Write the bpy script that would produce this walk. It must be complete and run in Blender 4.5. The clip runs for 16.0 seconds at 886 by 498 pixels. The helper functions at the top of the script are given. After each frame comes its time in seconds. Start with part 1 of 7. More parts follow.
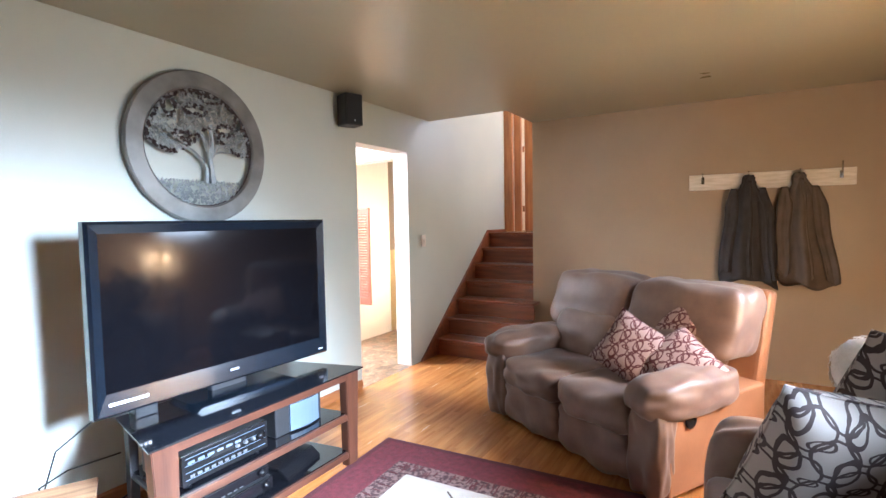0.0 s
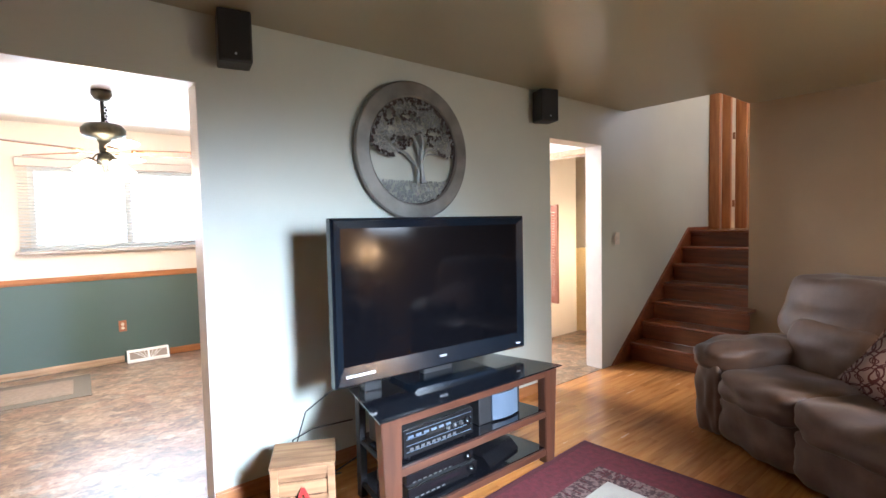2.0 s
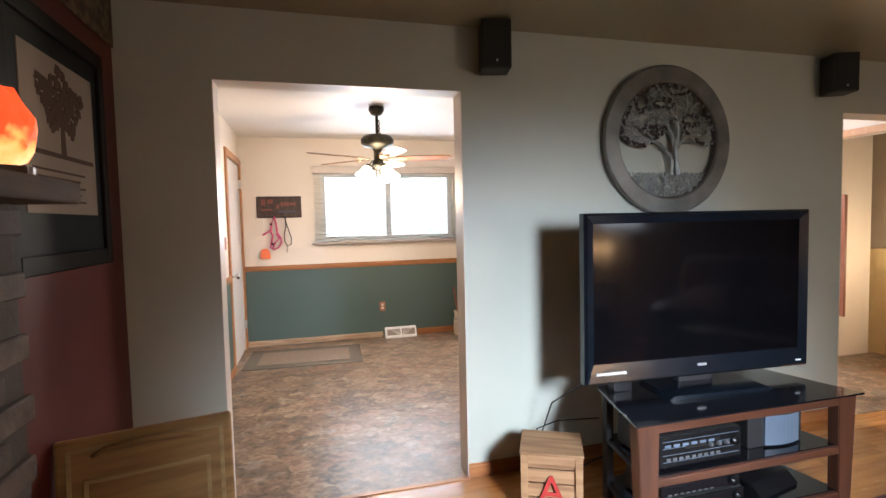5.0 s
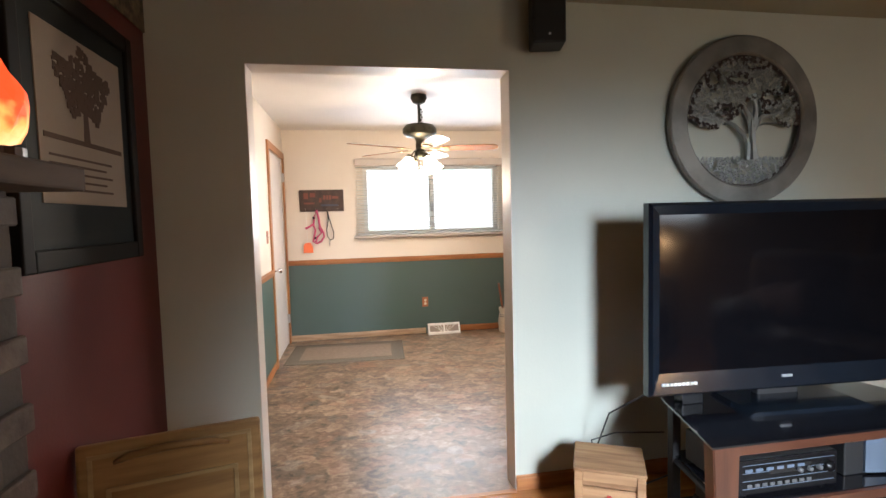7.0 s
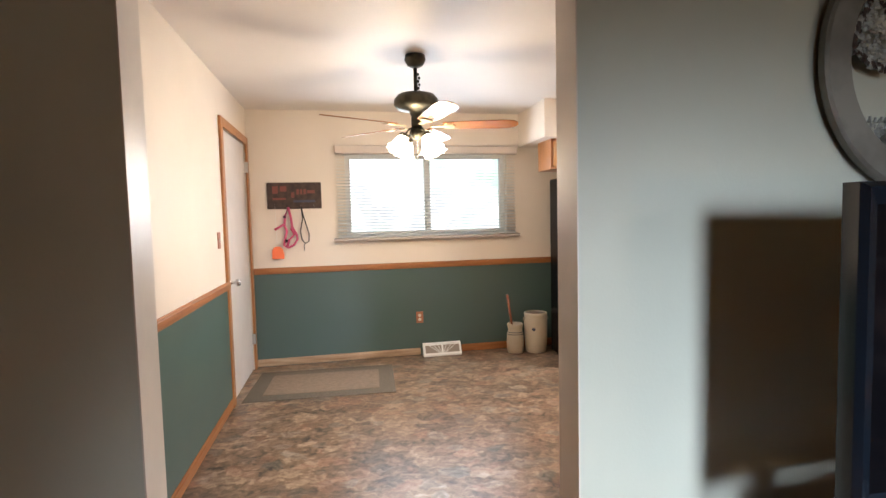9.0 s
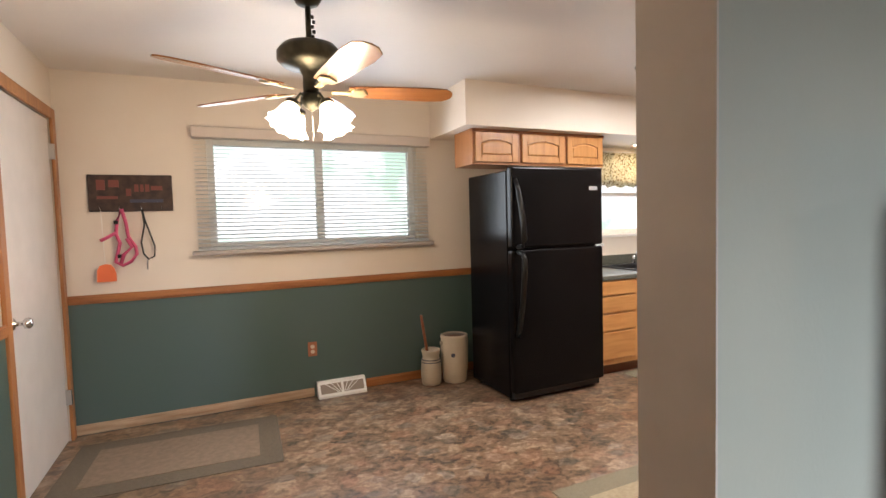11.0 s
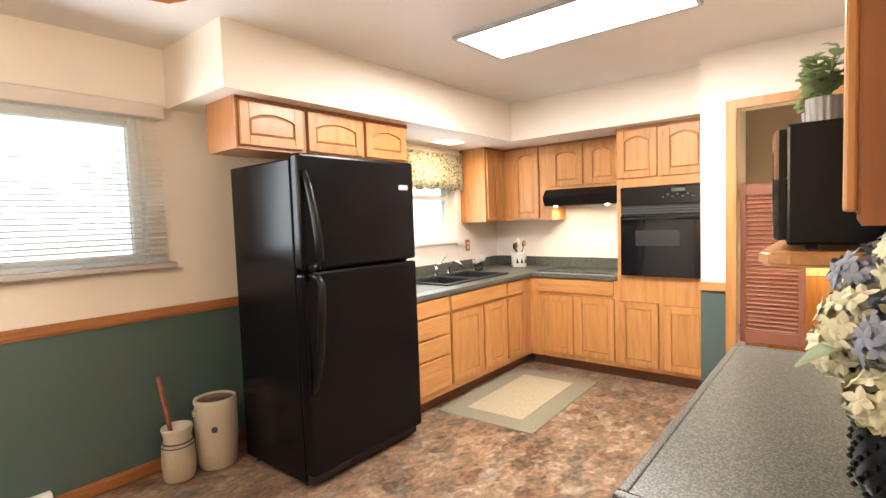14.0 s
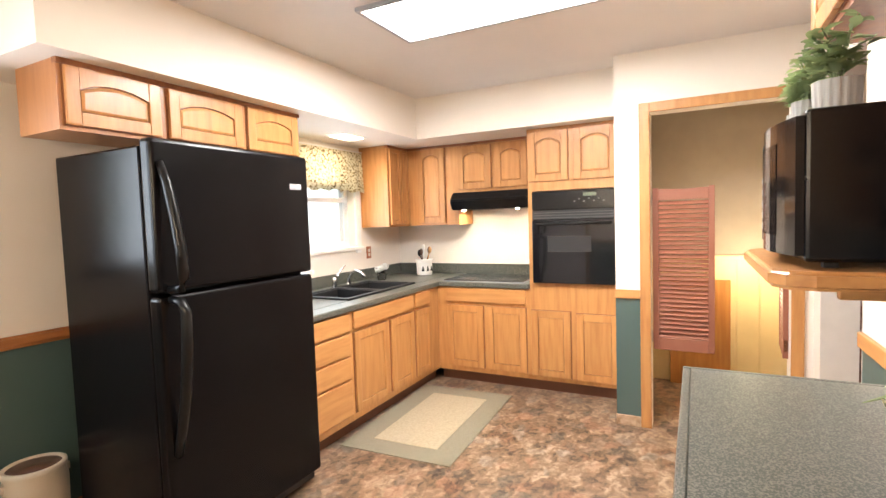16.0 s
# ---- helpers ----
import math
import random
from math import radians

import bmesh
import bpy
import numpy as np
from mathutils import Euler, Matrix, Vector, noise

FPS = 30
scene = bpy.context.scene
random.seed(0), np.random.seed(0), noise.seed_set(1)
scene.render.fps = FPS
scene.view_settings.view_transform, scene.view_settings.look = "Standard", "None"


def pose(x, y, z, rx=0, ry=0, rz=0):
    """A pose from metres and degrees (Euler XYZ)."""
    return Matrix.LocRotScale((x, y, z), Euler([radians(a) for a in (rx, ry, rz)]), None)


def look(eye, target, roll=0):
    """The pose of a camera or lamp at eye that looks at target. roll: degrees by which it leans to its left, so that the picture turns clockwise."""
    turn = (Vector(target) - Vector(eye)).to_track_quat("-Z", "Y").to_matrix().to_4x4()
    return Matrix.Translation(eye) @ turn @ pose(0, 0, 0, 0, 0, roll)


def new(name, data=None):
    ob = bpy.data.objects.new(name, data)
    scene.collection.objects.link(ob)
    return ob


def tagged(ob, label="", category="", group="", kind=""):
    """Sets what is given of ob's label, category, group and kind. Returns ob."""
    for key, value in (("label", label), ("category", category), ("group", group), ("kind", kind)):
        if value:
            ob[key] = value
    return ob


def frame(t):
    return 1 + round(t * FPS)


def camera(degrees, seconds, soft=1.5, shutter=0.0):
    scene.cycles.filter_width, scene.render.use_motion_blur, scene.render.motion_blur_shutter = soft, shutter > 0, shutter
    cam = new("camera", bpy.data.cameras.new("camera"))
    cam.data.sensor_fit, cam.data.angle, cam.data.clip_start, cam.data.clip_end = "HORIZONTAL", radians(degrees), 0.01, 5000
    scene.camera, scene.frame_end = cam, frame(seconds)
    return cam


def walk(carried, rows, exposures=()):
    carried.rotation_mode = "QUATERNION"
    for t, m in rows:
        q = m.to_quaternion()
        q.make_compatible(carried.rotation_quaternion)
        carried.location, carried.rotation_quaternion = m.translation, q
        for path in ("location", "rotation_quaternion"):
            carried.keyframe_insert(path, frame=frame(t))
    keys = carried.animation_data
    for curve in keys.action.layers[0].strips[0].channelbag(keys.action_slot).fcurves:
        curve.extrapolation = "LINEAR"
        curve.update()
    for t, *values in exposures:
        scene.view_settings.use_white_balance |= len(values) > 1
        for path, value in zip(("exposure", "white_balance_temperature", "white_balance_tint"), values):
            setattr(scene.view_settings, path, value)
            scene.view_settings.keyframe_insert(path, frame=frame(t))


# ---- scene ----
cam = camera(83.7, 16.0)
PATH = [
    (0, (0.04, -0.088, 1.407), (1.757, 0.931, 1.293), -1.0),
    (0.5, (0.012, -0.059, 1.4), (1.631, 1.111, 1.294), -1.0),
    (1, (-0.016, -0.007, 1.407), (1.502, 1.289, 1.295), -1.0),
    (1.5, (-0.029, 0.004, 1.397), (1.362, 1.437, 1.29), -1.2),
    (2, (-0.058, 0.037, 1.4), (1.212, 1.578, 1.291), -1.2),
    (2.5, (-0.077, 0.053, 1.391), (1.069, 1.688, 1.284), -1.2),
    (3, (-0.106, 0.068, 1.402), (0.92, 1.781, 1.292), -1.3),
    (3.5, (-0.14, 0.082, 1.403), (0.758, 1.865, 1.294), -1.3),
    (4, (-0.169, 0.093, 1.398), (0.589, 1.941, 1.291), -1.3),
    (4.5, (-0.199, 0.102, 1.401), (0.427, 1.998, 1.292), -1.3),
    (5, (-0.224, 0.099, 1.405), (0.293, 2.029, 1.295), -1.3),
    (7.5, (-0.163, 0.473, 1.386), (0.177, 2.44, 1.257), -1.5),
    (8, (-0.144, 0.729, 1.38), (0.197, 2.696, 1.251), -1.5),
    (10.5, (-0.073, 1.961, 1.358), (0.607, 3.839, 1.255), -1.4),
    (11, (-0.049, 2.164, 1.364), (0.782, 3.979, 1.254), -1.6),
    (11.5, (-0.002, 2.345, 1.364), (0.958, 4.096, 1.259), -1.7),
    (12, (0.054, 2.516, 1.355), (1.15, 4.186, 1.256), -1.7),
    (12.5, (0.119, 2.678, 1.378), (1.351, 4.249, 1.265), -1.9),
    (13, (0.206, 2.829, 1.392), (1.549, 4.307, 1.273), -1.8),
    (13.5, (0.311, 2.962, 1.398), (1.754, 4.342, 1.277), -1.9),
    (14, (0.423, 3.084, 1.39), (1.969, 4.347, 1.271), -2.0),
    (14.5, (0.536, 3.155, 1.395), (2.153, 4.326, 1.272), -1.8),
    (15, (0.62, 3.26, 1.397), (2.297, 4.343, 1.274), -1.9),
    (15.5, (0.677, 3.332, 1.399), (2.412, 4.318, 1.279), -1.7),
    (16, (0.72, 3.38, 1.404), (2.498, 4.289, 1.284), -1.9),
]
walk(cam, [(t, look(eye, target, roll)) for t, eye, target, roll in PATH],
     [(0, 2.3, 5150, 10), (1.5, 1.75, 5400, 10), (2.5, 1.2, 5600, 10), (3.5, 0.85, 5900, 10), (5, 0.55, 6000, 12), (8, 0.6, 6100, 10), (10.5, 0.0, 6250, 12), (12.5, 0.0, 6500, 12), (14, 0.68, 6450, 10), (16, 0.8, 6200, 10)])

# ---- world and lights ----
world = bpy.data.worlds.new("world")
scene.world = world
world.use_nodes = True
wn = world.node_tree
sky = wn.nodes.new("ShaderNodeTexSky")
sky.sky_type, sky.sun_disc = "NISHITA", False
sky.sun_elevation, sky.sun_rotation = radians(40), radians(200)
wn.links.new(sky.outputs[0], wn.nodes["Background"].inputs[0])
wn.nodes["Background"].inputs[1].default_value = 0.1


def lamp(name, kind, m, power, color=(1, 1, 1), size=0.1, size_y=None):
    d = bpy.data.lights.new(name, kind)
    d.energy, d.color = power, color
    if kind == "AREA":
        d.size = size
        if size_y:
            d.shape, d.size_y = "RECTANGLE", size_y
    elif kind == "SUN":
        d.angle = size
    else:
        d.shadow_soft_size = size
    ob = new(name, d)
    ob.matrix_world = m
    return ob


lamp("sun_light", "SUN", look((0, -10, 9), (0, 0, 0)), 1.0, (1, .97, .93), radians(12))
DAY = (0.86, 0.93, 1.0)
WARM = (1.0, 0.72, 0.42)
for wx, target, power, spread in ((1.1, (1.1, 2.62, -0.2), 25, 60), (3.0, (2.5, 0.9, 0.4), 6, 90)):
    win = lamp("south_window_light", "AREA", look((wx, -1.04, 1.68), target), power, DAY, 0.5, 0.8)
    win.data.spread = radians(spread)
lamp("kitchen_window_light", "AREA", look((0.72, 6.12, 1.62), (0.72, 3, 1.2)), 22, DAY, 1.6, 0.75)
lamp("sink_window_light", "AREA", look((3.9, 6.22, 1.5), (3.9, 3, 1.2)), 6, DAY, 0.9, 0.7)
lamp("ceiling_panel_light", "AREA", look((2.965, 4.31, 2.43), (2.965, 4.31, 0)), 54, (1, .94, .87), 0.46, 1.1)
lamp("fan_bulbs", "POINT", pose(0.385, 4.56, 1.68), 36, (1, .78, .52), 0.12)
lamp("sink_downlight", "AREA", look((3.95, 5.95, 2.09), (3.95, 5.95, 0)), 6, WARM, 0.2, 0.12)
for yy in (5.3, 4.82):
    lamp("hood_bulb", "AREA", look((4.95, yy, 1.48), (4.95, yy, 0)), 1.6, (1, .85, .62), 0.07, 0.07)
lamp("stairwell_bulb", "POINT", pose(4.9, 3.1, 1.0), 9, (1, .8, .5), 0.08)
lamp("landing_bulb", "POINT", pose(6.0, 1.2, 3.3), 17, (1, .74, .45), 0.10)
lamp("upstairs_window_light", "AREA", look((6.6, 0.9, 2.7), (5.95, 2.62, 2.3)), 4.5, (0.74, 0.8, 1.0), 0.6, 0.8)
lamp("table_lamp_bulb", "POINT", pose(2.52, -0.70, 1.07), 20, (1, .6, .28), 0.07)
lamp("salt_lamp_bulb", "POINT", pose(-0.83, 1.32, 1.63), 0.25, (1, .4, .12), 0.04)


# ---- materials ----
def mat(name, color, rough=0.5, metal=0.0, color2=None, scale=8.0, stretch=(1, 1, 1), bump=0.0, bump_scale=60.0,
        fine=0.0, coat=0.0, vary=0.0, detail=5.0, lo=0.35, hi=0.65, emit=None, strength=0.0, spec=0.5):
    m = bpy.data.materials.new(name)
    m.use_nodes = True
    n, l = m.node_tree.nodes, m.node_tree.links
    b = n["Principled BSDF"]
    b.inputs["Roughness"].default_value = rough
    b.inputs["Metallic"].default_value = metal
    b.inputs["Coat Weight"].default_value = coat
    b.inputs["Coat Roughness"].default_value = 0.15
    b.inputs["Specular IOR Level"].default_value = spec
    tc = n.new("ShaderNodeTexCoord")
    mp = n.new("ShaderNodeMapping")
    mp.inputs["Scale"].default_value = stretch
    info = n.new("ShaderNodeObjectInfo")
    off = n.new("ShaderNodeVectorMath")
    off.operation = "MULTIPLY_ADD"
    off.inputs[1].default_value = (7.3, 3.1, 5.7)
    comb = n.new("ShaderNodeCombineXYZ")
    for i in range(3):
        l.new(info.outputs["Random"], comb.inputs[i])
    l.new(comb.outputs[0], off.inputs[0])
    l.new(tc.outputs["Object"], off.inputs[2])
    l.new(off.outputs[0], mp.inputs[0])
    big = n.new("ShaderNodeTexNoise")
    big.inputs["Scale"].default_value, big.inputs["Detail"].default_value = scale, detail
    l.new(mp.outputs[0], big.inputs["Vector"])
    ramp = n.new("ShaderNodeValToRGB")
    ramp.color_ramp.elements[0].position, ramp.color_ramp.elements[1].position = lo, hi
    c2 = color2 or tuple(c * 0.93 for c in color)
    ramp.color_ramp.elements[0].color, ramp.color_ramp.elements[1].color = (*c2, 1), (*color, 1)
    l.new(big.outputs[0], ramp.inputs[0])
    out = ramp.outputs[0]
    hv = n.new("ShaderNodeHueSaturation")
    l.new(out, hv.inputs["Color"])
    if vary:
        mr = n.new("ShaderNodeMapRange")
        mr.inputs["To Min"].default_value, mr.inputs["To Max"].default_value = 1 - vary, 1 + vary
        l.new(info.outputs["Random"], mr.inputs[0])
        l.new(mr.outputs[0], hv.inputs["Value"])
    l.new(hv.outputs[0], b.inputs["Base Color"])
    rr = n.new("ShaderNodeMapRange")
    rr.inputs["To Min"].default_value, rr.inputs["To Max"].default_value = max(0, rough - 0.06), min(1, rough + 0.06)
    l.new(big.outputs[0], rr.inputs[0])
    l.new(rr.outputs[0], b.inputs["Roughness"])
    if bump:
        small = n.new("ShaderNodeTexNoise")
        small.inputs["Scale"].default_value, small.inputs["Detail"].default_value = bump_scale, 4
        l.new(mp.outputs[0], small.inputs["Vector"])
        bp = n.new("ShaderNodeBump")
        bp.inputs["Strength"].default_value, bp.inputs["Distance"].default_value = bump, 0.004
        l.new(small.outputs[0], bp.inputs["Height"])
        l.new(bp.outputs[0], b.inputs["Normal"])
    if emit:
        b.inputs["Emission Color"].default_value, b.inputs["Emission Strength"].default_value = (*emit, 1), strength
    return m


def wood(name, color, dark, along="z", rough=0.42, scale=5.0, coat=0.15, vary=0.07):
    s = {"x": (0.6, 6, 6), "y": (6, 0.6, 6), "z": (6, 6, 0.6)}[along]
    return mat(name, color, rough, 0, dark, scale, s, 0.12, 30, coat=coat, vary=vary, detail=8, lo=0.3, hi=0.62)


OAK, OAK_D = (0.54, 0.268, 0.092), (0.43, 0.19, 0.06)
oak_z, oak_x = wood("oak_upright", OAK, OAK_D, "z"), wood("oak_level", OAK, OAK_D, "x")
oak_y = wood("oak_cross", OAK, OAK_D, "y")
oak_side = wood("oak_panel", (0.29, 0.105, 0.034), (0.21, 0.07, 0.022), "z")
oak_red = wood("oak_reddish", (0.42, 0.18, 0.065), (0.34, 0.135, 0.045), "z")
trim_x, trim_y = wood("trim_level", (0.42, 0.17, 0.055), (0.28, 0.1, 0.03), "x"), wood("trim_cross", (0.42, 0.17, 0.055), (0.28, 0.1, 0.03), "y")
trim_z = wood("trim_upright", (0.45, 0.2, 0.07), (0.32, 0.12, 0.04), "z")
pale_wood = wood("pale_base", (0.5, 0.36, 0.24), (0.3, 0.18, 0.1), "x", rough=0.7, coat=0)
floor_wood = wood("floor_oak", (0.50, 0.215, 0.06), (0.36, 0.135, 0.033), "x", rough=0.25, coat=0.3, vary=0.18)
cherry = wood("cherry", (0.085, 0.032, 0.017), (0.05, 0.018, 0.01), "z", rough=0.3, coat=0.4)
cherry_x = wood("cherry_level", (0.085, 0.032, 0.017), (0.05, 0.018, 0.01), "x", rough=0.3, coat=0.4)
stair_wood = wood("stair_wood", (0.23, 0.065, 0.02), (0.13, 0.034, 0.011), "y", rough=0.3, coat=0.3)
louver_wood = mat("louver_wood", (0.30, 0.115, 0.07), 0.5, 0, (0.26, 0.09, 0.052), 5, vary=0.08)
crate_wood = wood("crate_wood", (0.36, 0.21, 0.105), (0.2, 0.1, 0.045), "x", rough=0.75, coat=0)
gold_wood = wood("gold_wood", (0.48, 0.29, 0.11), (0.3, 0.165, 0.058), "x", rough=0.45)
gold_edge = wood("gold_edge", (0.58, 0.42, 0.2), (0.4, 0.26, 0.11), "x", rough=0.5)
mantel_wood = wood("mantel_wood", (0.13, 0.085, 0.055), (0.07, 0.045, 0.028), "y", rough=0.85, coat=0)
wall_living = mat("grey_green_paint", (0.505, 0.525, 0.455), 0.42, 0, (0.475, 0.495, 0.43), 2, bump=0.12, bump_scale=90)
wall_tan = mat("tan_paint", (0.37, 0.29, 0.195), 0.38, 0, (0.34, 0.265, 0.18), 2, bump=0.12, bump_scale=90)
ceil_tan = mat("tan_ceiling_paint", (0.325, 0.298, 0.19), 0.3, 0, (0.30, 0.272, 0.175), 1.5, bump=0.1, bump_scale=60)
white_wall = mat("warm_white_paint", (0.79, 0.72, 0.64), 0.55, 0, (0.76, 0.685, 0.605), 2, bump=0.1, bump_scale=90)
white_ceil = mat("white_ceiling_paint", (0.72, 0.68, 0.65), 0.5, 0, (0.68, 0.64, 0.61), 1.5, bump=0.1, bump_scale=50)
door_edge = wood("door_edge", (0.30, 0.11, 0.04), (0.22, 0.075, 0.025), "z")
white_trim = mat("white_trim_paint", (0.8, 0.79, 0.77), 0.35)
jamb_paint = mat("jamb_paint", (0.66, 0.6, 0.54), 0.4)
teal = mat("teal_paint", (0.073, 0.113, 0.108), 0.42, 0, (0.07, 0.113, 0.1), 2, bump=0.12, bump_scale=90)
red_paint = mat("dark_red_paint", (0.085, 0.009, 0.009), 0.5, 0, (0.11, 0.013, 0.012), 2, bump=0.1, bump_scale=90)
beige_wall = mat("beige_paint", (0.40, 0.33, 0.25), 0.6)
yellow_panel = mat("yellow_panelling", (0.78, 0.62, 0.33), 0.5, 0, (0.7, 0.54, 0.27), 3)
brown_door_m = wood("orange_door_wood", (0.42, 0.19, 0.045), (0.33, 0.13, 0.03), "z")
white_door = mat("white_door_paint", (0.72, 0.68, 0.66), 0.35, bump=0.05)
black_plastic = mat("black_plastic", (0.006, 0.006, 0.007), 0.25, spec=0.3)
black_matte = mat("black_matte", (0.014, 0.014, 0.015), 0.55, bump=0.2, bump_scale=300)
fridge_black = mat("black_enamel", (0.004, 0.0035, 0.004), 0.22, bump=0.06, bump_scale=260, spec=0.17)
handle_grey = mat("handle_grey", (0.006, 0.0058, 0.006), 0.3, spec=0.28)
button_grey = mat("button_grey", (0.09, 0.09, 0.09), 0.4)
tv_bezel = mat("tv_bezel", (0.006, 0.009, 0.014), 0.16, coat=0.15)
screen_m = mat("screen_glass", (0.003, 0.003, 0.004), 0.09, spec=0.4)
smoked = mat("smoked_glass", (0.012, 0.01, 0.01), 0.12, spec=0.3)
black_glass = mat("black_glass", (0.006, 0.006, 0.008), 0.04, coat=0.6)
chrome = mat("chrome", (0.7, 0.7, 0.7), 0.15, 1.0)
silver = mat("silver_plastic", (0.4, 0.41, 0.43), 0.35, 0.4)
blue_grey = mat("blue_grey_plastic", (0.10, 0.13, 0.175), 0.35)
bronze = mat("dark_bronze", (0.085, 0.078, 0.055), 0.38, 0.75, (0.03, 0.029, 0.02), 14)
counter_m = mat("green_laminate", (0.17, 0.17, 0.142), 0.32, 0, (0.04, 0.048, 0.042), 210, detail=3, lo=0.44, hi=0.62)
suede = mat("brown_suede", (0.165, 0.10, 0.066), 0.52, 0, (0.105, 0.06, 0.04), 6, bump=0.22, bump_scale=30)
suede.node_tree.nodes["Principled BSDF"].inputs["Sheen Weight"].default_value = 0.12
# tan has the warm light on the loveseat's south side mixed into it
tan_lit = mat("tan_lit_side", (0.30, 0.14, 0.065), 0.5, 0, (0.22, 0.1, 0.045), 4, bump=0.1)
coat_cloth = mat("grey_coat_cloth", (0.045, 0.045, 0.05), 0.9, 0, (0.032, 0.031, 0.034), 9, bump=0.4, bump_scale=200)
coat_cloth2 = mat("taupe_coat_cloth", (0.105, 0.085, 0.07), 0.9, 0, (0.08, 0.064, 0.052), 9, bump=0.4, bump_scale=200)
rack_white = mat("distressed_white", (0.78, 0.75, 0.7), 0.5, 0, (0.62, 0.58, 0.5), 18, (0.4, 1, 3), bump=0.2)
stone_ware = mat("stoneware", (0.55, 0.48, 0.37), 0.3, 0, (0.48, 0.4, 0.3), 5)
stripe_blue = mat("blue_band", (0.05, 0.06, 0.1), 0.35)
white_ceramic = mat("white_ceramic", (0.75, 0.73, 0.7), 0.3)
outlet_wood = mat("outlet_plate", (0.38, 0.14, 0.07), 0.45)
outlet_white = mat("outlet_face", (0.7, 0.62, 0.52), 0.4)
mat_green = mat("mat_border", (0.27, 0.24, 0.17), 0.95, 0, (0.19, 0.17, 0.12), 140, (1, 6, 1), bump=0.4, bump_scale=200)
mat_beige = mat("mat_field", (0.42, 0.35, 0.24), 0.95, 0, (0.35, 0.29, 0.195), 60, bump=0.4, bump_scale=200)
pink = mat("pink_nylon", (0.6, 0.09, 0.2), 0.6)
orange_p = mat("orange_plastic", (0.85, 0.19, 0.07), 0.5)
leaf_m = mat("leaf", (0.42, 0.5, 0.27), 0.6, 0, (0.24, 0.32, 0.16), 14, vary=0.25)
lb, lk = leaf_m.node_tree.nodes, leaf_m.node_tree.links
leaf_thru = lb.new("ShaderNodeBsdfTranslucent")
leaf_thru.inputs[0].default_value = (0.4, 0.5, 0.22, 1)
leaf_mix = lb.new("ShaderNodeMixShader")
leaf_mix.inputs[0].default_value = 0.35
lk.new(lb["Principled BSDF"].outputs[0], leaf_mix.inputs[1])
lk.new(leaf_thru.outputs[0], leaf_mix.inputs[2])
lk.new(leaf_mix.outputs[0], lb["Material Output"].inputs[0])
petal_white = mat("cream_petal", (0.62, 0.58, 0.42), 0.7, 0, (0.6, 0.58, 0.4), 12)
petal_blue = mat("grey_blue_petal", (0.24, 0.26, 0.33), 0.7, 0, (0.18, 0.19, 0.25), 12)
pot_m = mat("grey_ceramic_pot", (0.42, 0.42, 0.41), 0.5)
art_metal = mat("galvanized_metal", (0.36, 0.385, 0.375), 0.45, 0.3, (0.22, 0.24, 0.235), 8, bump=0.3, bump_scale=40)
art_ring = mat("tarnished_ring", (0.22, 0.215, 0.195), 0.45, 0.3, (0.13, 0.125, 0.11), 6, bump=0.2, bump_scale=25)
art_dark = mat("burnt_edge", (0.03, 0.017, 0.015), 0.6)
paper = mat("old_paper", (0.3, 0.25, 0.2), 0.8)
ink = mat("brown_ink", (0.11, 0.08, 0.065), 0.9, spec=0.1)
mat_board = mat("green_mat_board", (0.012, 0.017, 0.019), 0.6, spec=0.15)
frame_dark = mat("dark_frame", (0.009, 0.009, 0.009), 0.6, spec=0.15)
brick_m = mat("painted_brick", (0.15, 0.115, 0.095), 0.8, 0, (0.09, 0.065, 0.055), 14, bump=0.6, bump_scale=60, vary=0.25)
mortar = mat("mortar", (0.1, 0.085, 0.075), 0.9, bump=0.5)
blind_m = mat("white_blind_slat", (0.85, 0.85, 0.85), 0.45)
bn, bk = blind_m.node_tree.nodes, blind_m.node_tree.links
glow_through = bn.new("ShaderNodeBsdfTranslucent")
glow_through.inputs[0].default_value = (0.8, 0.83, 0.85, 1)
both = bn.new("ShaderNodeMixShader")
both.inputs[0].default_value = 0.7
bk.new(bn["Principled BSDF"].outputs[0], both.inputs[1])
bk.new(glow_through.outputs[0], both.inputs[2])
bk.new(both.outputs[0], bn["Material Output"].inputs[0])
glow_panel = mat("light_diffuser", (0.9, 0.9, 0.88), 0.4, emit=(1, .96, .9), strength=9)
glow_bulb = mat("frosted_shade", (0.95, 0.9, 0.82), 0.4, emit=(1, .84, .62), strength=8)
glow_small = mat("small_lamp_lens", (0.9, 0.85, 0.7), 0.4, emit=(1, .85, .6), strength=12)
glow_shade = mat("lit_lampshade", (0.9, 0.6, 0.3), 0.7, emit=(1, .5, .16), strength=1.6)
steel_dark = mat("dark_cable", (0.01, 0.01, 0.01), 0.5)
red_letter = mat("red_letter_paint", (0.42, 0.035, 0.03), 0.5)
sign_m = mat("rusty_sign", (0.07, 0.04, 0.03), 0.6, 0, (0.03, 0.016, 0.014), 20)
sign_red = mat("sign_lettering", (0.2, 0.06, 0.045), 0.6)
curtain_m = None


def node_mat(name, rough, build):
    m = bpy.data.materials.new(name)
    m.use_nodes = True
    n, l = m.node_tree.nodes, m.node_tree.links
    b = n["Principled BSDF"]
    b.inputs["Roughness"].default_value = rough
    build(n, l, b)
    return m


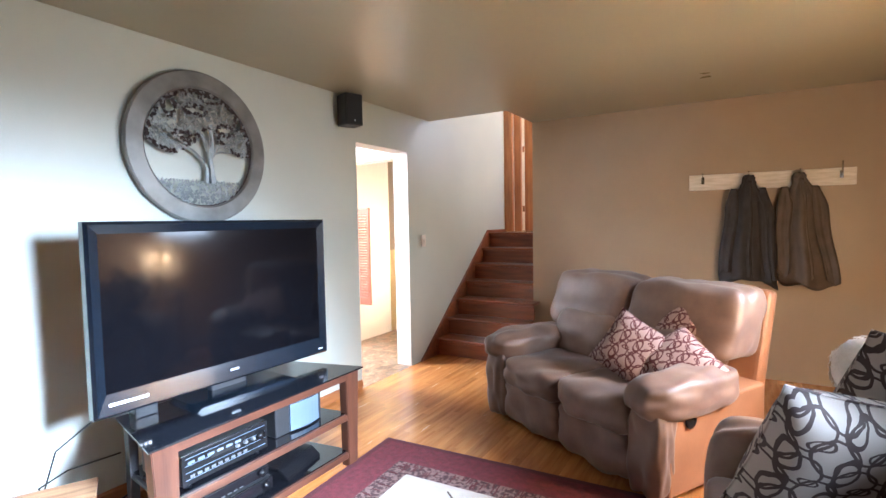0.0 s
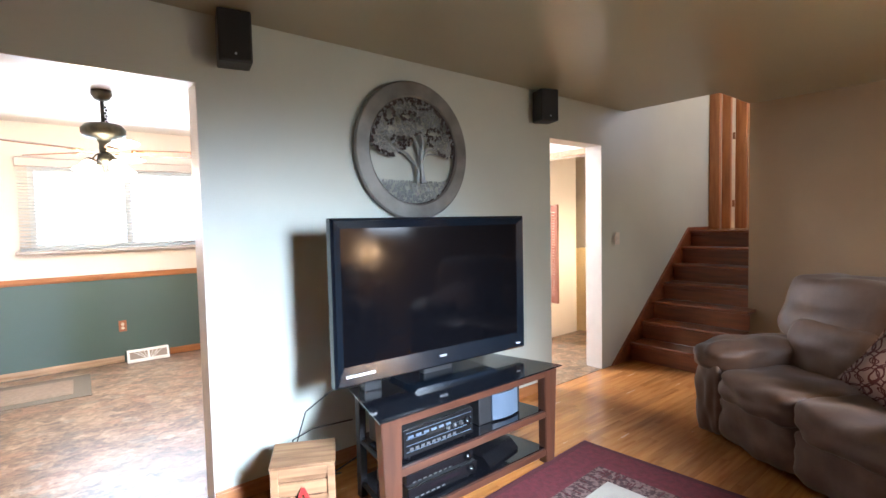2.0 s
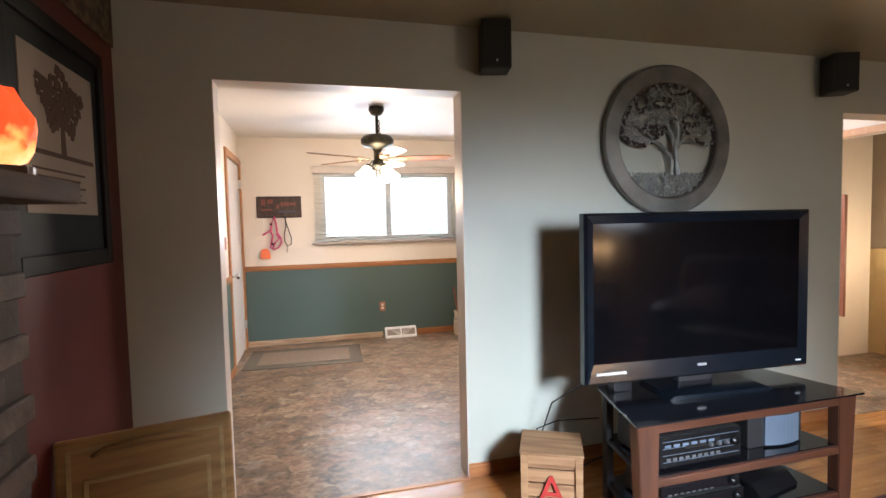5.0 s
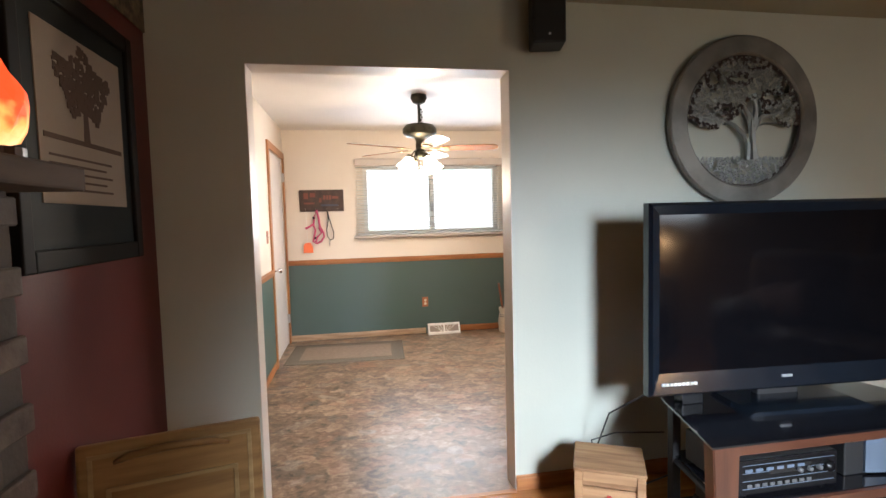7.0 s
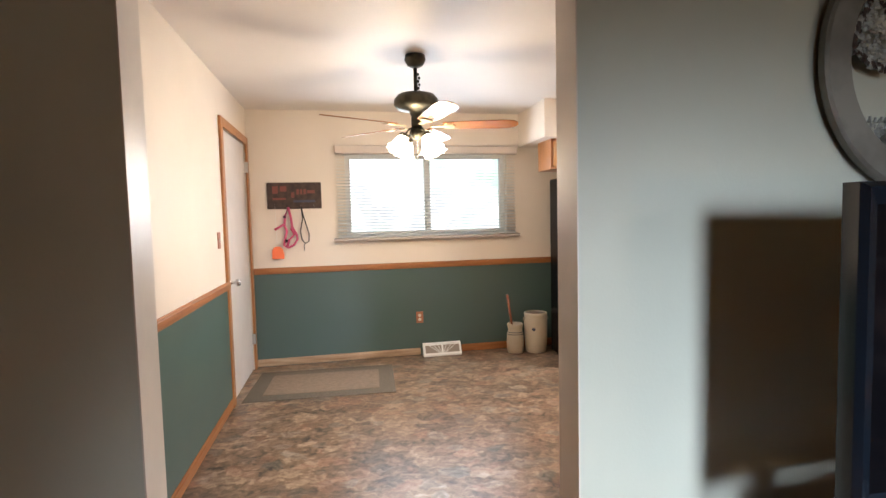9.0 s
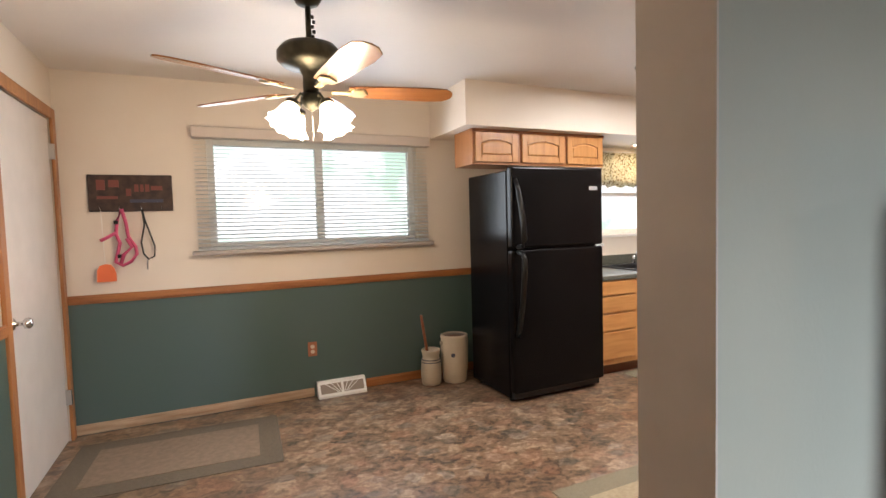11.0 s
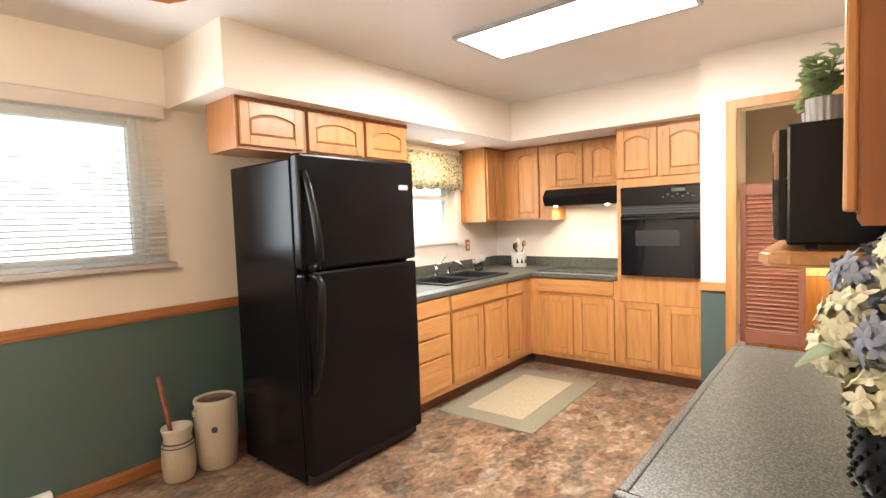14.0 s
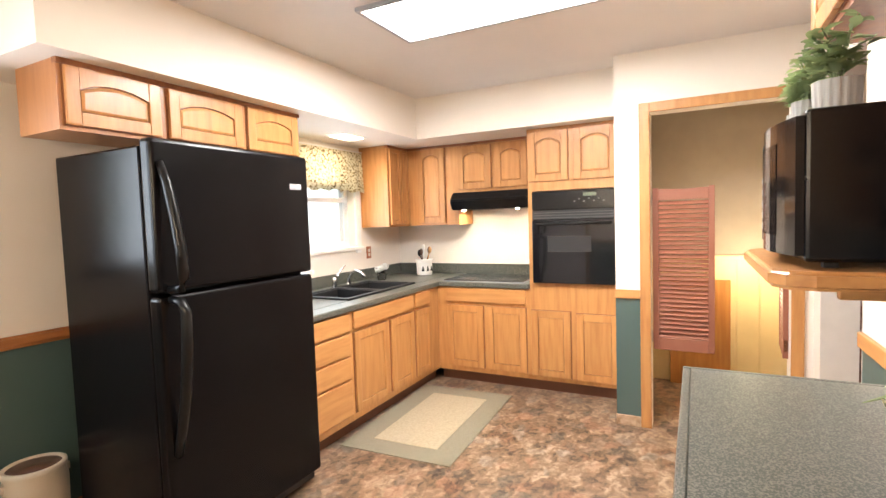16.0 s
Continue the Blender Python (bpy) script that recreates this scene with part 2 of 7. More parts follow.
def ramp_of(n, stops):
    r = n.new("ShaderNodeValToRGB")
    e = r.color_ramp.elements
    e[0].position, e[0].color = stops[0][0], (*stops[0][1], 1)
    e[1].position, e[1].color = stops[-1][0], (*stops[-1][1], 1)
    for p, c in stops[1:-1]:
        k = e.new(p)
        k.color = (*c, 1)
    return r


def build_vinyl(n, l, b):
    """Printed slate: soft-edged stone patches of mixed colours under clear wear."""
    tc = n.new("ShaderNodeTexCoord")
    wob = n.new("ShaderNodeTexNoise")
    wob.inputs["Scale"].default_value, wob.inputs["Detail"].default_value = 9, 6
    wob.inputs["Roughness"].default_value = 0.65
    mix = n.new("ShaderNodeVectorMath")
    mix.operation = "MULTIPLY_ADD"
    mix.inputs[1].default_value = (0.13, 0.13, 0.0)
    l.new(tc.outputs["Object"], wob.inputs["Vector"])
    l.new(wob.outputs["Color"], mix.inputs[0])
    l.new(tc.outputs["Object"], mix.inputs[2])
    mp = n.new("ShaderNodeMapping")
    mp.inputs["Rotation"].default_value = (0, 0, 0.6)
    mp.inputs["Scale"].default_value = (1.0, 1.35, 1)
    l.new(mix.outputs[0], mp.inputs[0])
    cells = []
    for scale in (9.5, 21.0):
        vor = n.new("ShaderNodeTexVoronoi")
        vor.feature = "SMOOTH_F1"
        vor.inputs["Scale"].default_value, vor.inputs["Smoothness"].default_value = scale, 0.5
        l.new(mp.outputs[0], vor.inputs["Vector"])
        sep = n.new("ShaderNodeSeparateColor")
        l.new(vor.outputs["Color"], sep.inputs[0])
        cells.append(sep)
    fine = n.new("ShaderNodeTexNoise")
    fine.inputs["Scale"].default_value, fine.inputs["Detail"].default_value = 24, 7
    fine.inputs["Roughness"].default_value = 0.6
    l.new(mp.outputs[0], fine.inputs["Vector"])
    tone = n.new("ShaderNodeMath")
    tone.operation = "MULTIPLY_ADD"
    tone.inputs[1].default_value = 0.42
    l.new(cells[0].outputs[0], tone.inputs[0])
    tone2 = n.new("ShaderNodeMath")
    tone2.operation = "MULTIPLY_ADD"
    tone2.inputs[1].default_value = 0.22
    l.new(cells[1].outputs[0], tone2.inputs[0])
    sub = n.new("ShaderNodeMath")
    sub.operation = "MULTIPLY_ADD"
    sub.inputs[1].default_value, sub.inputs[2].default_value = 1.35, -0.47
    l.new(fine.outputs[0], sub.inputs[0])
    l.new(sub.outputs[0], tone2.inputs[2])
    l.new(tone2.outputs[0], tone.inputs[2])
    light = ramp_of(n, [(0.1, (0.04, 0.027, 0.02)), (0.3, (0.11, 0.072, 0.048)), (0.48, (0.185, 0.118, 0.074)), (0.62, (0.24, 0.16, 0.102)),
                        (0.78, (0.33, 0.235, 0.158)), (0.97, (0.43, 0.33, 0.235))])
    rust = ramp_of(n, [(0.1, (0.06, 0.032, 0.022)), (0.35, (0.16, 0.08, 0.048)), (0.6, (0.27, 0.145, 0.09)), (0.95, (0.38, 0.25, 0.17))])
    grey = ramp_of(n, [(0.1, (0.045, 0.037, 0.03)), (0.4, (0.125, 0.105, 0.083)), (0.7, (0.22, 0.185, 0.145)), (0.95, (0.34, 0.29, 0.235))])
    for r in (light, rust, grey):
        l.new(tone.outputs[0], r.inputs[0])
    out = light.outputs[0]
    for ramp, chan, cut in ((rust, 1, 0.6), (grey, 2, 0.66)):
        pick = n.new("ShaderNodeMapRange")
        pick.inputs["From Min"].default_value, pick.inputs["From Max"].default_value = cut, cut + 0.3
        pick.inputs["To Max"].default_value = 0.8
        l.new(cells[0].outputs[chan], pick.inputs[0])
        mx = n.new("ShaderNodeMix")
        mx.data_type = "RGBA"
        l.new(pick.outputs[0], mx.inputs[0])
        l.new(out, mx.inputs[6])
        l.new(ramp.outputs[0], mx.inputs[7])
        out = mx.outputs[2]
    l.new(out, b.inputs["Base Color"])
    bp = n.new("ShaderNodeBump")
    bp.inputs["Strength"].default_value, bp.inputs["Distance"].default_value = 0.2, 0.003
    l.new(tone.outputs[0], bp.inputs["Height"])
    l.new(bp.outputs[0], b.inputs["Normal"])


def build_salt(n, l, b):
    tc = n.new("ShaderNodeTexCoord")
    sp = n.new("ShaderNodeSeparateXYZ")
    l.new(tc.outputs["Object"], sp.inputs[0])
    no = n.new("ShaderNodeTexNoise")
    no.inputs["Scale"].default_value, no.inputs["Detail"].default_value = 16, 3
    l.new(tc.outputs["Object"], no.inputs["Vector"])
    h = n.new("ShaderNodeMath")
    h.operation = "MULTIPLY_ADD"
    h.inputs[1].default_value = 6.0
    l.new(sp.outputs[2], h.inputs[0])
    l.new(no.outputs[0], h.inputs[2])
    r = ramp_of(n, [(0.55, (1.0, 0.62, 0.26)), (0.85, (1.0, 0.36, 0.08)), (1.2 / 1.2, (0.75, 0.06, 0.012))])
    l.new(h.outputs[0], r.inputs[0])
    l.new(r.outputs[0], b.inputs["Emission Color"])
    b.inputs["Emission Strength"].default_value = 1.15
    b.inputs["Base Color"].default_value = (0.6, 0.2, 0.08, 1)
    bp = n.new("ShaderNodeBump")
    bp.inputs["Strength"].default_value, bp.inputs["Distance"].default_value = 0.6, 0.006
    l.new(no.outputs[0], bp.inputs["Height"])
    l.new(bp.outputs[0], b.inputs["Normal"])


glow_salt = node_mat("salt_crystal", 0.5, build_salt)
vinyl = node_mat("slate_pattern_vinyl", 0.33, build_vinyl)


def build_pillow(light, dark, size):
    """Interlaced rings and small petals, slightly bent, in one thread colour on another."""
    def go(n, l, b):
        def mth(op, x, y=None, z=None):
            k = n.new("ShaderNodeMath")
            k.operation = op
            for i, v in enumerate((x, y, z)):
                if v is not None:
                    if isinstance(v, (int, float)):
                        k.inputs[i].default_value = v
                    else:
                        l.new(v, k.inputs[i])
            return k.outputs[0]
        tc = n.new("ShaderNodeTexCoord")
        wob = n.new("ShaderNodeTexNoise")
        wob.inputs["Scale"].default_value = 7
        mix = n.new("ShaderNodeVectorMath")
        mix.operation = "MULTIPLY_ADD"
        mix.inputs[1].default_value = (0.07, 0.0, 0.07)
        l.new(tc.outputs["Object"], wob.inputs["Vector"])
        l.new(wob.outputs["Color"], mix.inputs[0])
        l.new(tc.outputs["Object"], mix.inputs[2])
        sp = n.new("ShaderNodeSeparateXYZ")
        l.new(mix.outputs[0], sp.inputs[0])
        lines = None
        for off, radius, squash in ((0.0, 0.40, 1.0), (0.5, 0.40, 1.0), (0.25, 0.2, 1.9), (0.75, 0.2, 0.55)):
            u = mth("SUBTRACT", mth("FRACT", mth("MULTIPLY_ADD", sp.outputs[0], 1 / size, 20 + off)), 0.5)
            v = mth("SUBTRACT", mth("FRACT", mth("MULTIPLY_ADD", sp.outputs[2], 1 / size, 20 + off)), 0.5)
            v = mth("MULTIPLY", v, squash)
            d = mth("SQRT", mth("ADD", mth("MULTIPLY", u, u), mth("MULTIPLY", v, v)))
            line = mth("LESS_THAN", mth("ABSOLUTE", mth("SUBTRACT", d, radius)), 0.034)
            lines = line if lines is None else mth("MAXIMUM", lines, line)
        weave = n.new("ShaderNodeTexNoise")
        weave.inputs["Scale"].default_value = 350
        l.new(tc.outputs["Object"], weave.inputs["Vector"])
        r = ramp_of(n, [(0.3, light), (0.7, dark)])
        l.new(lines, r.inputs[0])
        l.new(r.outputs[0], b.inputs["Base Color"])
        bp = n.new("ShaderNodeBump")
        bp.inputs["Strength"].default_value, bp.inputs["Distance"].default_value = 0.3, 0.001
        l.new(mth("ADD", weave.outputs[0], lines), bp.inputs["Height"])
        l.new(bp.outputs[0], b.inputs["Normal"])
    return go


pillow_red = node_mat("red_scroll_fabric", 0.75, build_pillow((0.30, 0.21, 0.18), (0.075, 0.013, 0.013), 0.1))
pillow_grey = node_mat("grey_scroll_fabric", 0.75, build_pillow((0.27, 0.235, 0.2), (0.03, 0.016, 0.013), 0.13))


def build_curtain(n, l, b):
    tc = n.new("ShaderNodeTexCoord")
    v = n.new("ShaderNodeTexNoise")
    v.inputs["Scale"].default_value, v.inputs["Detail"].default_value = 58, 4
    l.new(tc.outputs["Object"], v.inputs["Vector"])
    r = ramp_of(n, [(0.36, (0.09, 0.075, 0.05)), (0.43, (0.42, 0.33, 0.14)), (0.49, (0.74, 0.68, 0.5)), (0.66, (0.8, 0.77, 0.64))])
    l.new(v.outputs[0], r.inputs[0])
    l.new(r.outputs[0], b.inputs["Base Color"])


curtain_m = node_mat("floral_cotton", 0.9, build_curtain)


def build_outside(n, l, b):
    tc = n.new("ShaderNodeTexCoord")
    v = n.new("ShaderNodeTexNoise")
    v.inputs["Scale"].default_value, v.inputs["Detail"].default_value = 0.9, 6
    l.new(tc.outputs["Object"], v.inputs["Vector"])
    r = ramp_of(n, [(0.42, (0.55, 0.74, 0.6)), (0.5, (0.82, 0.92, 0.86)), (0.58, (1, 1, 1))])
    l.new(v.outputs[0], r.inputs[0])
    l.new(r.outputs[0], b.inputs["Emission Color"])
    b.inputs["Emission Strength"].default_value = 1.9
    b.inputs["Base Color"].default_value = (0, 0, 0, 1)


outside_m = node_mat("bright_garden", 1.0, build_outside)


def build_glass(n, l, b):
    b.inputs["Transmission Weight"].default_value = 1.0
    b.inputs["IOR"].default_value = 1.45


glass = node_mat("clear_glass", 0.0, build_glass)


# ---- mesh helpers ----
def box(bm, x0, x1, y0, y1, z0, z1, bevel=0.0, seg=2):
    r = bmesh.ops.create_cube(bm, size=1, matrix=Matrix.Translation(((x0 + x1) / 2, (y0 + y1) / 2, (z0 + z1) / 2)) @ Matrix.Diagonal((abs(x1 - x0), abs(y1 - y0), abs(z1 - z0), 1)))
    if bevel:
        edges = list({e for v in r["verts"] for e in v.link_edges})
        bmesh.ops.bevel(bm, geom=edges, offset=bevel, segments=seg, affect="EDGES", profile=0.5)
    return r["verts"]


def one_box(*a, **k):
    bm = bmesh.new()
    box(bm, *a, **k)
    return bm


def lathe(bm, profile, seg=24, at=(0, 0, 0), turn=None):
    rings = []
    for r, z in profile:
        ring = []
        for i in range(seg):
            a = 2 * math.pi * i / seg
            v = Vector((r * math.cos(a), r * math.sin(a), z))
            if turn:
                v = turn @ v
            ring.append(bm.verts.new(v + Vector(at)))
        rings.append(ring)
    for a, b in zip(rings, rings[1:]):
        for i in range(seg):
            j = (i + 1) % seg
            bm.faces.new((a[i], a[j], b[j], b[i]))
    bm.faces.new(rings[0][::-1])
    bm.faces.new(rings[-1])
    return bm


def prism(bm, pts, y0, y1):
    """A flat outline (x, z) made thick from y0 to y1."""
    a = [bm.verts.new((x, y0, z)) for x, z in pts]
    b = [bm.verts.new((x, y1, z)) for x, z in pts]
    f = bm.faces.new(a)
    bm.faces.new(b[::-1])
    for i in range(len(pts)):
        j = (i + 1) % len(pts)
        bm.faces.new((a[j], a[i], b[i], b[j]))
    return f


def tube(bm, pts, r, seg=8):
    pts = [Vector(p) for p in pts]
    rings = []
    for i, p in enumerate(pts):
        d = (pts[min(i + 1, len(pts) - 1)] - pts[max(i - 1, 0)]).normalized()
        u = d.orthogonal().normalized() if abs(d.z) > 0.95 else d.cross(Vector((0, 0, 1))).normalized()
        w = d.cross(u)
        rr = r[i] if isinstance(r, (list, tuple)) else r
        rings.append([bm.verts.new(p + (u * math.cos(2 * math.pi * k / seg) + w * math.sin(2 * math.pi * k / seg)) * rr) for k in range(seg)])
    for a, b in zip(rings, rings[1:]):
        for k in range(seg):
            j = (k + 1) % seg
            bm.faces.new((a[k], a[j], b[j], b[k]))
    bm.faces.new(rings[0][::-1])
    bm.faces.new(rings[-1])
    return bm


def mesh_of(name, bm, material, smooth=False):
    bmesh.ops.recalc_face_normals(bm, faces=bm.faces)
    me = bpy.data.meshes.new(name)
    bm.to_mesh(me)
    bm.free()
    me.materials.append(material)
    if smooth:
        me.polygons.foreach_set("use_smooth", [True] * len(me.polygons))
    return me


def part(name, bm, material, parent, label="", smooth=False, m=None, kind=""):
    ob = new(name, mesh_of(name, bm, material, smooth) if isinstance(bm, bmesh.types.BMesh) else bm)
    ob.parent = parent
    if m is not None:
        ob.matrix_basis = m
    return tagged(ob, label, kind=kind)


def thing(name, label, category, m=None, group=""):
    ob = new(name)
    ob.empty_display_size = 0.1
    if m is not None:
        ob.matrix_basis = m
    return tagged(ob, label, category, group)


def solid(name, bm, material, label, category, m=None, group="", smooth=False):
    ob = new(name, mesh_of(name, bm, material, smooth))
    if m is not None:
        ob.matrix_basis = m
    return tagged(ob, label, category, group)


def structure(name, bm, material, label=""):
    ob = new(name, mesh_of(name, bm, material))
    return tagged(ob, label, kind="structure")


def cushion(bm, x0, x1, y0, y1, z0, z1, puff=0.12, n=10):
    """A stuffed block: a box whose faces bulge and whose edges round off."""
    c, h = Vector(((x0 + x1) / 2, (y0 + y1) / 2, (z0 + z1) / 2)), Vector(((x1 - x0) / 2, (y1 - y0) / 2, (z1 - z0) / 2))
    r = bmesh.ops.create_cube(bm, size=2)
    es = list({e for v in r["verts"] for e in v.link_edges})
    old = set(bm.verts) - set(r["verts"])
    bmesh.ops.subdivide_edges(bm, edges=es, cuts=n, use_grid_fill=True)
    p = 1 / max(puff, 0.05) if puff < 1 else 2
    k = 2.0 + 5 * (1 - puff)
    for v in bm.verts:
        if v in old:
            continue
        q = v.co
        s = (abs(q.x) ** k + abs(q.y) ** k + abs(q.z) ** k) ** (1 / k)
        q = q / s if s else q
        w = noise.noise(Vector((q.x * 2 + c.x * 5, q.y * 2 + c.y * 7, q.z * 2))) * 0.018
        v.co = Vector((c.x + q.x * h.x, c.y + q.y * h.y, c.z + q.z * h.z)) + q * w
    return bm


# ---- walls, floors, ceilings ----
H, KH = 2.42, 2.45
structure("floor", one_box(-1.3, 5.2, -1.3, 2.62, -0.12, -0.004), floor_wood, "oak strip floor boards under the planks")
structure("floor_kitchen", one_box(-1.3, 5.2, 2.675, 6.5, -0.12, 0.0), vinyl, "slate-patterned vinyl kitchen floor")
structure("ceiling", one_box(-1.3, 4.37, -1.3, 2.62, H, H + 0.12), ceil_tan, "glossy tan painted living room ceiling")
structure("ceiling_east", one_box(4.37, 5.05, -1.3, 1.77, H, H + 0.12), ceil_tan, "glossy tan painted living room ceiling")
structure("ceiling_kitchen", one_box(-1.3, 4.18, 2.675, 6.5, KH, KH + 0.1), white_ceil, "glossy white kitchen ceiling")
structure("ceiling_kitchen_east", one_box(4.18, 5.4, 3.9, 6.5, KH, KH + 0.1), white_ceil, "glossy white kitchen ceiling")
bm = bmesh.new()
box(bm, -1.3, -0.64, 2.62, 2.66, 0, KH)
box(bm, -0.64, 0.57, 2.62, 2.66, 2.09, KH)
box(bm, 0.57, 3.22, 2.62, 2.66, 0, KH)
box(bm, 3.22, 3.965, 2.62, 2.66, 2.07, KH)
box(bm, 3.965, 6.3, 2.62, 2.66, 0, 3.7)
structure("wall_north", bm, wall_living, "grey-green painted wall with two openings")
bm = bmesh.new()
box(bm, -1.3, -0.64, 2.66, 2.755, 0, KH)
box(bm, -0.64, 0.57, 2.66, 2.755, 2.09, KH)
box(bm, 0.57, 1.29, 2.66, 2.755, 0, KH)
box(bm, 1.29, 3.22, 2.66, 2.783, 0, KH)
box(bm, 3.22, 3.965, 2.66, 2.783, 2.07, KH)
box(bm, 3.965, 4.3, 2.66, 2.783, 0, KH)
box(bm, 4.3, 6.3, 2.66, 2.75, -1.2, 3.7)
structure("wall_kitchen_south", bm, white_wall, "warm white kitchen side of the partition wall")
for nm, x0, x1, zt, y1 in (("trim_opening", -0.64, 0.57, 2.09, 2.757), ("trim_hall_opening", 3.22, 3.965, 2.07, 2.785)):
    bm = bmesh.new()
    box(bm, x0, x0 + 0.004, 2.618, y1, 0.0, zt - 0.004)
    box(bm, x1 - 0.004, x1, 2.618, y1, 0.0, zt - 0.004)
    box(bm, x0, x1, 2.618, y1, zt - 0.004, zt)
    structure(nm, bm, jamb_paint, "glossy cream painted opening reveal")
bm = bmesh.new()
WX0, WX1, WZ0, WZ1 = -0.1, 1.55, 1.22, 2.05
SX0, SX1, SZ0, SZ1 = 3.4, 4.42, 1.2, 2.05
for a, b_, c, d in ((-1.3, WX0, 0, KH), (WX0, WX1, 0, WZ0), (WX0, WX1, WZ1, KH), (WX1, SX0, 0, KH), (SX0, SX1, 0, SZ0), (SX0, SX1, SZ1, KH), (SX1, 5.4, 0, KH)):
    box(bm, a, b_, 6.27, 6.45, c, d)
structure("wall_kitchen_north", bm, white_wall, "warm white kitchen wall above the dado rail")
structure("wainscot_north", one_box(-1.0, 2.75, 6.262, 6.27, 0, 0.93), teal, "teal painted wall below the dado rail")
bm = bmesh.new()
box(bm, -1.15, -1.0, 2.84, 5.28, 0, KH)
box(bm, -1.15, -1.0, 5.28, 6.2, 2.12, KH)
box(bm, -1.15, -1.0, 6.2, 6.27, 0, KH)
box(bm, -1.15, -1.1, 5.28, 6.2, 0, 2.12)
structure("wall_kitchen_west", bm, white_wall, "warm white kitchen wall with a door")
structure("wainscot_west", one_box(-1.0, -0.992, 2.84, 5.2, 0, 0.93), teal, "teal painted wall below the dado rail")
structure("wall_west", one_box(-1.3, -1.04, -1.3, 2.62, 0, H), red_paint, "dark red painted chimney wall")
structure("wall_coats", one_box(5.05, 5.2, -1.3, 1.77, 0, 3.7), wall_tan, "tan painted wall with the coat rack")
structure("wall_stair_south", one_box(5.2, 6.12, 1.62, 1.77, 0, 1.246), wall_tan, "tan painted stair side wall")
bm = bmesh.new()
for a, b_, c, d in ((-1.3, 0.78, 0, H), (0.78, 1.42, 0, 1.22), (0.78, 1.42, 2.12, H), (1.42, 2.68, 0, H), (2.68, 3.32, 0, 1.22), (2.68, 3.32, 2.12, H), (3.32, 5.2, 0, H)):
    box(bm, a, b_, -1.25, -1.1, c, d)
structure("wall_south", bm, wall_tan, "tan painted window wall")
structure("wall_kitchen_east", one_box(5.19, 5.34, 3.9, 6.27, 0, KH), white_wall, "warm white kitchen wall behind the cooktop")
bm = bmesh.new()
box(bm, 4.18, 4.3, 3.71, 3.93, 0, KH)
box(bm, 4.18, 4.3, 2.95, 3.71, 2.06, KH)
box(bm, 4.18, 4.3, 2.84, 2.95, 0, KH)
box(bm, 4.3, 5.19, 3.8, 3.93, 0, KH)
structure("wall_stairwell_door", bm, white_wall, "warm white wall with the basement doorway")
structure("wainscot_east", one_box(4.172, 4.18, 3.775, 3.93, 0, 0.91), teal, "teal painted wall below the dado rail")
bm = bmesh.new()
box(bm, 5.3, 5.42, 2.81, 3.93, 1.05, KH)
structure("wall_stairwell", bm, beige_wall, "beige painted basement stairwell wall")
structure("stairwell_panelling", one_box(5.27, 5.42, 2.81, 3.93, -1.2, 1.05), yellow_panel, "pale yellow panelled lower wall")
panelling = bpy.data.objects["stairwell_panelling"]
board_mesh = mesh_of("board", one_box(5.258, 5.27, 0.006, 0.154, -1.2, 1.03, bevel=0.003), yellow_panel)
for i in range(6):
    part("board", board_mesh, None, panelling, m=pose(0, 2.84 + 0.16 * i, 0))
part("cap_rail", one_box(5.25, 5.30, 2.82, 3.80, 1.03, 1.06, bevel=0.004), yellow_panel, panelling)
structure("stairwell_ceiling", one_box(4.18, 5.42, 2.81, 3.93, KH, KH + 0.1), white_ceil, "plain stairwell ceiling")
structure("stairwell_floor", one_box(5.2, 5.3, 2.8, 3.8, -0.12, 0.0), vinyl, "small basement landing")
bm = bmesh.new()
box(bm, 1.69, 5.19, 5.58, 6.27, 2.11, KH)
box(bm, 4.43, 5.19, 3.93, 5.58, 2.11, KH)
structure("soffit", bm, white_wall, "warm white soffit above the cabinets")
structure("soffit_south", one_box(1.3, 2.62, 2.84, 3.16, 2.13, KH), white_wall, "warm white soffit above the cabinets")
structure("ceiling_upstairs", one_box(4.3, 9, 0, 4, 3.7, 3.8), white_ceil, "white upstairs ceiling")
# unseen wall, added only to stop sky light reaching the stairs
structure("wall_upstairs_south", one_box(5.2, 8.35, -0.15, 0, 1.1, 3.7), wall_tan, "unseen wall added to keep sky light off the landing")
structure("wall_upstairs_north", one_box(6.3, 8.35, 2.62, 2.77, 1.1, 3.7), mat("landing_cream", (0.66, 0.56, 0.38), 0.5), "cream unseen wall added to keep sky light off the landing")
structure("wall_stairwell_header", one_box(4.25, 4.37, 1.77, 2.62, H + 0.12, 3.7), wall_tan, "wall above the stair opening")
structure("wall_stairwell_side", one_box(4.37, 5.05, 1.62, 1.77, H + 0.12, 3.7), wall_tan, "wall above the stair opening")

# stairs
st = thing("staircase", "reddish brown wooden stair with seven risers up to the landing", "stairs")
RUN, RISE, SX = 0.216, 0.178, 4.45
for i in range(7):
    x = SX + i * RUN
    part("riser", one_box(x, x + 0.02, 1.77 if x > 5 else 1.70, 2.6, i * RISE, (i + 1) * RISE - 0.03), stair_wood, st)
    part("tread", one_box(x - 0.03, x + RUN + 0.0, 1.77 if x > 5 else 1.70, 2.6, (i + 1) * RISE - 0.03, (i + 1) * RISE, bevel=0.008), stair_wood, st)
bm = bmesh.new()
prism(bm, [(4.12, 0), (4.45, 0), (4.45 + 6 * RUN, 6 * RISE - 0.05), (6.25, 6 * RISE - 0.05), (6.25, 7 * RISE + 0.035), (5.70, 7 * RISE + 0.035), (4.33, 0.17)], 2.598, 2.62)
part("stringer", bm, stair_wood, st)
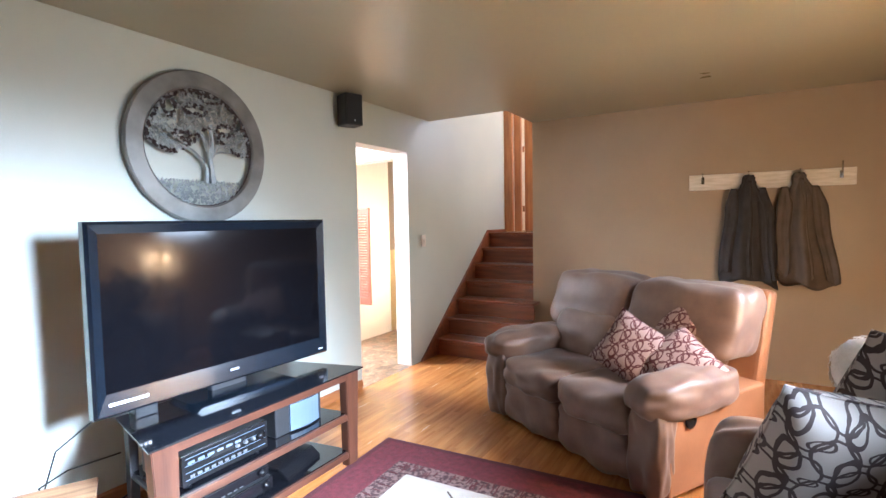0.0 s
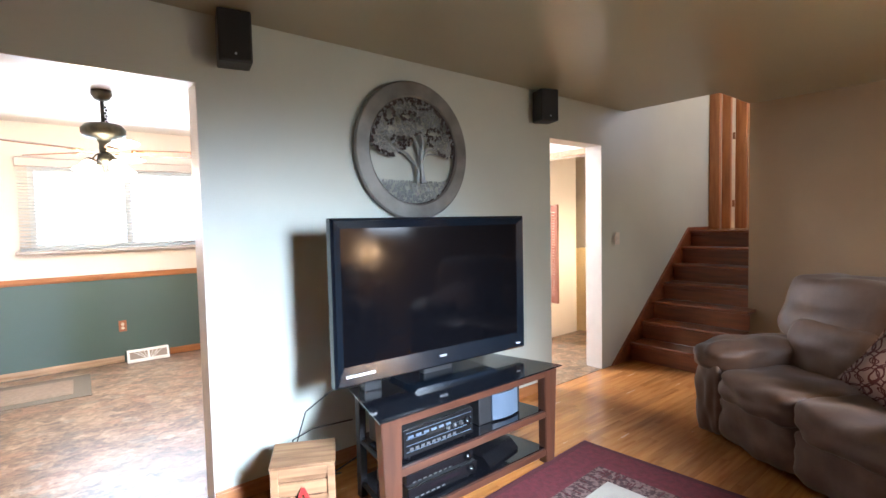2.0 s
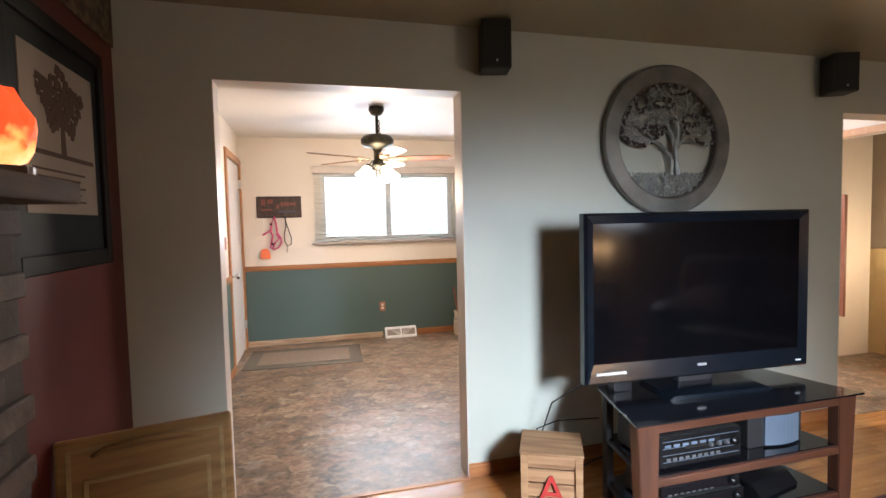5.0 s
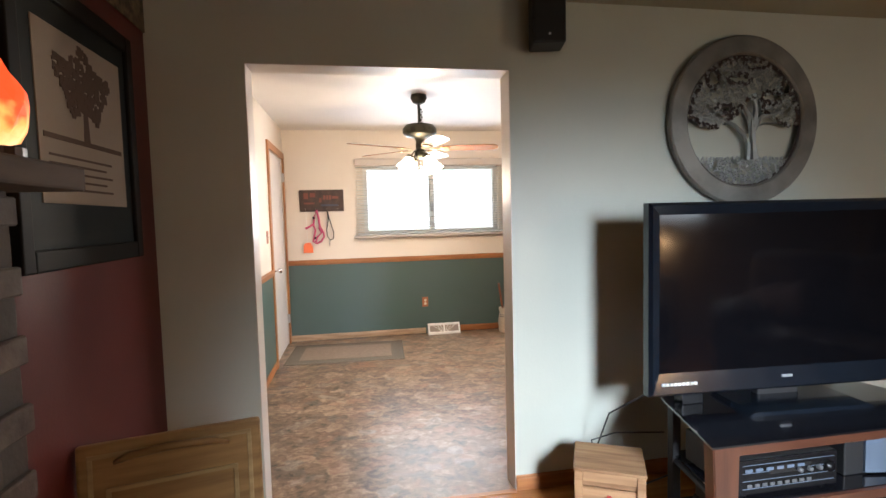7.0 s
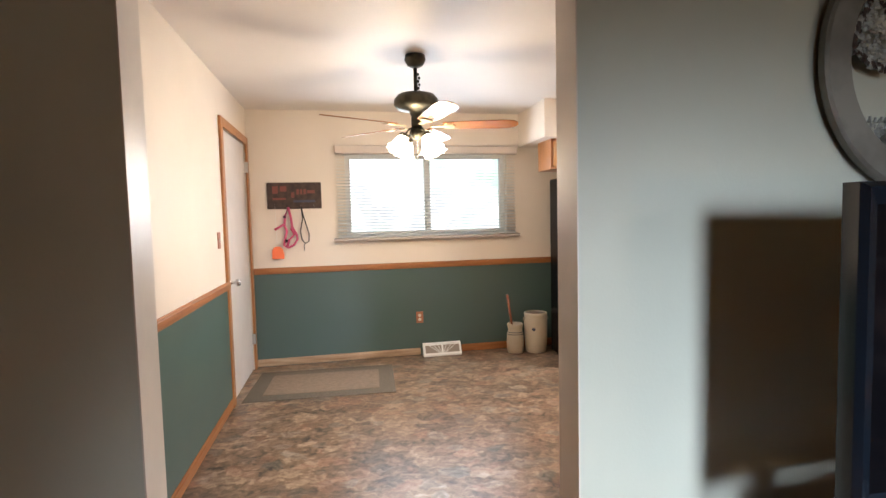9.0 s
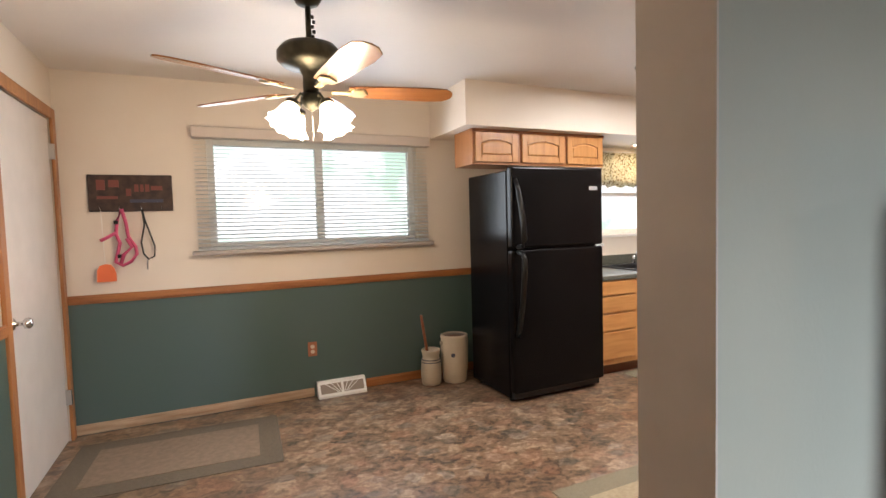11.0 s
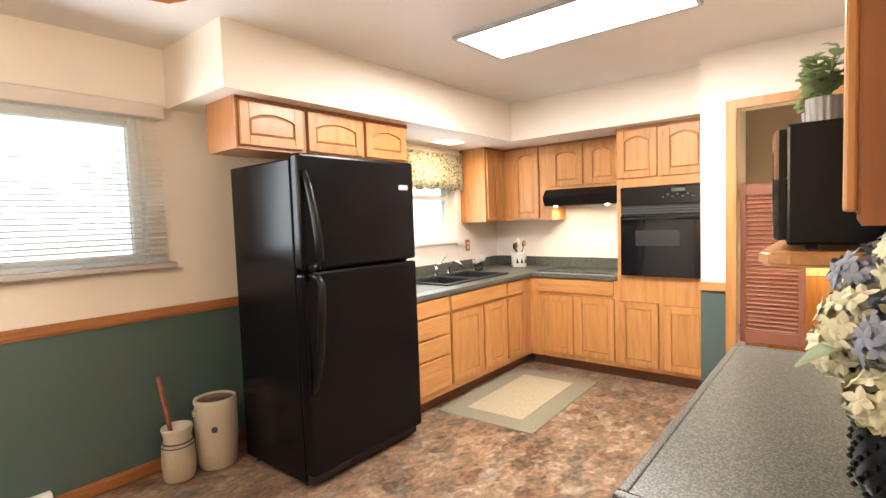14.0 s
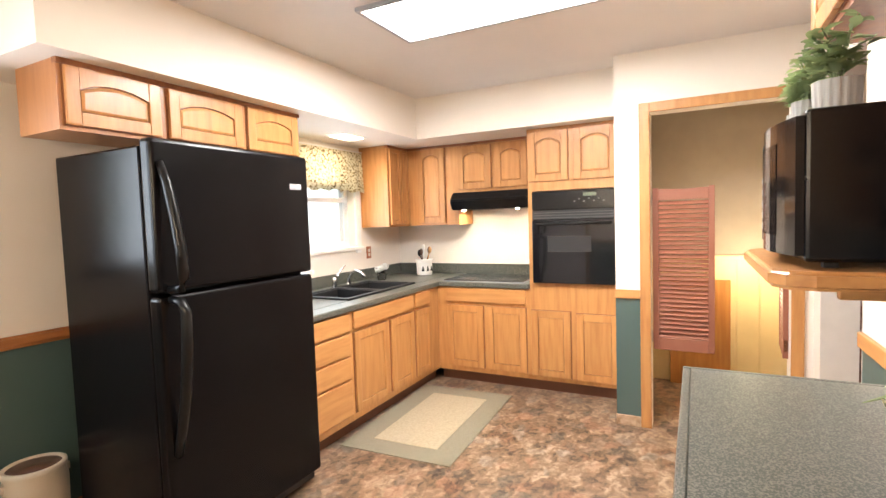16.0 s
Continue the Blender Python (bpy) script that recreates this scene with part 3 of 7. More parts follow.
structure("landing_floor", one_box(5.772, 9, 0, 2.62, 1.1, 1.246), floor_wood, "upstairs wooden landing")
structure("wall_upstairs_end", one_box(8.2, 8.35, 0, 4, 1.2, 3.7), mat("cream_paint", (0.7, 0.62, 0.45), 0.5), "cream wall at the end of the landing")
bm = bmesh.new()
box(bm, 6.25, 6.31, 2.50, 2.62, 1.25, 3.7, bevel=0.01)
box(bm, 6.31, 6.36, 2.40, 2.50, 1.25, 3.7, bevel=0.01)
box(bm, 6.40, 6.46, 2.26, 2.385, 1.25, 3.7, bevel=0.01)
structure("trim_landing", bm, trim_z, "orange oak door casing on the landing")
bm = bmesh.new()
box(bm, 6.43, 6.47, 2.19, 2.25, 1.25, 3.3, bevel=0.006)
dl_ = structure("door_landing", bm, oak_z, "edge of an open oak door on the landing")
for z in (1.55, 2.35):
    part("hinge", one_box(6.392, 6.4, 2.385, 2.41, z - 0.04, z + 0.04), chrome, dl_)

# trim
def rail(name, x0, x1, y0, y1, z, along, material, h=0.06, d=0.022):
    bm = bmesh.new()
    if along == "x":
        box(bm, x0, x1, y0 - d * 0.5, y0, z - h, z, bevel=0.003)
        box(bm, x0, x1, y0 - d, y0 - d * 0.5, z - h * 0.75, z - h * 0.15, bevel=0.004)
    else:
        box(bm, x0, x0 + d * 0.5, y0, y1, z - h, z, bevel=0.003)
        box(bm, x0 + d * 0.5, x0 + d, y0, y1, z - h * 0.75, z - h * 0.15, bevel=0.004)
    return structure(name, bm, material)


rail("trim_dado_north", -1.0, 2.75, 6.262, 0, 0.955, "x", trim_x)
rail("trim_dado_west", -0.992, 0, 2.84, 5.2, 0.955, "y", trim_y)
rail("baseboard_north_pale", -1.0, 0.6, 6.262, 0, 0.075, "x", pale_wood, 0.07, 0.014)
rail("baseboard_north", 1.03, 2.75, 6.262, 0, 0.08, "x", trim_x, 0.075, 0.014)
rail("baseboard_west", -0.992, 0, 2.84, 5.2, 0.08, "y", trim_y, 0.075, 0.014)
rail("baseboard_living", 0.57, 3.22, 2.62, 0, 0.08, "x", trim_x, 0.08, 0.014)
rail("baseboard_living_west", -1.04, -0.64, 2.62, 0, 0.08, "x", trim_x, 0.08, 0.014)
bm = bmesh.new()
box(bm, 4.158, 4.172, 3.775, 3.935, 0.86, 0.92, bevel=0.004)
structure("trim_dado_east", bm, oak_y)
structure("baseboard_east", one_box(4.16, 4.172, 3.775, 3.935, 0, 0.07, bevel=0.004), pale_wood)
bm = bmesh.new()
box(bm, 4.16, 4.18, 3.71, 3.775, 0, 2.12, bevel=0.004)
box(bm, 4.16, 4.18, 2.885, 2.95, 0, 2.12, bevel=0.004)
box(bm, 4.16, 4.18, 2.95, 3.71, 2.06, 2.12, bevel=0.004)
structure("trim_basement_door", bm, oak_z, "light oak doorway casing")
bm = bmesh.new()
box(bm, -1.0, -0.98, 5.2, 5.27, 0, 2.18, bevel=0.005)
box(bm, -1.0, -0.98, 6.19, 6.255, 0, 2.18, bevel=0.005)
box(bm, -1.0, -0.98, 5.27, 6.19, 2.11, 2.18, bevel=0.005)
structure("trim_kitchen_door", bm, trim_z, "oak door casing")
d = structure("door_1", one_box(-1.05, -1.008, 5.275, 6.185, 0.01, 2.105, bevel=0.003), white_door, "closed flat white painted door with a chrome knob")
k = bmesh.new()
lathe(k, [(0.0, 0), (0.03, 0.0), (0.03, 0.006), (0.012, 0.012), (0.012, 0.04), (0.026, 0.05), (0.029, 0.065), (0.02, 0.078), (0.0, 0.08)], 20, (-1.008, 5.36, 0.93), Matrix.Rotation(radians(90), 3, "Y"))
part("door_handle", k, chrome, d, "chrome knob", True)
for z in (0.3, 1.9):
    part("hinge", one_box(-1.008, -0.976, 6.17, 6.192, z - 0.05, z + 0.05), chrome, d)
structure("trim_threshold", one_box(-0.64, 0.57, 2.60, 2.63, -0.004, 0.006, bevel=0.002), trim_x)


before_things = set(bpy.data.objects)

# ---- kitchen windows ----
def slider_window(name, x0, x1, z0, z1, label, mullion=True):
    w = tagged(new(name), label, kind="structure")
    bm = bmesh.new()
    f = 0.05
    for a, b_, c, e in ((x0, x0 + f, z0, z1), (x1 - f, x1, z0, z1), (x0 + f, x1 - f, z0, z0 + f), (x0 + f, x1 - f, z1 - f, z1)):
        box(bm, a, b_, 6.34, 6.40, c, e, bevel=0.004)
    part("window_frame", bm, white_trim, w)
    if mullion:
        part("mullion", one_box((x0 + x1) / 2 - 0.03, (x0 + x1) / 2 + 0.03, 6.335, 6.395, z0 + f, z1 - f, bevel=0.004), white_trim, w)
    else:
        part("mullion", one_box(x0 + f, x1 - f, 6.335, 6.395, (z0 + z1) / 2 - 0.02, (z0 + z1) / 2 + 0.02, bevel=0.004), white_trim, w)
    g = part("pane", one_box(x0 + f, x1 - f, 6.365, 6.369, z0 + f, z1 - f), glass, w)
    g.visible_shadow = False
    return w


w1 = slider_window("window_1", WX0, WX1, WZ0, WZ1, "white sliding window with blinds above the dado rail")
part("window_sill", one_box(-0.22, 1.66, 6.17, 6.27, 1.19, 1.22, bevel=0.006), mat("stone_sill", (0.42, 0.37, 0.34), 0.4), w1)
w2 = slider_window("window_2", SX0, SX1, SZ0, SZ1, "white sash window above the sink", False)
bm = bmesh.new()
box(bm, SX0 - 0.07, SX0, 6.25, 6.27, SZ0 - 0.06, SZ1, bevel=0.003)
box(bm, SX1, SX1 + 0.07, 6.25, 6.27, SZ0 - 0.06, SZ1, bevel=0.003)
box(bm, SX0 - 0.09, SX1 + 0.09, 6.235, 6.27, SZ0 - 0.03, SZ0, bevel=0.003)
part("window_casing", bm, white_trim, w2)
structure("backdrop", one_box(-12, 16, 14, 14.1, -3, 8), outside_m, "bright garden beyond the windows")
bl = thing("window_blind", "white horizontal slat blind, lowered and half open, over the dining window", "blind")
part("headrail", one_box(-0.19, 1.64, 6.17, 6.26, 2.03, 2.11, bevel=0.008), mat("cream_headrail", (0.62, 0.55, 0.5), 0.5), bl)
sl = mesh_of("slat", one_box(-0.90, 0.90, -0.020, 0.020, -0.001, 0.001), blind_m)
nsl = 27
for i in range(nsl):
    part("slat", sl, None, bl, m=pose(0.72, 6.215, 1.245 + i * 0.0295, 10, 0, 0))
part("bottom_rail", one_box(-0.18, 1.62, 6.195, 6.235, 1.222, 1.238, bevel=0.004), blind_m, bl)
for x in (0.05, 1.4):
    part("ladder_cord", one_box(x - 0.0015, x + 0.0015, 6.190, 6.193, 1.23, 2.04), blind_m, bl)
bm = bmesh.new()
nx = 60
va = []
for i in range(nx + 1):
    x = 3.38 + i * (4.5 - 3.38) / nx
    a = 6.215 + 0.018 * math.sin(i * 0.9) + 0.006 * math.sin(i * 2.3)
    zb = 1.70 + 0.012 * math.sin(i * 0.7)
    va.append([bm.verts.new((x, 6.22 + (a - 6.22) * k, zb + (2.09 - zb) * (1 - k))) for k in (1, 0.75, 0.5, 0.25, 0.1)])
for a, b_ in zip(va, va[1:]):
    for k in range(4):
        bm.faces.new((a[k], b_[k], b_[k + 1], a[k + 1]))
bmesh.ops.solidify(bm, geom=bm.faces[:], thickness=0.003)
cur = thing("window_valance", "yellow and black floral cotton valance over the sink window", "curtain")
part("gathered_cloth", bm, curtain_m, cur, smooth=True)
part("curtain_rod", tube(bmesh.new(), [(3.36, 6.22, 2.06), (4.5, 6.22, 2.06)], 0.006), white_trim, cur)


# ---- cabinets ----
def arch_top(x0, x1, z, rise, n=10):
    return [(x1 - (x1 - x0) * i / n, z + rise * math.sin(math.pi * i / n) ** 0.8) for i in range(n + 1)]


def cab_door(parent, x0, x1, z0, z1, arch=True, name="door", sub=True):
    """A framed door with a raised panel; front faces -y at y = -0.02."""
    s = min(0.055, (x1 - x0) * 0.2)
    rise = min(0.04, (z1 - z0) * 0.14) if arch else 0.0
    bm = bmesh.new()
    box(bm, x0, x0 + s, -0.022, -0.004, z0, z1, bevel=0.005)
    box(bm, x1 - s, x1, -0.022, -0.004, z0, z1, bevel=0.005)
    box(bm, x0 + s, x1 - s, -0.020, 0, z0, z0 + s, bevel=0.002)
    lz = z1 - s - rise
    pts = [(x0 + s, z1)] + [(x, z) for x, z in reversed(arch_top(x0 + s, x1 - s, lz, rise))] + [(x1 - s, z1)]
    prism(bm, pts, -0.020, 0)
    d = part(name, bm, oak_z, parent)
    bm = bmesh.new()
    g = -0.0045
    pts = [(x0 + s - g, z0 + s - g), (x1 - s + g, z0 + s - g)] + arch_top(x0 + s - g, x1 - s + g, lz + g, rise)
    f = prism(bm, pts, -0.012 if arch else -0.013, -0.001)
    if arch:
        bmesh.ops.inset_region(bm, faces=[f], thickness=0.012, depth=0)
        bmesh.ops.inset_region(bm, faces=[f], thickness=0.014, depth=0)
        for v in f.verts:
            v.co.y -= 0.006
    part("panel", bm, oak_z, d)
    # reddish edge, widened past the door so its dark rim paints the shadow line
    part("edge_band", one_box(x0 - 0.004, x1 + 0.004, -0.0045, 0.0, z0 - 0.004, z1 + 0.004), door_edge, d, "reddish door edge with its shadow line painted dark")
    return d


def drawer(parent, x0, x1, z0, z1):
    bm = bmesh.new()
    box(bm, x0, x1, -0.02, 0, z0, z1, bevel=0.006, seg=2)
    return part("drawer_front", bm, oak_x, parent)


def cabinet(name, label, m, w, z0, z1, depth, doors=(), drawers=(), toe=True, side=None, group="", gap=None, open_top=False):
    c = thing(name, label, "cabinet", m, group)
    bm = bmesh.new()
    zb = z0 + 0.1 if toe else z0
    if gap:
        g0, g1 = gap
        box(bm, 0, w, 0, depth, zb, g0)
        part("upper_box", one_box(0, w, 0, depth, g1, z1), oak_z, c)
        part("side_panel", one_box(0, 0.04, 0, depth, g0, g1), oak_z, c)
        part("side_panel", one_box(w - 0.03, w, 0, depth, g0, g1), oak_z, c)
        part("back_panel", one_box(0.04, w - 0.03, 0.3, depth, g0, g1), oak_z, c)
    elif open_top:
        box(bm, 0, w, 0, depth, zb, z1 - 0.2)
        box(bm, 0, w, 0, 0.05, z1 - 0.2, z1)
    else:
        box(bm, 0, w, 0, depth, zb, z1)
    part("body", bm, side or oak_z, c)
    if not toe:
        part("crown_strip", one_box(-0.002, w + 0.002, -0.012, 0.02, z1 - 0.022, z1), door_edge, c, "dark reddish top strip")
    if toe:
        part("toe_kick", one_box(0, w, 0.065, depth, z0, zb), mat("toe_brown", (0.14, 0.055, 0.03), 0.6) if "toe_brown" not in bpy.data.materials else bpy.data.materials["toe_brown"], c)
    for dd in doors:
        cab_door(c, *dd)
    for dd in drawers:
        drawer(c, *dd)
    return c


CT = 0.88
N = lambda x: pose(x, 5.5, 0)
cabinet("base_cabinet", "honey oak base cabinet with four drawers beside the refrigerator", N(2.80), 0.51, 0, CT - 0.04, 0.76,
        drawers=[(0.03, 0.487, 0.71, 0.83), (0.03, 0.487, 0.555, 0.695), (0.03, 0.487, 0.40, 0.54), (0.03, 0.487, 0.15, 0.385)], group="base cabinets")
cabinet("base_cabinet", "honey oak sink base cabinet with two doors and a false drawer", N(3.31), 0.82, 0, CT - 0.04, 0.76,
        doors=[(0.026, 0.424, 0.15, 0.69, False), (0.47, 0.797, 0.15, 0.69, False)], drawers=[(0.026, 0.797, 0.715, 0.83)], group="base cabinets", open_top=True)
cabinet("base_cabinet", "narrow honey oak base cabinet at the corner", N(4.13), 0.47, 0, CT - 0.04, 0.76,
        doors=[(0.022, 0.262, 0.15, 0.69, False)], drawers=[(0.022, 0.262, 0.715, 0.83)], group="base cabinets", open_top=True)
E_ = lambda y, x=4.57: pose(x, y, 0, 0, 0, -90)
cabinet("base_cabinet", "honey oak base cabinet with two doors below the cooktop", E_(5.5), 0.85, 0, CT - 0.04, 0.62,
        doors=[(0.096, 0.437, 0.145, 0.68, False), (0.472, 0.815, 0.145, 0.68, False)], drawers=[(0.096, 0.815, 0.71, 0.83)], group="base cabinets")
cabinet("oven_cabinet", "tall honey oak oven cabinet with doors above and below the oven", E_(4.65), 0.71, 0, 2.11, 0.62,
        doors=[(0.011, 0.327, 0.135, 0.67, False), (0.372, 0.69, 0.135, 0.66, False), (0.015, 0.327, 1.695, 2.083, True), (0.37, 0.69, 1.695, 2.083, True)], gap=(0.89, 1.62))
cabinet("wall_cabinet", "honey oak wall cabinet with two arched doors above the refrigerator", pose(1.80, 5.70, 0), 0.91, 1.83, 2.11, 0.31,
        doors=[(0.02, 0.415, 1.85, 2.085, True), (0.455, 0.885, 1.85, 2.085, True)], toe=False, side=oak_red, group="wall cabinets")
cabinet("wall_cabinet", "short honey oak wall cabinet with one arched door beside the window", pose(2.71, 5.70, 0), 0.42, 1.83, 2.11, 0.31,
        doors=[(0.01, 0.40, 1.85, 2.085, True)], toe=False, group="wall cabinets")
cabinet("wall_cabinet", "honey oak wall cabinet with a single door beside the sink window", pose(4.53, 5.96, 0), 0.66, 1.37, 2.11, 0.31,
        doors=[(0.02, 0.20, 1.39, 2.085, False), (0.215, 0.335, 1.39, 2.085, False)], toe=False, group="wall cabinets")
cabinet("wall_cabinet", "honey oak corner wall cabinet with a narrow door", E_(5.96, 4.88), 0.55, 1.37, 2.11, 0.31,
        doors=[(0.13, 0.415, 1.39, 2.085, True)], toe=False, group="wall cabinets")
cabinet("wall_cabinet", "short honey oak wall cabinet with two doors over the hood", E_(5.41, 4.88), 0.76, 1.655, 2.11, 0.31,
        doors=[(0.005, 0.33, 1.69, 2.075, True), (0.37, 0.665, 1.69, 2.075, True)], toe=False, group="wall cabinets")
S_ = lambda x, y: pose(x, y, 0, 0, 0, 180)
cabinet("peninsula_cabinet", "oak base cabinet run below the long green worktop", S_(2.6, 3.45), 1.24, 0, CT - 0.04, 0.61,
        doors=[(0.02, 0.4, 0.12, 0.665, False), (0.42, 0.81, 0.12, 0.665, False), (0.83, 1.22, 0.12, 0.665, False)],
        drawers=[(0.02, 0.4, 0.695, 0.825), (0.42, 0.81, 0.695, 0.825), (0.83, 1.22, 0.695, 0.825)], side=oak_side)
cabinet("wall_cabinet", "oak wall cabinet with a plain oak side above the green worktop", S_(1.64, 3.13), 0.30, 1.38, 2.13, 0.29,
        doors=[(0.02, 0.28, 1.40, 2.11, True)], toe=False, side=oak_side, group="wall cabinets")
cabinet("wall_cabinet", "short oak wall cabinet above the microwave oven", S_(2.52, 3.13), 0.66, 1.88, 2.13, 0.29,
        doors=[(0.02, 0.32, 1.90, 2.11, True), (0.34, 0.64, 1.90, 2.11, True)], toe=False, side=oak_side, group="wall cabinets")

# worktops
bm = bmesh.new()
box(bm, 2.78, 5.19, 5.47, 5.62, CT - 0.04, CT, bevel=0.008)
box(bm, 2.78, 3.46, 5.62, 6.27, CT - 0.04, CT)
box(bm, 4.38, 5.19, 5.62, 6.27, CT - 0.04, CT)
box(bm, 3.46, 4.38, 6.12, 6.27, CT - 0.04, CT)
box(bm, 4.54, 5.19, 4.655, 5.47, CT - 0.04, CT, bevel=0.008)
wt = solid("worktop", bm, counter_m, "speckled dark green laminate worktop with a low upstand", "worktop")
bm = bmesh.new()
box(bm, 2.78, 5.19, 6.25, 6.27, CT, CT + 0.1, bevel=0.004)
box(bm, 5.17, 5.19, 4.655, 6.25, CT, CT + 0.1, bevel=0.004)
part("upstand", bm, counter_m, wt)
pw = thing("peninsula_worktop", "speckled dark green laminate worktop on oak cabinets", "worktop")
part("slab", one_box(1.335, 2.605, 2.845, 3.465, CT - 0.04, CT), counter_m, pw)
part("end_edge", one_box(1.31, 1.335, 2.845, 3.49, CT - 0.041, CT + 0.0005, bevel=0.006, seg=3), counter_m, pw)
part("end_edge", one_box(2.605, 2.63, 2.845, 3.49, CT - 0.041, CT + 0.0005, bevel=0.006, seg=3), counter_m, pw)
part("front_edge", one_box(1.335, 2.605, 3.465, 3.49, CT - 0.041, CT + 0.0005, bevel=0.006, seg=3), counter_m, pw)

# sink
s = thing("kitchen_sink", "black double-bowl sink set in the worktop", "sink")
bm = bmesh.new()
for x0, x1 in ((3.50, 3.90), (3.94, 4.34)):
    for a, b_, c, e in ((x0, x0 + 0.02, 5.66, 6.08), (x1 - 0.02, x1, 5.66, 6.08), (x0 + 0.02, x1 - 0.02, 5.66, 5.68), (x0 + 0.02, x1 - 0.02, 6.06, 6.08)):
        box(bm, a, b_, c, e, CT - 0.17, CT + 0.006)
    box(bm, x0 + 0.02, x1 - 0.02, 5.68, 6.06, CT - 0.19, CT - 0.17)
part("bowls", bm, black_matte, s)
bm = bmesh.new()
for a, b_, c, e in ((3.46, 3.50, 5.62, 6.12), (4.34, 4.38, 5.62, 6.12), (3.5, 4.34, 5.62, 5.66), (3.5, 4.34, 6.08, 6.12), (3.90, 3.94, 5.66, 6.08)):
    box(bm, a, b_, c, e, CT - 0.02, CT + 0.012)
part("rim", bm, black_matte, s)
fa = thing("faucet", "chrome kitchen faucet with a tall spout behind the sink", "faucet")
bm = tube(bmesh.new(), [(4.12, 6.13, CT), (4.12, 6.13, CT + 0.07), (4.115, 6.10, CT + 0.115), (4.10, 6.04, CT + 0.135), (4.09, 5.97, CT + 0.12), (4.09, 5.94, CT + 0.085)], [0.018, 0.014, 0.012, 0.012, 0.013, 0.015], 12)
part("spout", bm, chrome, fa, smooth=True)
bm = tube(bmesh.new(), [(3.93, 6.13, CT), (3.93, 6.13, CT + 0.09), (3.95, 6.11, CT + 0.12), (4.0, 6.06, CT + 0.19)], [0.02, 0.016, 0.012, 0.007], 10)
part("lever", bm, chrome, fa, smooth=True)
part("base_plate", one_box(3.86, 4.2, 6.10, 6.16, CT, CT + 0.012, bevel=0.005), chrome, fa)
ck = thing("cooktop", "black glass electric cooktop set in the worktop", "cooktop")
part("glass_top", one_box(4.60, 5.10, 4.72, 5.45, CT, CT + 0.012, bevel=0.004), black_glass, ck)
part("steel_edge", one_box(4.59, 5.11, 4.71, 5.46, CT, CT + 0.006), silver, ck)
for yy in (4.9, 5.27):
    for xx in (4.74, 4.97):
        part("burner_ring", lathe(bmesh.new(), [(0.0, 0), (0.09, 0), (0.09, 0.0015), (0, 0.0015)], 24, (xx, yy, CT + 0.0115)), mat("burner_grey", (0.03, 0.03, 0.03), 0.2) if "burner_grey" not in bpy.data.materials else bpy.data.materials["burner_grey"], ck)

# range hood
hd = thing("range_hood", "black range hood with two lit lamps above the cooktop", "range hood")
bm = bmesh.new()
v = [(4.70, 1.55), (4.68, 1.585), (4.74, 1.655), (5.19, 1.655), (5.19, 1.50), (4.72, 1.50)]
a = [bm.verts.new((x, 5.41, z)) for x, z in v]
b_ = [bm.verts.new((x, 4.66, z)) for x, z in v]
bm.faces.new(a), bm.faces.new(b_[::-1])
for i in range(6):
    bm.faces.new((a[i], b_[i], b_[(i + 1) % 6], a[(i + 1) % 6]))
bmesh.ops.bevel(bm, geom=bm.edges[:], offset=0.008, segments=2, affect="EDGES")
part("shell", bm, black_plastic, hd)
for yy in (5.30, 4.80):
    part("lamp_lens", lathe(bmesh.new(), [(0, -0.004), (0.016, -0.004), (0.018, 0.003), (0.0, 0.005)], 16, (4.745, yy, 1.497), Matrix.Rotation(radians(38), 3, "Y")), glow_small, hd)

# oven
ov = thing("wall_oven", "black built-in wall oven with control panel and window", "oven", pose(4.565, 4.61, 0, 0, 0, -90))
part("body", one_box(0.005, 0.635, -0.012, 0.28, 0.9, 1.61), black_plastic, ov)
part("control_panel", one_box(0, 0.64, -0.03, -0.012, 1.47, 1.612, bevel=0.005), black_plastic, ov)
od = part("door", one_box(0, 0.64, -0.04, -0.012, 0.895, 1.39, bevel=0.006), black_glass, ov)
part("window", one_box(0.125, 0.461, -0.043, -0.04, 1.143, 1.265), mat("oven_glass", (0.035, 0.035, 0.037), 0.1), od)
bm = tube(bmesh.new(), [(0.04, -0.04, 1.36), (0.05, -0.075, 1.36), (0.59, -0.075, 1.36), (0.60, -0.04, 1.36)], 0.011)
part("handle", bm, black_plastic, od, smooth=True)
for k in range(3):
    part("trim_line", one_box(0.01, 0.63, -0.022, -0.02, 1.405 + 0.02 * k, 1.409 + 0.02 * k), button_grey, ov)
part("vent_trim", one_box(0, 0.64, -0.02, -0.012, 1.395, 1.465), black_matte, ov)
for i in range(7):
    part("button", one_box(0.33 + i * 0.036, 0.344 + i * 0.036, -0.033, -0.03, 1.522 + 0.018 * (i % 2), 1.533 + 0.018 * (i % 2), bevel=0.002), button_grey, ov)
part("display", one_box(0.40, 0.5, -0.0325, -0.03, 1.565, 1.59), mat("display", (0.08, 0.11, 0.08), 0.2), ov)

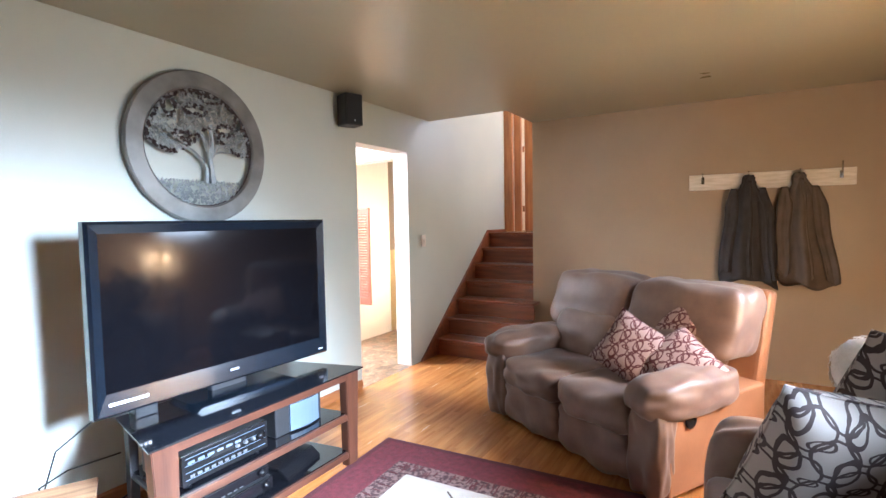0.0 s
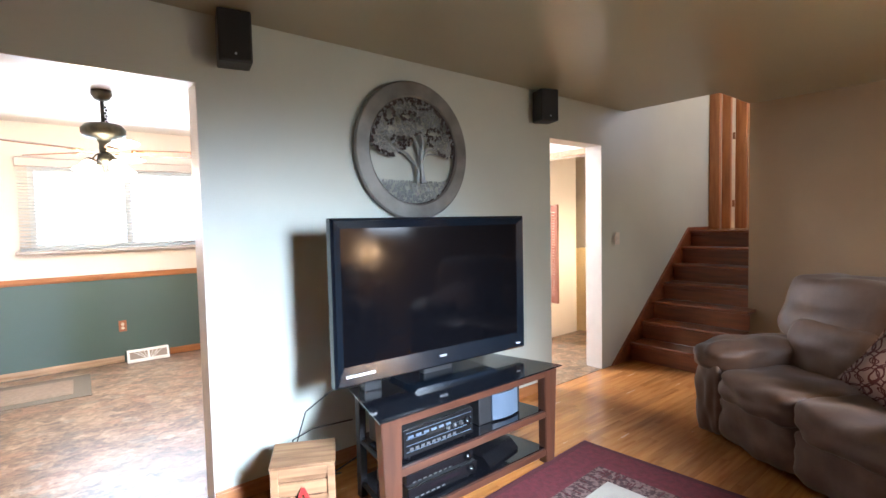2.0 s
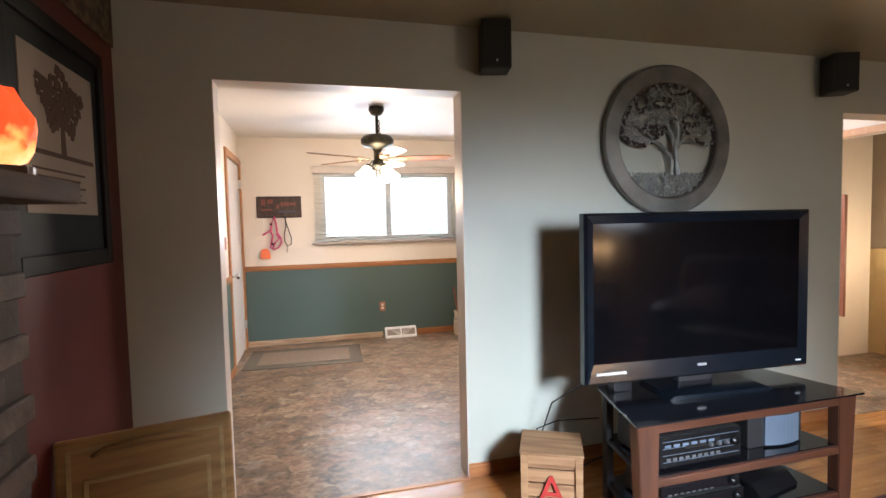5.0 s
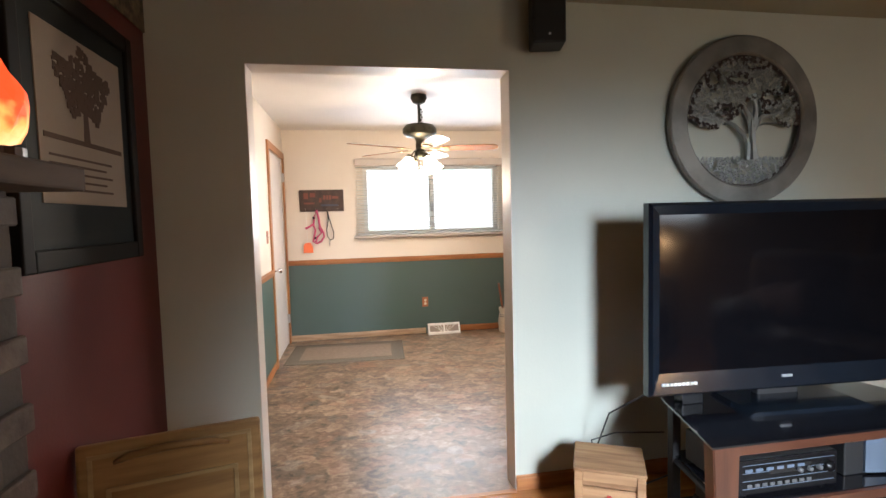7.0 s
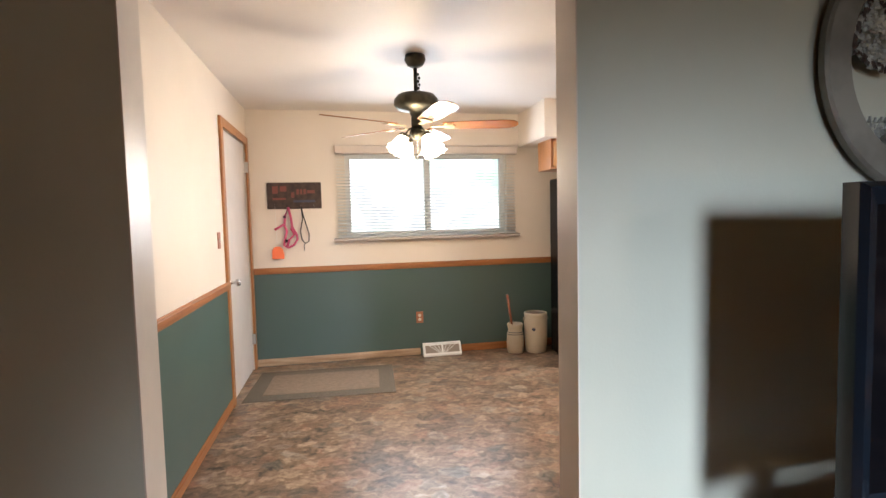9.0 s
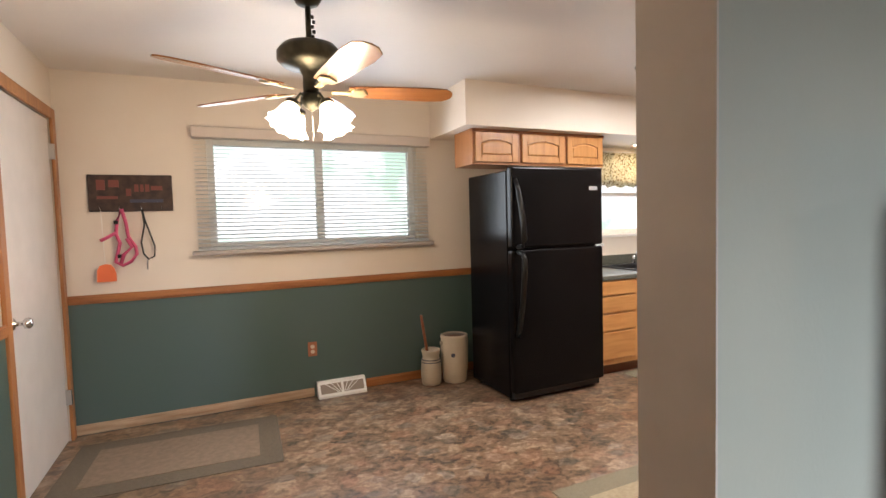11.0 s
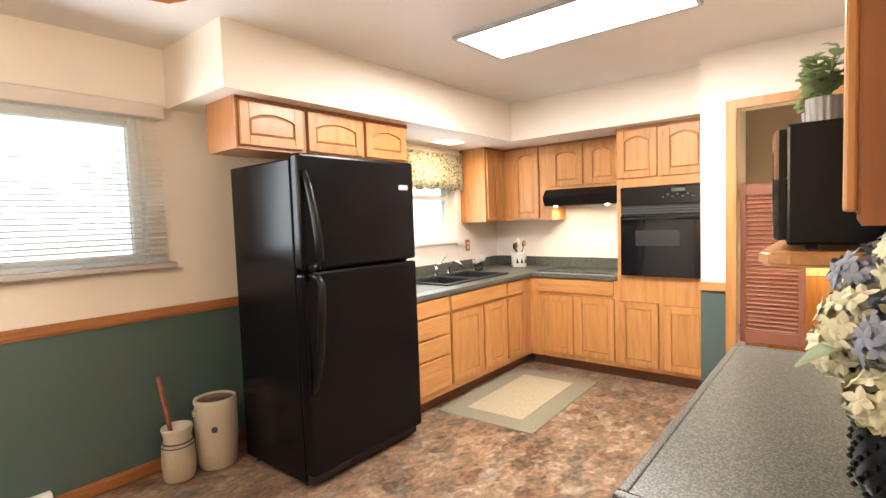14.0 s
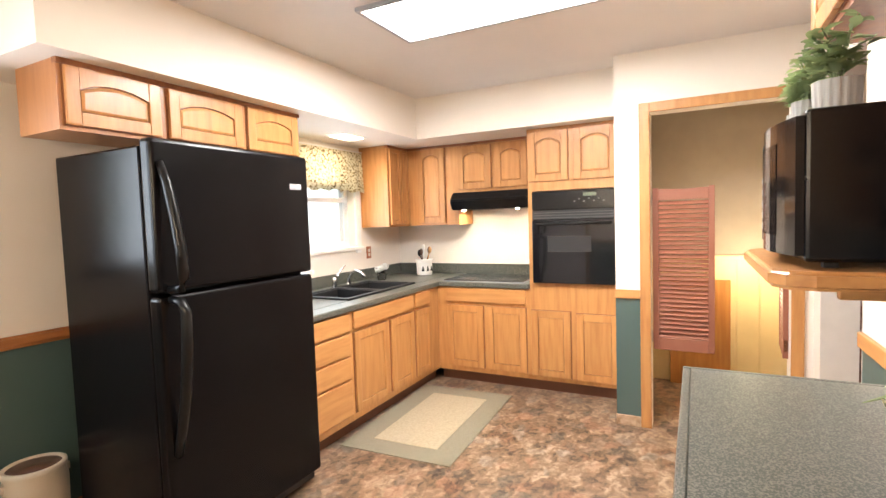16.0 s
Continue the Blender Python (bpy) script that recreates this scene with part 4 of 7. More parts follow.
# refrigerator
rf = thing("refrigerator", "black top-freezer refrigerator with textured doors and curved handles", "refrigerator", pose(1.90, 5.30, 0))
part("body", one_box(0.005, 0.855, 0.075, 0.68, 0.03, 1.75, bevel=0.01), fridge_black, rf)
part("base_grille", one_box(0.02, 0.84, 0.04, 0.1, 0.03, 0.09), black_matte, rf)
for nm, z0, z1 in (("freezer_door", 1.17, 1.775), ("fridge_door", 0.08, 1.158)):
    dd = part(nm, one_box(0, 0.86, 0, 0.07, z0, z1, bevel=0.018, seg=3), fridge_black, rf, smooth=False)
    if nm == "freezer_door":
        pts = [(0.045, -0.005, z0 + 0.012), (0.05, -0.06, z0 + 0.02), (0.052, -0.082, z0 + 0.06), (0.05, -0.078, z0 + 0.17), (0.045, -0.06, z0 + 0.3), (0.04, -0.03, z0 + 0.43), (0.035, -0.003, z0 + 0.51)]
        part("badge", one_box(0.72, 0.80, -0.004, 0, 1.60, 1.63, bevel=0.002), silver, dd)
    else:
        pts = [(0.035, -0.003, z1 - 0.64), (0.04, -0.03, z1 - 0.53), (0.045, -0.06, z1 - 0.38), (0.05, -0.078, z1 - 0.2), (0.052, -0.082, z1 - 0.06), (0.05, -0.06, z1 - 0.02), (0.045, -0.005, z1 - 0.012)]
    part("handle", tube(bmesh.new(), pts, [0.016, 0.02, 0.021, 0.021, 0.02, 0.018, 0.014], 10), handle_grey, dd, smooth=True)
part("hinge_cap", lathe(bmesh.new(), [(0, 0), (0.013, 0), (0.013, 0.02), (0, 0.024)], 12, (0.85, -0.004, 1.153)), white_trim, rf)
for x in (0.05, 0.8):
    for y in (0.12, 0.6):
        part("foot", lathe(bmesh.new(), [(0, 0), (0.02, 0), (0.02, 0.03), (0, 0.03)], 10, (x, y, 0)), black_matte, rf)

# ceiling light panel
cl = thing("ceiling_light", "lit rectangular ceiling light panel flush in the kitchen ceiling", "ceiling light")
part("diffuser", one_box(2.735, 3.205, 3.735, 4.895, 2.436, 2.449), glow_panel, cl)
bm = bmesh.new()
for a, b_, c, e in ((2.715, 2.735, 3.715, 4.915), (3.205, 3.225, 3.715, 4.915), (2.735, 3.205, 3.715, 3.735), (2.735, 3.205, 4.895, 4.915)):
    box(bm, a, b_, c, e, 2.430, 2.45)
part("frame", bm, silver, cl)
dl = thing("downlight", "small lit rectangular downlight under the soffit by the window", "ceiling light")
part("lens", one_box(3.83, 4.07, 5.88, 6.02, 2.098, 2.108), glow_small, dl)
part("frame", one_box(3.81, 4.09, 5.86, 6.04, 2.104, 2.11), white_trim, dl)

# ---- ceiling fan ----
FX, FY = 0.365, 4.56
fan = thing("ceiling_fan", "bronze ceiling fan with five wooden blades and four lit glass shades", "ceiling fan", pose(FX, FY, 0))
part("canopy", lathe(bmesh.new(), [(0, 2.45), (0.065, 2.45), (0.07, 2.42), (0.05, 2.385), (0.02, 2.37), (0, 2.37)], 24), bronze, fan, smooth=True)
part("downrod", lathe(bmesh.new(), [(0, 2.38), (0.013, 2.38), (0.013, 2.2), (0, 2.2)], 12), bronze, fan, smooth=True)
part("motor_housing", lathe(bmesh.new(), [(0, 2.21), (0.05, 2.21), (0.12, 2.195), (0.145, 2.165), (0.145, 2.13), (0.12, 2.105), (0.05, 2.092), (0.034, 2.06), (0.036, 2.02), (0.034, 1.99), (0, 1.985)], 32), bronze, fan, smooth=True)
blade_m = wood("fan_blade_wood", (0.36, 0.15, 0.05), (0.25, 0.09, 0.03), "x", rough=0.25, coat=0.5)
bm = bmesh.new()
outline = [(0.17, -0.045), (0.3, -0.058), (0.55, -0.068), (0.63, -0.06), (0.665, -0.03), (0.672, 0.0), (0.665, 0.03), (0.63, 0.06), (0.55, 0.068), (0.3, 0.058), (0.17, 0.045)]
top = [bm.verts.new((x, y, 0.003)) for x, y in outline]
bot = [bm.verts.new((x, y, -0.003)) for x, y in outline]
bm.faces.new(top), bm.faces.new(bot[::-1])
for i in range(len(top)):
    j = (i + 1) % len(top)
    bm.faces.new((top[i], bot[i], bot[j], top[j]))
blade_me = mesh_of("blade", bm, blade_m)
bm = bmesh.new()
box(bm, 0.09, 0.2, -0.015, 0.015, -0.012, -0.004, bevel=0.003)
lathe(bm, [(0, -0.014), (0.04, -0.012), (0.046, -0.006), (0.0, -0.004)], 6, (0.215, 0, 0))
iron_me = mesh_of("blade_iron", bm, mat("antique_brass", (0.42, 0.34, 0.2), 0.4, 0.6))
BLADE0 = -10
for i in range(5):
    m = pose(0, 0, 2.0, 0, 0, BLADE0 + 72 * i) @ pose(0, 0, 0, -12, 0, 0)
    b1 = part("blade", blade_me, None, fan, m=m)
    part("blade_iron", iron_me, None, b1)
part("light_kit", lathe(bmesh.new(), [(0, 1.99), (0.045, 1.985), (0.05, 1.955), (0.03, 1.92), (0.0, 1.9)], 20), bronze, fan, smooth=True)
def tulip(bm, at, turn, seg=40):
    rings = []
    for r, z, ruffle in ((k * 0.86, h * 0.9, f) for k, h, f in ((0.022, 0.0, 0), (0.034, -0.012, 0), (0.05, -0.04, 0), (0.058, -0.07, 0.02), (0.066, -0.1, 0.05), (0.088, -0.128, 0.1), (0.084, -0.127, 0.1), (0.055, -0.08, 0), (0.03, -0.02, 0))):
        rings.append([bm.verts.new(turn @ Vector((r * (1 + ruffle * math.cos(8 * math.tau * i / seg)) * math.cos(math.tau * i / seg), r * (1 + ruffle * math.cos(8 * math.tau * i / seg)) * math.sin(math.tau * i / seg), z - 0.04 * ruffle * math.sin(8 * math.tau * i / seg))) + Vector(at)) for i in range(seg)])
    for p, q in zip(rings, rings[1:]):
        for i in range(seg):
            bm.faces.new((p[i], p[(i + 1) % seg], q[(i + 1) % seg], q[i]))
    return bm


for i in range(4):
    a = radians(28 + 90 * i)
    t = Matrix.Rotation(a, 3, "Z") @ Matrix.Rotation(radians(-30), 3, "Y")
    c = Vector((0.10 * math.cos(a), 0.10 * math.sin(a), 1.925))
    part("glass_shade", tulip(bmesh.new(), c, t), glow_bulb, fan, "lit frosted glass shade", True)
    part("shade_holder", lathe(bmesh.new(), [(0, 0.012), (0.03, 0.008), (0.038, -0.004), (0.03, -0.014), (0, -0.014)], 16, c, t), bronze, fan, smooth=True)
    bm = tube(bmesh.new(), [(0.03 * math.cos(a), 0.03 * math.sin(a), 1.95), (0.06 * math.cos(a), 0.06 * math.sin(a), 1.975), c], 0.007)
    part("shade_arm", bm, bronze, fan, smooth=True)
part("pull_chain", tube(bmesh.new(), [(0, 0, 1.9), (0.004, 0, 1.8), (0, 0, 1.77)], 0.002, 6), chrome, fan)
for i in range(6):
    part("chain_link", lathe(bmesh.new(), [(0, -0.01), (0.008, -0.006), (0.008, 0.006), (0, 0.01)], 8, (0.018 + 0.006 * (i % 2), 0, 2.33 - 0.022 * i)), bronze, fan)

# ---- stairwell doorway ----
def louver_leaf(m, label, w=0.36):
    lv = thing("louvered_door", label, "door", m, "louvered swing doors")
    bm = bmesh.new()
    box(bm, 0, 0.035, -0.014, 0.014, 0.52, 1.58, bevel=0.003)
    box(bm, w - 0.035, w, -0.014, 0.014, 0.52, 1.58, bevel=0.003)
    box(bm, 0.035, w - 0.035, -0.012, 0.012, 0.52, 0.60, bevel=0.003)
    pts = [(0.035, 1.50), (w - 0.035, 1.50), (w - 0.035, 1.57)] + [(w - 0.035 - (w - 0.07) * i / 8, 1.575 - 0.008 * math.sin(math.pi * i / 8)) for i in range(1, 8)] + [(0.035, 1.57)]
    prism(bm, pts, -0.012, 0.012)
    part("frame", bm, louver_wood, lv)
    me = mesh_of("louver_slat", one_box(0.035, w - 0.035, -0.015, 0.015, -0.0025, 0.0025), louver_wood)
    for i in range(31):
        part("slat", me, None, lv, m=pose(0, 0, 0.615 + i * 0.0288, 42, 0, 0))
    for z in (0.6, 1.5):
        part("hinge", one_box(-0.012, 0.004, -0.01, 0.01, z - 0.035, z + 0.035), chrome, lv)


louver_leaf(pose(4.24, 3.70, 0, 0, 0, -92), "reddish louvered cafe door hanging half closed in the basement doorway")
louver_leaf(pose(4.25, 2.965, 0, 0, 0, -4), "reddish louvered cafe door swung fully open against the stairwell side")
lp = thing("leaning_door", "orange varnished wooden door panel leaning in the basement stairwell", "door")
part("leaf", one_box(5.19, 5.23, 3.2, 3.64, 0.0, 0.87, bevel=0.004), brown_door_m, lp)
structure("wainscot_south", one_box(2.64, 3.22, 2.84, 2.848, 0, 0.91), teal, "teal painted wall below the dado rail")
bm = bmesh.new()
box(bm, 2.64, 3.215, 2.848, 2.868, 0.86, 0.92, bevel=0.004)
structure("trim_dado_south", bm, oak_x)
structure("baseboard_south", one_box(2.64, 3.215, 2.848, 2.86, 0, 0.07, bevel=0.003), trim_x)


# ---- small kitchen things ----
def plate(name, label, m, face, toggles=2):
    """A wall plate, its face towards -y."""
    o = thing(name, label, "outlet" if name == "outlet" else "light switch", m)
    part("cover_plate", one_box(-0.036, 0.036, -0.006, 0, -0.058, 0.058, bevel=0.003), face, o)
    for k in range(toggles):
        z = 0.02 - 0.04 * k if toggles > 1 else 0
        if name == "outlet":
            part("socket", lathe(bmesh.new(), [(0, 0), (0.016, 0), (0.016, 0.003), (0, 0.003)], 14, (0, -0.006, z), Matrix.Rotation(radians(90), 3, "X")), outlet_white, o)
        else:
            part("toggle", one_box(-0.005, 0.005, -0.014, -0.006, z - 0.012, z + 0.012, bevel=0.002), outlet_white, o)


plate("outlet", "double outlet with a reddish wooden plate on the teal wall", pose(0.60, 6.262, 0.39), outlet_wood)
plate("outlet", "double outlet with a wooden plate on the white wall", pose(4.62, 6.27, 1.13), outlet_wood)
plate("light_switch", "light switch with a wooden plate beside the white door", pose(-1.0, 5.05, 1.27, 0, 0, 90), outlet_wood, 1)
plate("light_switch", "small cream light switch on the grey-green wall by the stairs", pose(4.19, 2.62, 1.23), outlet_white, 1)
vt = thing("floor_vent", "white metal baseboard register with a fan-shaped grille", "vent", pose(0.62, 6.262, 0))
bm = bmesh.new()
v = [(0, 0.0), (-0.10, 0.0), (-0.10, 0.018), (-0.045, 0.12), (0, 0.12)]
a = [bm.verts.new((0, y, z)) for y, z in v]
b_ = [bm.verts.new((0.39, y, z)) for y, z in v]
bm.faces.new(a), bm.faces.new(b_[::-1])
for i in range(5):
    bm.faces.new((a[i], b_[i], b_[(i + 1) % 5], a[(i + 1) % 5]))
part("housing", bm, white_trim, vt)
tilt = math.degrees(math.atan2(0.055, 0.102))
grille = mat("dim_grille", (0.28, 0.23, 0.19), 0.6)
for x0, x1 in ((0.02, 0.185), (0.205, 0.37)):
    part("grille", one_box(x0, x1, -0.003, 0.0, 0.018, 0.095), grille, vt, m=pose(0, -0.10, 0.018, -tilt, 0, 0))
for k in range(-3, 4):
    x = 0.195 + k * 0.045
    part("vane", tube(bmesh.new(), [(0.195 + k * 0.012, -0.005, 0.02), (x, -0.005, 0.095)], 0.003, 6), white_trim, vt, m=pose(0, -0.10, 0.018, -tilt, 0, 0))

ch = thing("butter_churn", "small banded stoneware butter churn with a wooden dasher", "churn", pose(1.56, 6.09, 0))
part("jar", lathe(bmesh.new(), [(0, 0), (0.074, 0), (0.084, 0.02), (0.088, 0.1), (0.084, 0.2), (0.068, 0.235), (0.072, 0.25), (0.082, 0.29), (0.08, 0.30), (0.068, 0.30), (0.06, 0.27), (0, 0.265)], 28), stone_ware, ch, smooth=True)
for z in (0.195, 0.215):
    part("band", lathe(bmesh.new(), [(0.084 if z < 0.2 else 0.079, z), (0.087 if z < 0.2 else 0.082, z), (0.087 if z < 0.2 else 0.082, z + 0.006), (0.084 if z < 0.2 else 0.079, z + 0.006)], 28), stripe_blue, ch)
part("dasher", tube(bmesh.new(), [(0.0, 0, 0.05), (-0.08, 0.0, 0.60)], 0.012, 10), stair_wood, ch, smooth=True)
cr = thing("stoneware_crock", "tall cream stoneware crock with a brown rim standing beside the refrigerator", "crock", pose(1.775, 6.07, 0))
part("jar", lathe(bmesh.new(), [(0, 0), (0.095, 0), (0.104, 0.015), (0.116, 0.16), (0.12, 0.33), (0.112, 0.37), (0.118, 0.385), (0.118, 0.405), (0.104, 0.41), (0.098, 0.37), (0, 0.36)], 32), stone_ware, cr, smooth=True)
part("lid", lathe(bmesh.new(), [(0, 0.385), (0.1, 0.385), (0.1, 0.398), (0.0, 0.402)], 28), mat("brown_glaze", (0.1, 0.045, 0.025), 0.4), cr, smooth=True)
part("maker_mark", lathe(bmesh.new(), [(0, 0), (0.018, 0), (0.018, 0.002), (0, 0.002)], 12, (-0.06, -0.102, 0.25), Matrix.Rotation(radians(-30), 3, "Z") @ Matrix.Rotation(radians(90), 3, "X")), stripe_blue, cr)
for s_ in (-1, 1):
    part("ear", lathe(bmesh.new(), [(0, -0.02), (0.014, -0.015), (0.014, 0.015), (0, 0.02)], 10, (0.122 * s_, 0, 0.345)), stone_ware, cr, smooth=True)

# key rack with leashes
sg = thing("wall_sign", "dark rusty metal sign with pegs on the white wall", "sign", pose(-0.83, 6.27, 0))
part("board", one_box(0, 0.50, -0.022, 0, 1.515, 1.765, bevel=0.004), sign_m, sg)
for k, (x, w_, z, h_) in enumerate(((0.05, 0.05, 1.66, 0.07), (0.12, 0.06, 1.68, 0.05), (0.22, 0.03, 1.62, 0.05), (0.27, 0.025, 1.65, 0.05), (0.305, 0.02, 1.65, 0.05), (0.335, 0.025, 1.65, 0.05), (0.37, 0.07, 1.66, 0.03),
                                    (0.24, 0.2, 1.575, 0.022), (0.05, 0.12, 1.60, 0.02))):
    part("lettering", one_box(x, x + w_, -0.025, -0.022, z, z + h_), sign_red if k != 7 else stripe_blue, sg)
for x in (0.07, 0.18, 0.31, 0.43):
    part("peg", tube(bmesh.new(), [(x, -0.02, 1.535), (x, -0.05, 1.525), (x, -0.055, 1.545)], 0.004, 8), chrome, sg, smooth=True)


def strap(name, label, paths, material, width=0.012):
    o = thing(name, label, "leash")
    for p in paths:
        part("strap", tube(bmesh.new(), p, width * 0.5, 6), material, o, smooth=True)
    return o


sx, sy = -0.83, 6.225
st1 = strap("leash", "black dog leash looped over a peg of the sign",
            [[(sx + 0.31 + x, sy, z) for x, z in ((0, 1.53), (0.01, 1.42), (-0.015, 1.30), (-0.005, 1.22), (0.025, 1.18), (0.06, 1.20), (0.065, 1.27), (0.04, 1.36), (0.015, 1.45), (0.0, 1.53))]], black_matte)
part("clasp", tube(bmesh.new(), [(sx + 0.325, sy, 1.18), (sx + 0.322, sy, 1.11)], 0.005, 6), chrome, st1)
st2 = strap("dog_harness", "pink dog harness hanging from a peg of the sign",
            [[(sx + 0.17 + x, sy, z) for x, z in ((0.02, 1.53), (0.04, 1.44), (0.05, 1.34), (0.09, 1.27), (0.095, 1.22), (0.06, 1.17), (0.01, 1.145), (-0.03, 1.17), (-0.015, 1.24), (0.0, 1.30), (-0.02, 1.36), (-0.01, 1.45), (0.02, 1.53))],
             [(sx + 0.15, sy - 0.005, 1.37), (sx + 0.10, sy - 0.01, 1.34), (sx + 0.06, sy - 0.005, 1.32)],
             [(sx + 0.21, sy - 0.012, 1.33), (sx + 0.24, sy - 0.016, 1.27), (sx + 0.19, sy - 0.012, 1.22), (sx + 0.17, sy - 0.01, 1.16)]], pink, 0.024)
for x, z in ((0.155, 1.44), (0.165, 1.21)):
    part("buckle", one_box(sx + x - 0.012, sx + x + 0.012, sy - 0.018, sy + 0.012, z - 0.012, z + 0.012, bevel=0.003), black_plastic, st2)
og = thing("orange_scoop", "orange plastic tag hanging by a thin cord from the sign", "tag")
pts = [(-0.055, 1.04), (0.055, 1.04), (0.055, 1.09), (0.045, 1.13), (0.025, 1.155), (-0.005, 1.16), (-0.035, 1.15), (-0.052, 1.12)]
bm = bmesh.new()
prism(bm, [(sx + 0.08 + x, z) for x, z in pts], 6.225, 6.25)
part("tag_body", bm, orange_p, og)
part("cord", tube(bmesh.new(), [(sx + 0.07, sy, 1.53), (sx + 0.075, sy + 0.01, 1.15)], 0.002, 5), white_trim, og)


# mats
mat_brown = mat("mat_worn_border", (0.16, 0.13, 0.095), 0.95, 0, (0.10, 0.08, 0.058), 55, (1, 6, 1), bump=0.4, bump_scale=200)
mat_dim = mat("mat_worn_field", (0.24, 0.175, 0.125), 0.95, 0, (0.19, 0.14, 0.1), 30, bump=0.4, bump_scale=200)


def floor_mat(name, label, x0, x1, y0, y1, b, rot=0.0, edge=None, middle=None):
    cx, cy = (x0 + x1) / 2, (y0 + y1) / 2
    o = thing(name, label, "floor mat", pose(cx, cy, 0, 0, 0, rot))
    hx, hy = (x1 - x0) / 2, (y1 - y0) / 2
    part("border", one_box(-hx, hx, -hy, hy, 0.0, 0.006, bevel=0.002), edge or mat_green, o)
    part("field", one_box(-hx + b, hx - b, -hy + b, hy - b, 0.004, 0.009, bevel=0.001), middle or mat_beige, o)


floor_mat("floor_mat", "worn green and beige woven mat before the sink", 3.16, 4.38, 4.74, 5.52, 0.16, 2)
floor_mat("floor_mat", "brown-green woven mat with a beige field before the white door", -0.93, 0.26, 5.25, 6.02, 0.13, -3, mat_brown, mat_dim)
floor_mat("floor_mat", "green ribbed woven mat on the floor beside the peninsula cabinets", 1.42, 2.62, 3.56, 4.22, 0.13)

# utensil crock and glass things by the sink
uc = thing("utensil_crock", "cream utensil crock with a dark tree motif in the corner", "crock", pose(4.98, 5.86, CT, 0, 0, 0))
part("jar", lathe(bmesh.new(), [(0, 0), (0.07, 0), (0.078, 0.02), (0.078, 0.13), (0.084, 0.145), (0.084, 0.16), (0.07, 0.16), (0.065, 0.1), (0, 0.1)], 26), white_ceramic, uc, smooth=True)
for k in range(3):
    a = radians(200 + k * 35)
    bm = bmesh.new()
    bmesh.ops.create_cone(bm, cap_ends=True, segments=8, radius1=0.016, radius2=0.0, depth=0.06, matrix=Matrix.Translation((0.076 * math.cos(a), 0.076 * math.sin(a), 0.075)))
    part("motif", bm, black_matte, uc)
for k, (x, y, h_, mt) in enumerate(((-0.03, 0.0, 0.15, cherry), (0.02, -0.03, 0.17, oak_z), (0.03, 0.02, 0.2, white_ceramic), (0.0, 0.03, 0.13, black_plastic), (0.045, -0.01, 0.16, black_plastic))):
    bm = tube(bmesh.new(), [(x * 0.4, y * 0.4, 0.05), (x, y, 0.15), (x * 1.6, y * 1.6, 0.12 + h_ * 0.7)], 0.006, 8)
    bmesh.ops.create_uvsphere(bm, u_segments=10, v_segments=6, radius=0.028, matrix=Matrix.Translation((x * 1.7, y * 1.7, 0.12 + h_ * 0.75)) @ Matrix.Diagonal((1, 0.5, 1.25, 1)))
    part("utensil", bm, mt, uc, smooth=True)
gj = thing("soap_dish", "clear glass jar with white flowers behind the sink", "jar", pose(4.55, 6.08, CT))
part("jar_body", lathe(bmesh.new(), [(0, 0), (0.04, 0), (0.045, 0.05), (0.03, 0.08), (0.025, 0.08), (0.04, 0.05), (0.036, 0.006), (0, 0.006)], 20), glass, gj, smooth=True)


def petal_ball(bm, c, r, n, size, rng):
    for _ in range(n):
        d = Vector((rng.gauss(0, 1), rng.gauss(0, 1), rng.gauss(0, 1))).normalized()
        p = Vector(c) + d * r * rng.uniform(0.75, 1.0)
        u = d.orthogonal().normalized()
        w = d.cross(u)
        a0 = rng.uniform(0, 6.28)
        mid = bm.verts.new(p + d * size * 0.15)
        ring = []
        for k in range(16):
            a = a0 + k * math.pi / 8
            lobe = 0.72 + 0.28 * math.cos(4 * (a - a0))
            ring.append(bm.verts.new(p + (u * math.cos(a) + w * math.sin(a)) * size * lobe + d * size * (0.3 * lobe - 0.05)))
        for k in range(16):
            bm.faces.new((mid, ring[k], ring[(k + 1) % 16]))


def leaf_into(bm, p, d, length, width, droop=0.3):
    d = Vector(d).normalized()
    u = d.cross(Vector((0, 0, 1)))
    u = u.normalized() if u.length > 0.01 else Vector((1, 0, 0))
    p = Vector(p)
    cols = []
    for t, w in ((0, 0.08), (0.25, 0.8), (0.5, 1.0), (0.75, 0.7), (1.0, 0.05)):
        q = p + d * length * t - Vector((0, 0, droop * length * t * t))
        cols.append([bm.verts.new(q - u * width * w * 0.5 + Vector((0, 0, 0.1 * width * w))), bm.verts.new(q), bm.verts.new(q + u * width * w * 0.5 + Vector((0, 0, 0.1 * width * w)))])
    for a, b in zip(cols, cols[1:]):
        for k in range(2):
            bm.faces.new((a[k], a[k + 1], b[k + 1], b[k]))


rng = random.Random(4)
bm = bmesh.new()
for x, y, z in ((0, 0, 0.11), (0.05, -0.01, 0.12), (-0.04, 0.01, 0.1)):
    petal_ball(bm, (x, y, z), 0.03, 26, 0.016, rng)
part("white_flowers", bm, mat("white_petal", (0.78, 0.77, 0.74), 0.7), gj, kind="stuff")

